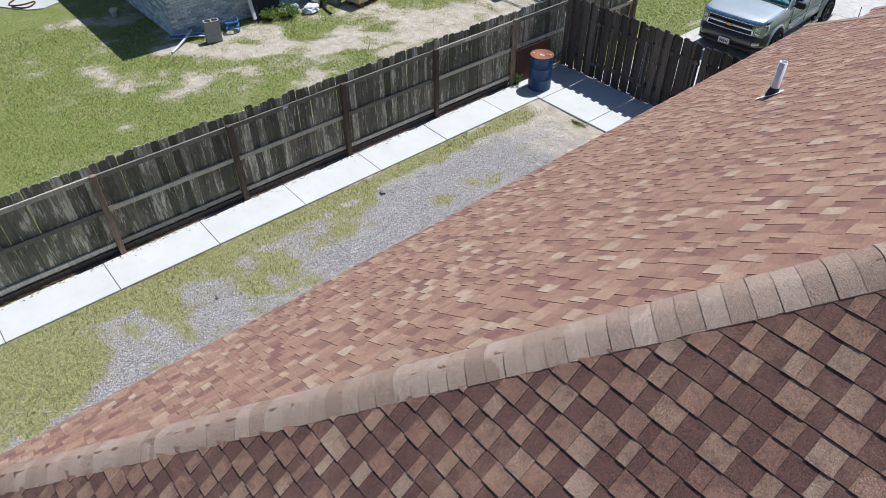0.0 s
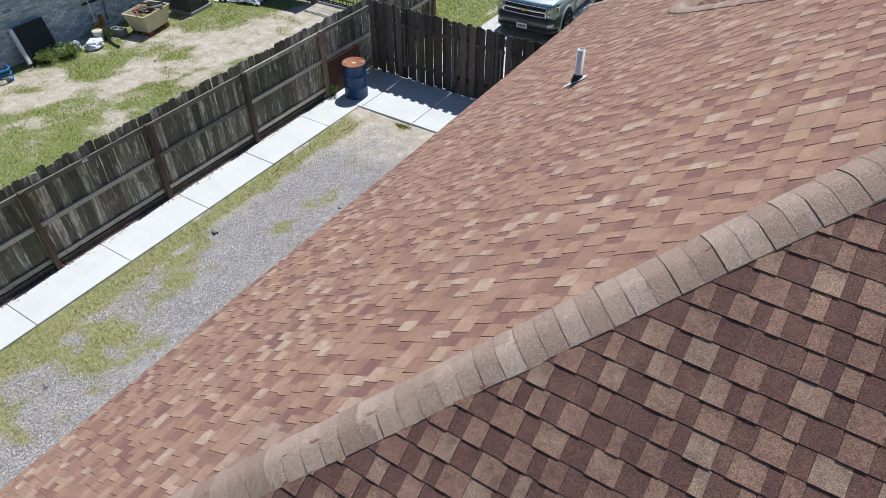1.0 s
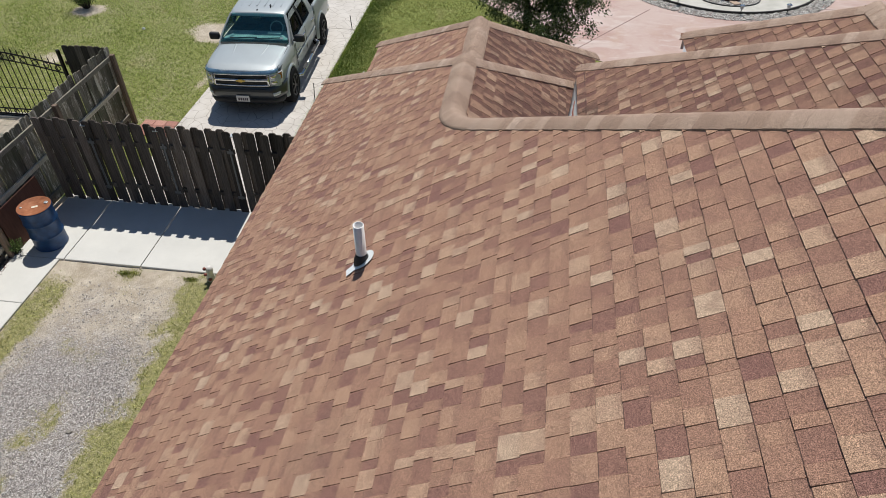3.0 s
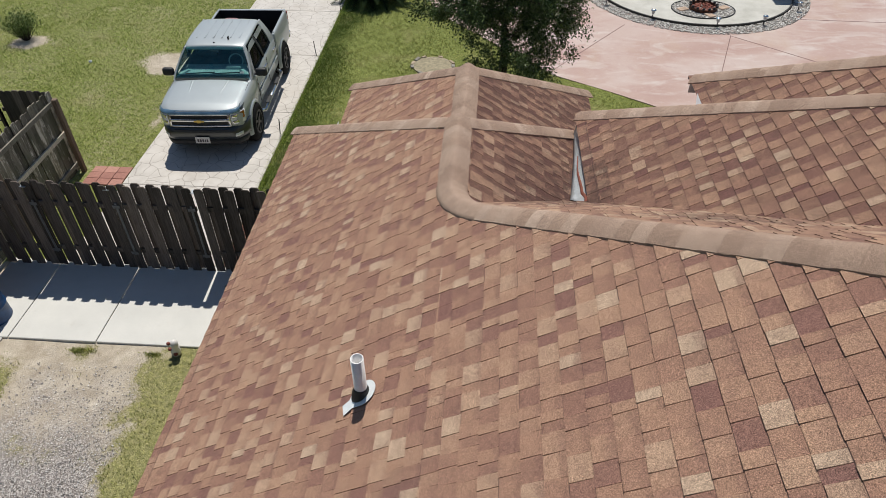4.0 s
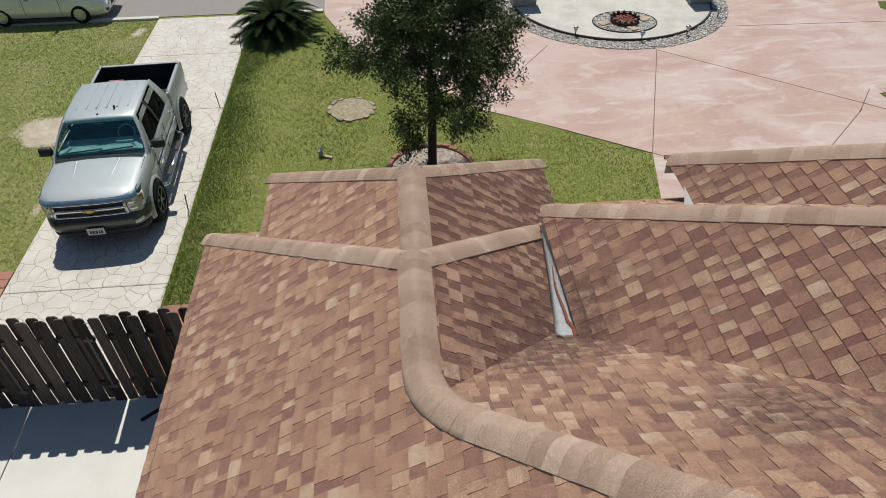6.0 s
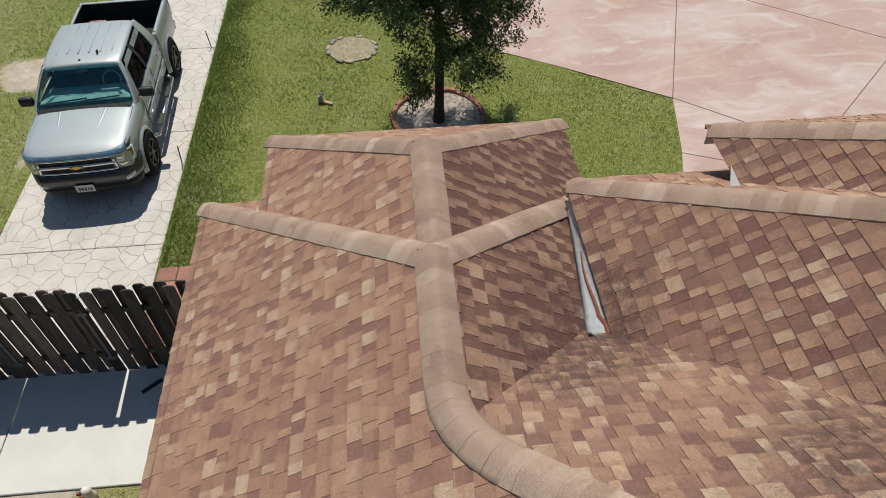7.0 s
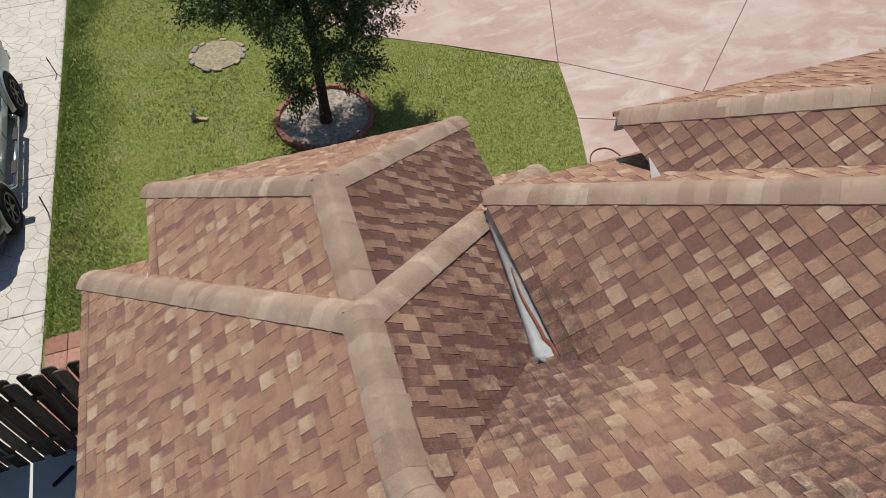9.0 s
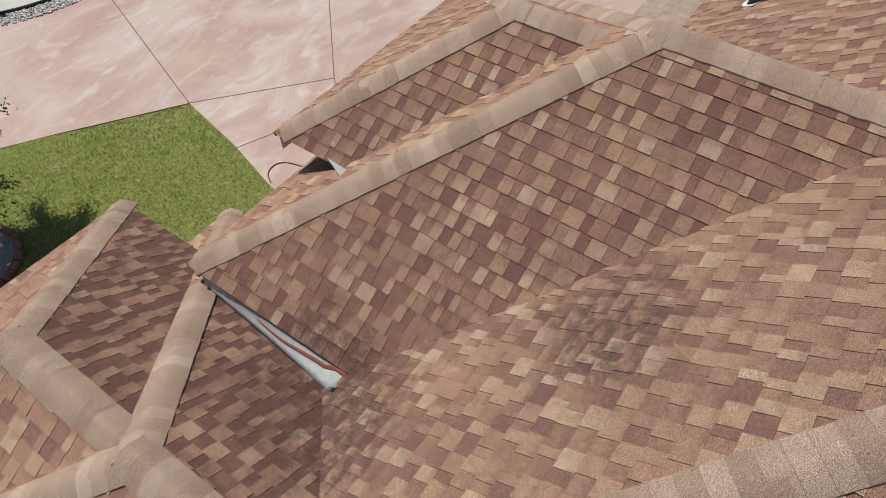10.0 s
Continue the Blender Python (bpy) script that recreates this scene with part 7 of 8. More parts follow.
for s in (-1, 1):
    lo, hi = sorted((s * 0.705, s * 0.965))
    lamp = tpart("headlight", bow(lo, hi, bar_prof(0.835, 1.125, 0.06, 0.02), -0.962, 12), LAMP, truck, "clear headlight", True)
    for z in (0.905, 1.05):
        bm = bow(*sorted((s * 0.735, s * 0.865)), bar_prof(z - 0.045, z + 0.045, 0.02, 0.01), -0.969, 8)
        tpart("reflector", bm, CHROME, lamp, "bright lamp reflector", True)
    tpart("indicator", bow(*sorted((s * 0.895, s * 0.960)), bar_prof(0.94, 1.105, 0.02, 0.008), -0.969, 6), AMBER, lamp, "amber indicator lens", True)
bumper = tpart("front_bumper", bow(-1.0, 1.0, [(0.32, 0.48), (0.02, 0.48), (-0.03, 0.52), (-0.055, 0.60), (-0.055, 0.70), (-0.02, 0.775), (0.02, 0.80), (0.32, 0.82)], -0.985, 40, 0.38), NOSE_SHADE, truck, "grey front bumper", True)
tpart("bumper_step", bow(-0.62, 0.62, bar_prof(0.735, 0.765, 0.05, 0.01), -1.032), BLACKTRIM, bumper)
tpart("valance", bow(-0.93, 0.93, [(0.30, 0.32), (0.03, 0.34), (0.0, 0.40), (0.01, 0.49), (0.30, 0.49)], -0.985, 28, 0.38), BLACKTRIM, truck, "black lower valance", True)
for s in (-1, 1):
    tpart("fog_lamp", bow(*sorted((s * 0.76, s * 0.90)), bar_prof(0.575, 0.655, 0.03, 0.01), -1.050, 8, 0.38), LAMP, bumper, smooth=True)
plate = tpart("number_plate", boxed((-0.165, -1.085, 0.455), (0.165, -1.070, 0.615), 0.004), PLATE, truck, "pale number plate with dark bars")
for i, (x0, x1) in enumerate(((-0.12, -0.08), (-0.065, -0.025), (-0.01, 0.03), (0.05, 0.075), (0.09, 0.125))):
    tpart("bar", boxed((x0, -1.089, 0.49), (x1, -1.085, 0.56)), DARKINK, plate)
tpart("plate_bracket", boxed((-0.10, -1.072, 0.49), (0.10, -1.0, 0.57)), BLACKTRIM, truck)
for x in (-0.30, 0.34):
    tpart("wiper", boxed((-0.34, -0.012, 0), (0.34, 0.012, 0.014), 0, pose(x, 0.60, 1.395, 39, 0, 7)), BLACK, truck)
tpart("antenna", boxed((0.26, 1.40, 1.885), (0.29, 1.47, 1.955), 0.006), BLACK, cab)
tpart("roof_marker", boxed((-0.05, 1.22, 1.86), (-0.01, 1.26, 1.895), 0.006), BLACK, cab)
tpart("sticker", panel_of(((0.66, 0.555, 1.405), (0.75, 0.555, 1.405), (0.74, 0.60, 1.442), (0.66, 0.60, 1.442)), 0.006), plain("pale_sticker", (0.5, 0.6, 0.62), 0.4), truck)
tpart("chassis", boxed((-0.55, -0.6, 0.34), (0.55, 4.8, 0.56), 0.03), BLACK, truck)


def wheel(parent, x, yy, z, r, wide, side, rim_mat, spokes, scale=None):
    sc = scale or Matrix.Identity(4)
    m = pose(x, yy, z, 0, 90, 0)
    prof = [(r * 0.62, -wide / 2 + 0.01), (r * 0.82, -wide / 2), (r * 0.96, -wide / 2 + 0.03), (r, -wide / 4), (r, wide / 4), (r * 0.96, wide / 2 - 0.03), (r * 0.82, wide / 2), (r * 0.62, wide / 2 - 0.01)]
    w = part("wheel", lathe_open(prof + [(r * 0.60, wide / 2 - 0.05), (r * 0.60, -wide / 2 + 0.05), prof[0]], 36, sc @ m), TYRE, parent, "black tyre", True)
    part("brake_disc", lathe([(r * 0.60, -0.015), (r * 0.60, 0.015)], 28, sc @ m), BLACK, w)
    d = side * wide / 2
    part("rim", lathe([(r * 0.62, d * 0.55), (r * 0.63, d * 0.94), (r * 0.56, d * 0.94), (r * 0.52, d * 0.6)] if side > 0 else [(r * 0.52, d * 0.6), (r * 0.56, d * 0.94), (r * 0.63, d * 0.94), (r * 0.62, d * 0.55)], 32, sc @ m), rim_mat, w, smooth=True)
    for i in range(spokes):
        bm = boxed((0.03, -0.028, min(d * 0.62, d * 0.85)), (r * 0.58, 0.028, max(d * 0.62, d * 0.85)), 0.008, sc @ m @ Matrix.Rotation(2 * math.pi * i / spokes, 4, "Z"))
        part("spoke", bm, rim_mat, w)
    part("hub", lathe([(0.07, min(0, d * 0.9)), (0.07, max(0, d * 0.9))], 16, sc @ m), rim_mat, w)
    return w


for s in (-1, 1):
    for yy in (0.0, 3.645):
        wheel(truck, s * 0.90 * SX, yy * SY, 0.395, 0.405, 0.30, s, RIM_DARK, 6)

# sedan at the kerb, its nose towards +x
car = empty("sedan", pose(-12.55, 27.12, 0.008, 0, 0, -90), "pale silver sedan parked on the street", "car")
PALE = car_paint("pale_silver_paint", (0.70, 0.73, 0.73), 0.25, 0.25)
CS = Matrix.Diagonal((0.86, 0.85, 0.9, 1))


def cpart(name, bm, material, parent, label="", smooth=False):
    bmesh.ops.transform(bm, matrix=CS @ Matrix.Rotation(math.pi, 4, "Z"), verts=bm.verts)
    return part(name, bm, material, parent, label, smooth)


def shell(w, zb, zt, crown):
    return [(0, zb), (w * 0.86, zb), (w * 0.97, zb + 0.08), (w, zb + 0.28), (w * 0.985, zt - 0.12), (w * 0.93, zt - 0.02), (w * 0.75, zt + crown * 0.5), (0, zt + crown)]


cpart("body", loft([(-2.28, shell(0.60, 0.36, 0.62, 0.04)), (-2.18, shell(0.78, 0.24, 0.72, 0.05)), (-1.9, shell(0.86, 0.20, 0.80, 0.05)), (-1.2, shell(0.90, 0.18, 0.90, 0.05)), (-0.7, shell(0.905, 0.18, 0.95, 0.04)), (0.9, shell(0.905, 0.18, 0.98, 0.02)), (1.7, shell(0.89, 0.20, 1.0, 0.02)), (2.15, shell(0.80, 0.26, 0.95, 0.02)), (2.28, shell(0.66, 0.36, 0.80, 0.02))]), PALE, car, smooth=True)
cab2 = bmesh.new()
rings = []
for w, y0, y1, z in ((0.86, -0.95, 1.85, 0.93), (0.78, -0.45, 1.5, 1.2), (0.66, -0.05, 1.05, 1.40), (0.55, 0.1, 0.85, 1.45)):
    rings.append([cab2.verts.new(p) for p in ((-w, y1, z), (-w, y0 + 0.1, z), (-w * 0.7, y0, z), (w * 0.7, y0, z), (w, y0 + 0.1, z), (w, y1, z))])
for p, q in zip(rings, rings[1:]):
    for i in range(6):
        cab2.faces.new((p[i], p[(i + 1) % 6], q[(i + 1) % 6], q[i]))
cab2.faces.new(rings[-1])
bmesh.ops.recalc_face_normals(cab2, faces=cab2.faces)
cpart("roof", cab2, PALE, car)
cpart("windscreen", panel_of(((-0.72, -0.93, 0.965), (0.72, -0.93, 0.965), (0.52, -0.06, 1.395), (-0.52, -0.06, 1.395)), 0.012, 4, 0.03), GLASS, car)
for s in (-1, 1):
    for y0, y1, t0, t1 in ((-0.72, 0.40, -0.05, 0.42), (0.47, 1.45, 0.48, 1.0)):
        q = [(s * 0.87, y0, 0.99), (s * 0.87, y1, 0.99), (s * 0.69, t1, 1.37), (s * 0.69, t0, 1.37)]
        cpart("side_window", panel_of(q if s > 0 else [q[1], q[0], q[3], q[2]], 0.012), GLASS, car)
    for yy in (-0.75, 0.44, 1.45):
        cpart("door_seam", boxed((s * 0.903 - 0.006, yy - 0.005, 0.32), (s * 0.903 + 0.006, yy + 0.005, 0.93)), BLACKTRIM, car)
    for yy in (0.25, 1.22):
        cpart("door_handle", boxed((s * 0.905 - 0.015, yy - 0.09, 0.80), (s * 0.905 + 0.02, yy + 0.09, 0.83), 0.008), CHROME, car)
    q = [(s * 0.52, -2.235, 0.64), (s * 0.84, -1.98, 0.68), (s * 0.84, -1.86, 0.79), (s * 0.56, -2.2, 0.75)]
    cpart("headlight", panel_of(q if s > 0 else [q[1], q[0], q[3], q[2]], 0.03), LAMP, car)
    cpart("mirror", boxed((s * 0.98 - 0.09, -0.66, 0.94), (s * 0.98 + 0.09, -0.54, 1.06), 0.03), PALE, car)
    cpart("lower_grille", boxed((s * 0.66 - 0.1, -2.255, 0.34), (s * 0.66 + 0.1, -2.20, 0.42), 0.01), BLACKTRIM, car)
cpart("grille", boxed((-0.36, -2.30, 0.42), (0.36, -2.262, 0.70), 0.02), BLACKTRIM, car)
for s in (-1, 1):
    cpart("sill", boxed((s * 0.86 - 0.05, -1.0, 0.15), (s * 0.86 + 0.05, 1.0, 0.22), 0.01), BLACKTRIM, car)
ALLOY = plain("bright_alloy", (0.50, 0.50, 0.51), 0.3, 0.8)
for s in (-1, 1):
    for yy in (-1.32, 1.28):
        w = wheel(car, s * 0.80 * 0.86, -yy * 0.85, 0.268, 0.275, 0.19, s, ALLOY, 10)
        part("arch", boxed((s * 0.70 * 0.86 - 0.1, -yy * 0.85 - 0.31, 0.12), (s * 0.70 * 0.86 + 0.1, -yy * 0.85 + 0.31, 0.58), 0.12), BLACK, car)

# ---- plants ----
def leaf_mat(name, dark, light, rough=0.55, source="island"):
    m, nt, b = mat(name, rough, 0.0, 0.2 if rough < 0.7 else 0.08)
    r = nt.nodes.new("ShaderNodeNewGeometry").outputs["Random Per Island"]
    paint(nt, b, ramp(nt, r, [(0.0, dark), (0.6, tuple((a + c) / 2 for a, c in zip(dark, light))), (1.0, light)]))
    b.inputs["Subsurface Weight"].default_value = 0.0
    return m


def quick(name, verts, faces, material, parent=None):
    """A mesh out of arrays: verts n x 3, faces m x k."""
    me = bpy.data.meshes.new(name)
    verts = np.asarray(verts, dtype=np.float32) * K
    faces = np.asarray(faces, dtype=np.int32)
    m, k = faces.shape
    me.vertices.add(len(verts))
    me.vertices.foreach_set("co", verts.ravel())
    me.loops.add(m * k)
    me.loops.foreach_set("vertex_index", faces.ravel())
    me.polygons.add(m)
    me.polygons.foreach_set("loop_start", np.arange(0, m * k, k, dtype=np.int32))
    me.polygons.foreach_set("loop_total", np.full(m, k, dtype=np.int32))
    me.update(calc_edges=True)
    me.materials.append(material)
    ob = new(name, me)
    if parent is not None:
        ob.parent = parent
    return ob


nprng = np.random.default_rng(5)


def blades(name, label, xs, ys, tall, wide, material):
    n = len(xs)
    a = nprng.uniform(0, 2 * np.pi, n)
    h = tall * nprng.uniform(0.6, 1.3, n)
    lean = nprng.normal(0, 0.55, (n, 2)) * h[:, None]
    w = wide * nprng.uniform(0.7, 1.3, n)
    base = np.stack([xs, ys, np.full(n, -0.012)], 1)
    side = np.stack([np.cos(a) * w, np.sin(a) * w, np.zeros(n)], 1)
    tip = base + np.stack([lean[:, 0], lean[:, 1], h + 0.012], 1)
    v = np.stack([base - side, base + side, tip], 1).reshape(-1, 3)
    f = np.arange(3 * n).reshape(-1, 3)
    ob = quick(name, v, f, material)
    return tagged(ob, label, "grass", kind="stuff")


def scatter(x0, x1, y0, y1, count, keep):
    xs, ys = nprng.uniform(x0, x1, count), nprng.uniform(y0, y1, count)
    ok = np.array([keep(x, y) for x, y in zip(xs, ys)])
    return xs[ok], ys[ok]


def inside(poly, x, y):
    hit = False
    for i in range(len(poly)):
        (ax, ay), (bx, by) = poly[i - 1], poly[i]
        if (ay > y) != (by > y) and x < (bx - ax) * (y - ay) / (by - ay) + ax:
            hit = not hit
    return hit


def grass_mat(name, stops, deep=0.6, straw=0.58):
    m, nt, b = mat(name, 0.7, 0.0, 0.2)
    r = nt.nodes.new("ShaderNodeNewGeometry").outputs["Random Per Island"]
    c = ramp(nt, r, stops)
    dry = noise_tex(nt, 1.0, 6.0, 0.65)
    c = mix(nt, grey(nt, dry, 0.50, 0.70, 0.0, straw), c, (0.54, 0.47, 0.23))
    tuft = noise_tex(nt, 13.0, 4.0, 0.7)
    c = mix(nt, 0.8, c, ramp(nt, tuft, [(0.34, (0.48, 0.52, 0.45)), (0.5, (1.0, 1.0, 1.0)), (0.66, (1.5, 1.45, 1.4))]), "MULTIPLY")
    lush = noise_tex(nt, 0.35, 3.0)
    c = mix(nt, grey(nt, lush, 0.35, 0.55, deep, 0.0), c, (0.12, 0.19, 0.04))
    paint(nt, b, c)
    return m


GRASS = grass_mat("grass_blades", [(0.0, (0.20, 0.28, 0.05)), (0.5, (0.385, 0.51, 0.11)), (0.85, (0.60, 0.64, 0.21)), (1.0, (0.72, 0.64, 0.34))], 0.3, 0.42)
LUSH = grass_mat("lush_grass_blades", [(0.0, (0.145, 0.175, 0.036)), (0.5, (0.325, 0.37, 0.092)), (0.85, (0.54, 0.53, 0.20)), (1.0, (0.68, 0.58, 0.33))], 0.35)
WILD = grass_mat("rough_grass_blades", [(0.0, (0.22, 0.25, 0.065)), (0.5, (0.43, 0.45, 0.145)), (0.85, (0.62, 0.57, 0.27)), (1.0, (0.72, 0.63, 0.38))], 0.15, 0.65)
FRONT = [(-6.46, 13.6), (-6.46, 26.4), (-4.42, 26.4), (-4.35, 26.15), (-3.5, 23.9), (-0.38, 20.25), (1.0, 19.42), (3.0, 18.1), (2.66, 16.5), (2.28, 15.2), (2.2, 13.6)]


def clumped(x, y):
    """Grass stands in tufts a hand wide."""
    return noise.noise(Vector((x * 7.0, y * 7.0, 3.0))) * 0.9 + noise.noise(Vector((x * 19.0, y * 19.0, 9.0))) * 0.5 > rng.uniform(-0.55, 0.45)


def on_front(x, y):
    return inside(FRONT, x, y) and math.hypot(x + 3.45, y - 20.6) > 0.5 and math.hypot(x - TCX, y - TCY) > 0.86 and rng.random() > soil_at(x, y) * 0.8 and clumped(x, y)


def on_left(x, y):
    return (x < -9.25) and not (-10.1 < x < -9.2 and 14.9 < y < 15.65) and rng.random() > soil_at(x, y) * 1.05 and clumped(x, y)


def on_neighbour(x, y):
    return not (x < BX and y > BY) and rng.random() > soil_at(x, y) * 1.15 and clumped(x, y)


def on_side(x, y):
    return rng.random() > soil_at(x, y) * 1.1 and clumped(x, y)


xs, ys = scatter(-6.46, 3.0, 13.6, 26.4, 300000, on_front)
blades("front_grass", "mown green front lawn with dry spots", xs, ys, 0.027, 0.0048, LUSH)
xs, ys = scatter(-17.5, -9.25, 15.65, 26.4, 220000, on_left)
blades("side_grass", "mown lawn beside the driveway with bare spots", xs, ys, 0.028, 0.0055, GRASS)
xs, ys = scatter(-21.5, -10.45, 0.5, 15.0, 230000, on_neighbour)
blades("neighbour_grass", "thin neighbour lawn with sandy gaps", xs, ys, 0.034, 0.0065, WILD)
xs, ys = scatter(-9.36, -4.6, -2.0, 10.9, 110000, on_side)
blades("yard_grass", "sparse rough grass along the gravel yard", xs, ys, 0.036, 0.005, WILD)
DEEP = grass_mat("deep_green_blades", [(0.0, (0.075, 0.135, 0.032)), (0.6, (0.165, 0.25, 0.065)), (1.0, (0.28, 0.36, 0.11))], 0.2, 0.15)
xs, ys = scatter(-6.46, -4.9, 13.7, 26.3, 90000, lambda x, y: rng.random() > smooth(-6.3, -5.0 - 0.05 * (y - 13.7), x + 0.3 * fbm(x, y, 0.8, 6.0)))
blades("dark_grass", "dense dark green turf strip beside the driveway", xs, ys, 0.034, 0.005, DEEP)
xs, ys = scatter(-6.52, -6.38, 14.4, 26.3, 5000, lambda x, y: True)
blades("edge_grass", "taller grass along the driveway's edge", xs, ys, 0.06, 0.006, GRASS)

xs, ys = scatter(9.2, 14.5, 18.6, 25.3, 60000, lambda x, y: inside(ISLAND, x, y))
blades("side_lawn_grass", "mown green grass beyond the forecourt", xs, ys, 0.045, 0.006, LUSH)
BARK = plain("dark_bark", (0.045, 0.035, 0.028), 0.95, vary=0.45, scale=22.0, relief=0.8)


def limb(bm, a, b, ra, rb, segs=8, bend=0.0):
    a, b = Vector(a), Vector(b)
    mid = (a + b) / 2 + Vector((rng.uniform(-bend, bend), rng.uniform(-bend, bend), rng.uniform(-bend, bend) * 0.5))
    tube(bm, a, mid, ra, (ra + rb) / 2, segs, False)
    tube(bm, mid, b, (ra + rb) / 2, rb, segs, False)


def leaves(name, centres, per, size, spread, material, parent, droop=0.25, aspect=0.36):
    """Small folded leaves round each centre (x, y, z, outward direction)."""
    c = np.array([p[:3] for p in centres])
    o = np.array([p[3:] for p in centres])
    n = len(c) * per
    c, o = np.repeat(c, per, 0), np.repeat(o, per, 0)
    off = nprng.normal(0, spread, (n, 3)) + o * np.abs(nprng.normal(0, spread * 1.3, (n, 1)))
    p = c + off
    d = nprng.normal(0, 1, (n, 3)) + o * 0.9
    d[:, 2] -= droop * 2
    d /= np.linalg.norm(d, axis=1)[:, None]
    s = np.cross(d, nprng.normal(0, 1, (n, 3)))
    s /= np.linalg.norm(s, axis=1)[:, None]
    u = np.cross(s, d)
    l = size * nprng.uniform(0.65, 1.35, (n, 1))
    w = l * aspect
    a0, a1 = p, p + d * l
    m0, m1 = p + d * l * 0.5 + s * w * 0.5 + u * w * 0.15, p + d * l * 0.5 - s * w * 0.5 + u * w * 0.15
    v = np.stack([a0, m0, a1, m1], 1).reshape(-1, 3)
    k = np.arange(n) * 4
    f = np.concatenate([np.stack([k, k + 1, k + 2], 1), np.stack([k, k + 2, k + 3], 1)])
    return quick(name, v, f, material, parent)


# the yard tree
tree = empty("yard_tree", label="young live oak with dense small dark green leaves", category="tree")
bm = bmesh.new()
limb(bm, (TCX, TCY - 0.1, -0.05), (TCX + 0.02, TCY - 0.08, 0.35), 0.125, 0.095, 14)
limb(bm, (TCX + 0.02, TCY - 0.08, 0.35), (TCX + 0.05, TCY, 1.5), 0.095, 0.08, 12)
limb(bm, (TCX + 0.05, TCY, 1.5), (TCX + 0.12, TCY + 0.05, 3.0), 0.08, 0.05, 10, 0.08)
limb(bm, (TCX + 0.12, TCY + 0.05, 3.0), (TCX + 0.15, TCY + 0.1, 4.6), 0.05, 0.015, 8, 0.1)
part("trunk", bm, BARK, tree, "dark furrowed trunk", True)
TC = Vector((-1.48, 17.95, 3.05))
centres = []
for i in range(30):
    z0 = rng.uniform(1.32, 3.8)
    a = i * 2.39996 + rng.uniform(-0.3, 0.3)
    reach = (2.0 if 1.7 < z0 < 3.0 else 1.55 if z0 < 1.7 else 1.4) * rng.uniform(0.65, 0.98) * 0.90
    start = Vector((TCX + 0.06, TCY + 0.02, z0))
    end = Vector((TCX + 0.18 + reach * math.cos(a), TCY + reach * math.sin(a), z0 + rng.uniform(0.0, 0.75) - (0.12 if z0 < 1.5 else 0)))
    bm = bmesh.new()
    limb(bm, start, end, 0.022, 0.006, 6, 0.12)
    for j in range(9):
        t = 0.28 + 0.75 * j / 8
        p = start.lerp(end, t)
        tw = Vector((rng.uniform(-1, 1), rng.uniform(-1, 1), rng.uniform(-0.7, 0.8))).normalized() * rng.uniform(0.22, 0.5) * (1.1 - 0.4 * t)
        tw += (end - start).normalized() * 0.12
        q = p + tw
        tube(bm, p, q, 0.008, 0.003, 4, False)
        for s in (0.45, 0.75, 1.0):
            c = p.lerp(q, s)
            o = (tw.normalized() * 0.8 + (c - TC).normalized() * 0.5)
            centres.append((*c, *o))
    part("limb", bm, BARK, tree)
for j in range(360):
    a = rng.uniform(0, 6.28)
    z = rng.uniform(1.5, 5.0)
    r = math.sqrt(rng.random()) * (1.75 if 1.8 < z < 3.4 else 1.35 if z < 3.9 else 0.9) * (0.8 + 0.3 * noise.noise(Vector((2 * math.cos(a), 2 * math.sin(a), z * 1.3))))
    centres.append((TC.x + r * math.cos(a), TC.y + r * math.sin(a), z, math.cos(a) * 0.4, math.sin(a) * 0.4, 0.1))
LEAF = leaf_mat("oak_leaf", (0.018, 0.040, 0.012), (0.125, 0.180, 0.06), 0.40)
leaves("crown", centres, 76, 0.060, 0.080, LEAF, tree, aspect=0.42)

# sago palm
palm = empty("sago_palm", pose(-5.62, 25.12, 0.0), "dark green sago palm with arching feathered fronds", "palm")
part("trunk", lathe([(0.26, -0.03), (0.30, 0.1), (0.24, 0.3), (0.1, 0.42)], 16), plain("shaggy_bark", (0.07, 0.05, 0.035), 0.95, vary=0.5, scale=18.0, relief=0.9), palm)
FROND = leaf_mat("sago_leaflet", (0.005, 0.013, 0.004), (0.022, 0.038, 0.011), 0.9)
for i in range(54):
    a = i * 2.39996
    up = 0.15 + 1.0 * (i / 54)
    length = rng.uniform(1.3, 1.6)
    vs, fs = [], []
    pts = []
    for j in range(15):
        t = j / 14
        rad = length * (t if up < 0.6 else t * (1 - 0.25 * (up - 0.6)))
        z = 0.34 + length * (math.sin(up) * t * 1.05 - 0.62 * t * t)
        rad *= math.cos(up * 0.75)
        pts.append(Vector((rad * math.cos(a), rad * math.sin(a), max(0.03, z))))
    sidev = Vector((-math.sin(a), math.cos(a), 0))
    for j in range(14):
        p, q = pts[j], pts[j + 1]
        k = len(vs)
        vs += [p - sidev * 0.008, p + sidev * 0.008, q]
        fs.append((k, k + 1, k + 2))
        if j < 1:
            continue
        for s in (-1, 1):
            for h in (0.0, 0.33, 0.66):
                o = p.lerp(q, h)
                ll = 0.20 * math.sin(math.pi * min(1, 0.18 + 0.8 * (j + h) / 14)) + 0.03
                tip = o + sidev * s * ll + (q - p).normalized() * ll * 0.75 + Vector((0, 0, 0.03))
                wv = (q - p).normalized() * 0.020
                k = len(vs)
                vs += [o - wv, o + wv, tip]
                fs.append((k, k + 1, k + 2))
    quick("frond", [tuple(v) for v in vs], fs, FROND, palm)

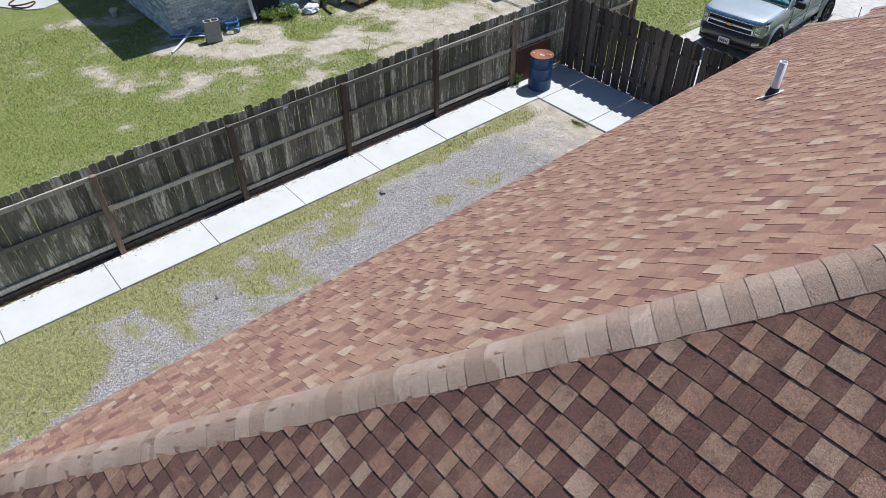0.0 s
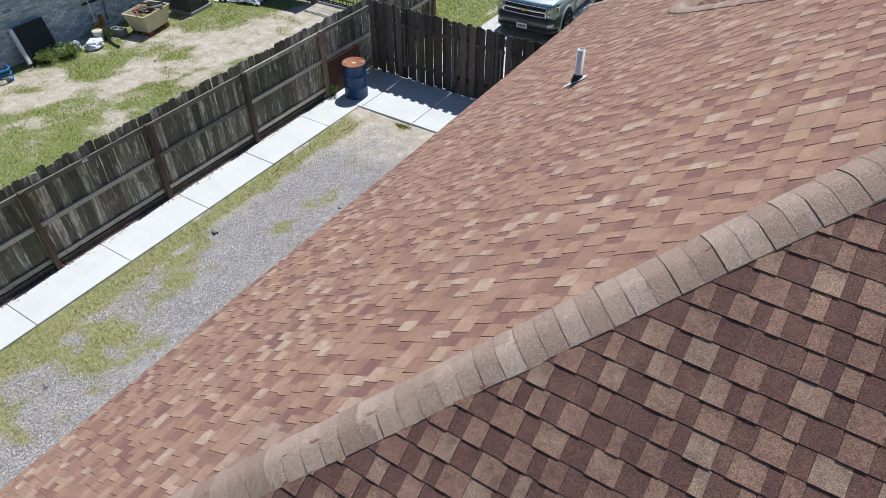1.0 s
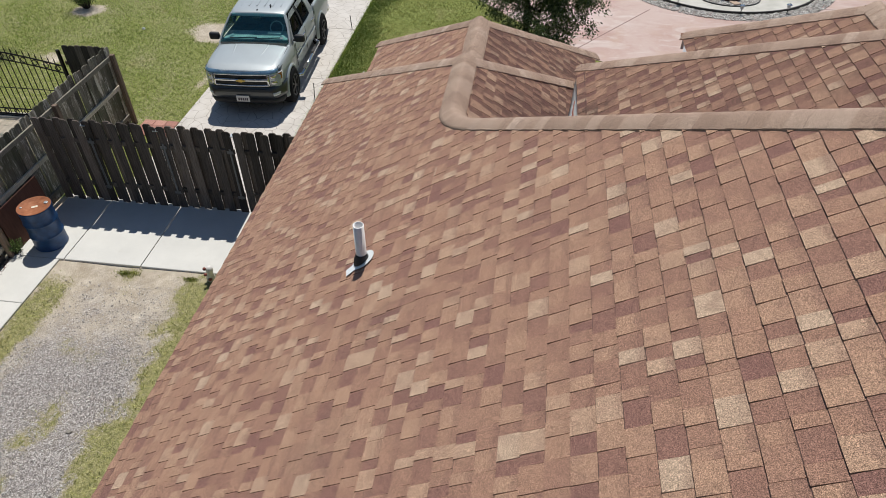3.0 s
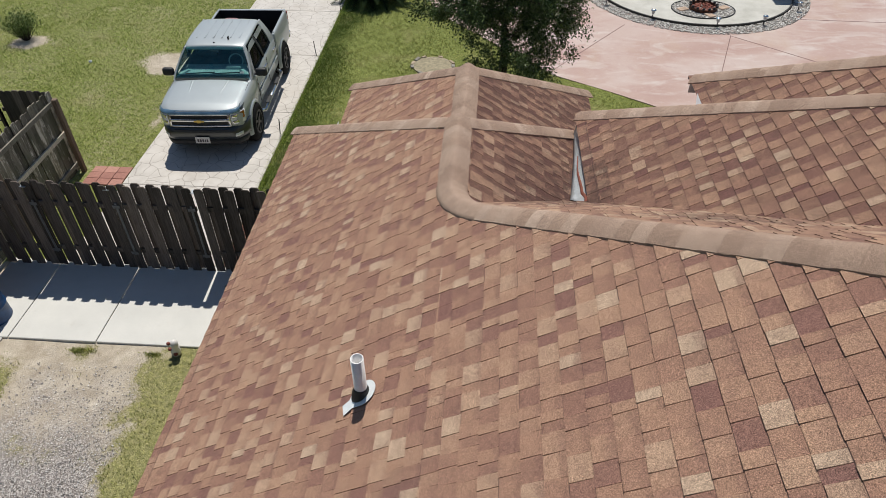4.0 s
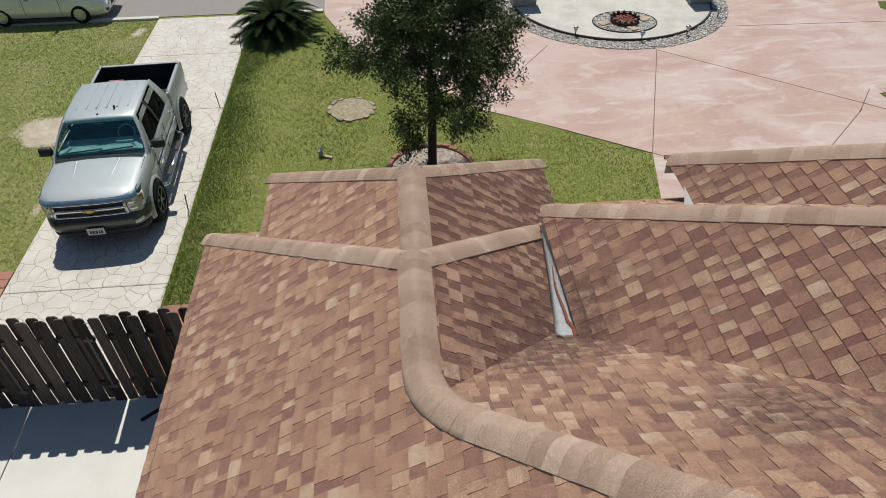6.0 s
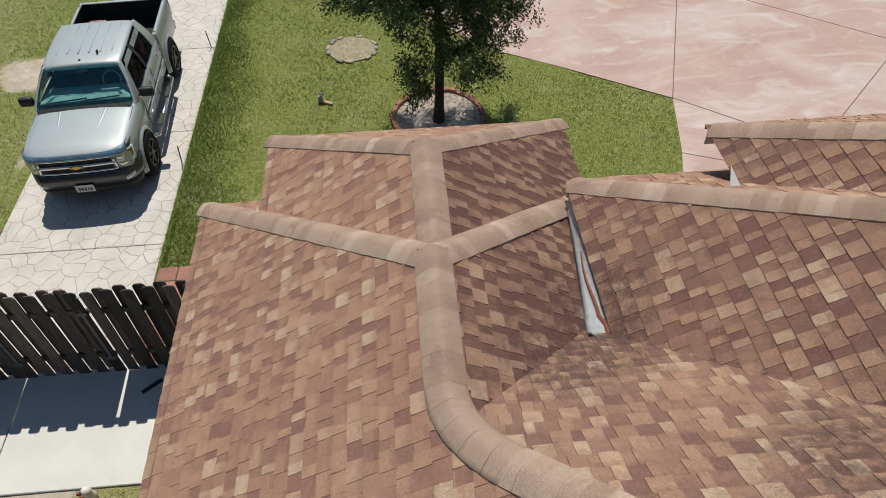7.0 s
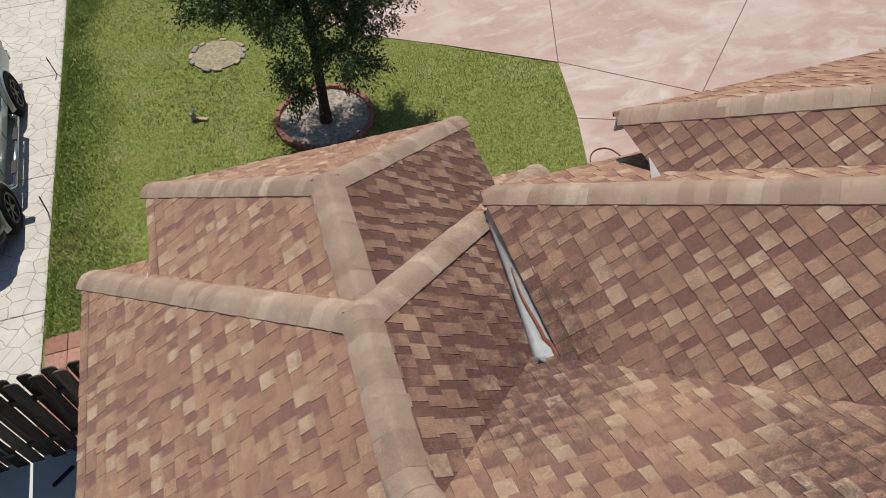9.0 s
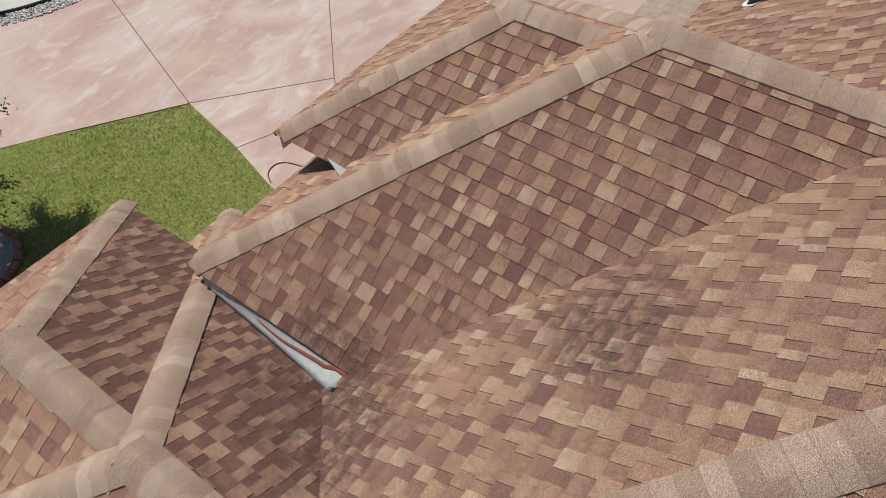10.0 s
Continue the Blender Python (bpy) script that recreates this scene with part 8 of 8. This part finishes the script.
# shrub on the far lawn, small tree by the gate and weeds
SHRUB = leaf_mat("shrub_leaf", (0.07, 0.12, 0.03), (0.20, 0.26, 0.09), 0.5)


def shrub(name, label, x, y, r, h, stems, per, size, category="shrub", material=None):
    thing = empty(name, pose(x, y, 0.0), label, category)
    bm = bmesh.new()
    cs = []
    for i in range(stems):
        a = i * 2.39996
        rr = r * math.sqrt((i + 0.5) / stems) * rng.uniform(0.8, 1.15)
        tip = Vector((rr * math.cos(a), rr * math.sin(a), h * rng.uniform(0.65, 1.05) * (1.1 - 0.45 * rr / r)))
        tube(bm, (0.05 * math.cos(a), 0.05 * math.sin(a), -0.02), tip, 0.010, 0.003, 5, False)
        for t in (0.35, 0.55, 0.75, 0.95, 1.05):
            p = tip * t
            cs.append((*p, math.cos(a) * 0.5, math.sin(a) * 0.5, 0.9))
    part("stems", bm, BARK, thing)
    leaves("foliage", cs, per, size, 0.045 * r / 0.4, material or SHRUB, thing, -0.2, 0.3)
    return thing


WEED = leaf_mat("weed_leaf", (0.13, 0.20, 0.045), (0.36, 0.43, 0.13), 0.6)
shrub("shrub", "small round green shrub in bare soil on the lawn", -14.85, 21.5, 0.42, 0.72, 34, 16, 0.06)
shrub("weed", "green weeds at the foot of the fence", -10.22, 10.98, 0.16, 0.26, 14, 12, 0.05, "weed")
shrub("weed", "leafy weeds growing along the brick wall", -17.6, 8.4, 0.26, 0.26, 26, 9, 0.06, "weed", WEED)
shrub("weed", "leafy weeds among rubbish by the wall", -17.45, 8.95, 0.30, 0.26, 24, 12, 0.065, "weed", WEED)
shrub("weed", "small weeds beside the white bucket", -17.5, 10.15, 0.18, 0.25, 14, 14, 0.05, "weed")
for cx, cy, r in ((-8.05, 10.80, 0.10), (-6.9, 10.78, 0.08)):
    xs, ys = nprng.normal(cx, r, 260), cy - np.abs(nprng.normal(0, r * 0.6, 260))
    blades("grass_tuft", "small green grass tuft at the concrete's edge", xs, ys, 0.045, 0.005, LUSH)
small = empty("small_tree", pose(-16.0, 18.85, 0.0), "slender bare-stemmed tree beyond the iron gate", "tree")
bm = bmesh.new()
limb(bm, (0, 0, -0.05), (0.02, 0, 0.35), 0.10, 0.085, 10)
limb(bm, (0.02, 0, 0.35), (-0.30, 0.05, 1.6), 0.06, 0.035, 8, 0.05)
limb(bm, (0.02, 0, 0.35), (0.32, 0.1, 1.7), 0.06, 0.035, 8, 0.05)
part("trunk", bm, BARK, small, smooth=True)
cs = [(rng.uniform(-0.9, 0.9), rng.uniform(-0.7, 0.8), rng.uniform(1.5, 3.0), rng.uniform(-0.5, 0.5), rng.uniform(-0.5, 0.5), 0.3) for _ in range(90)]
leaves("crown", cs, 30, 0.07, 0.1, SHRUB, small)
shrub("shrub", "low green shoots at the small tree's foot", -16.1, 18.7, 0.2, 0.3, 16, 14, 0.05)
crumpled("paper_scrap", "small white paper scrap on the lawn", "litter", -12.44, 20.27, 0.05, 0.04, 0.03, BAG, 3.0)
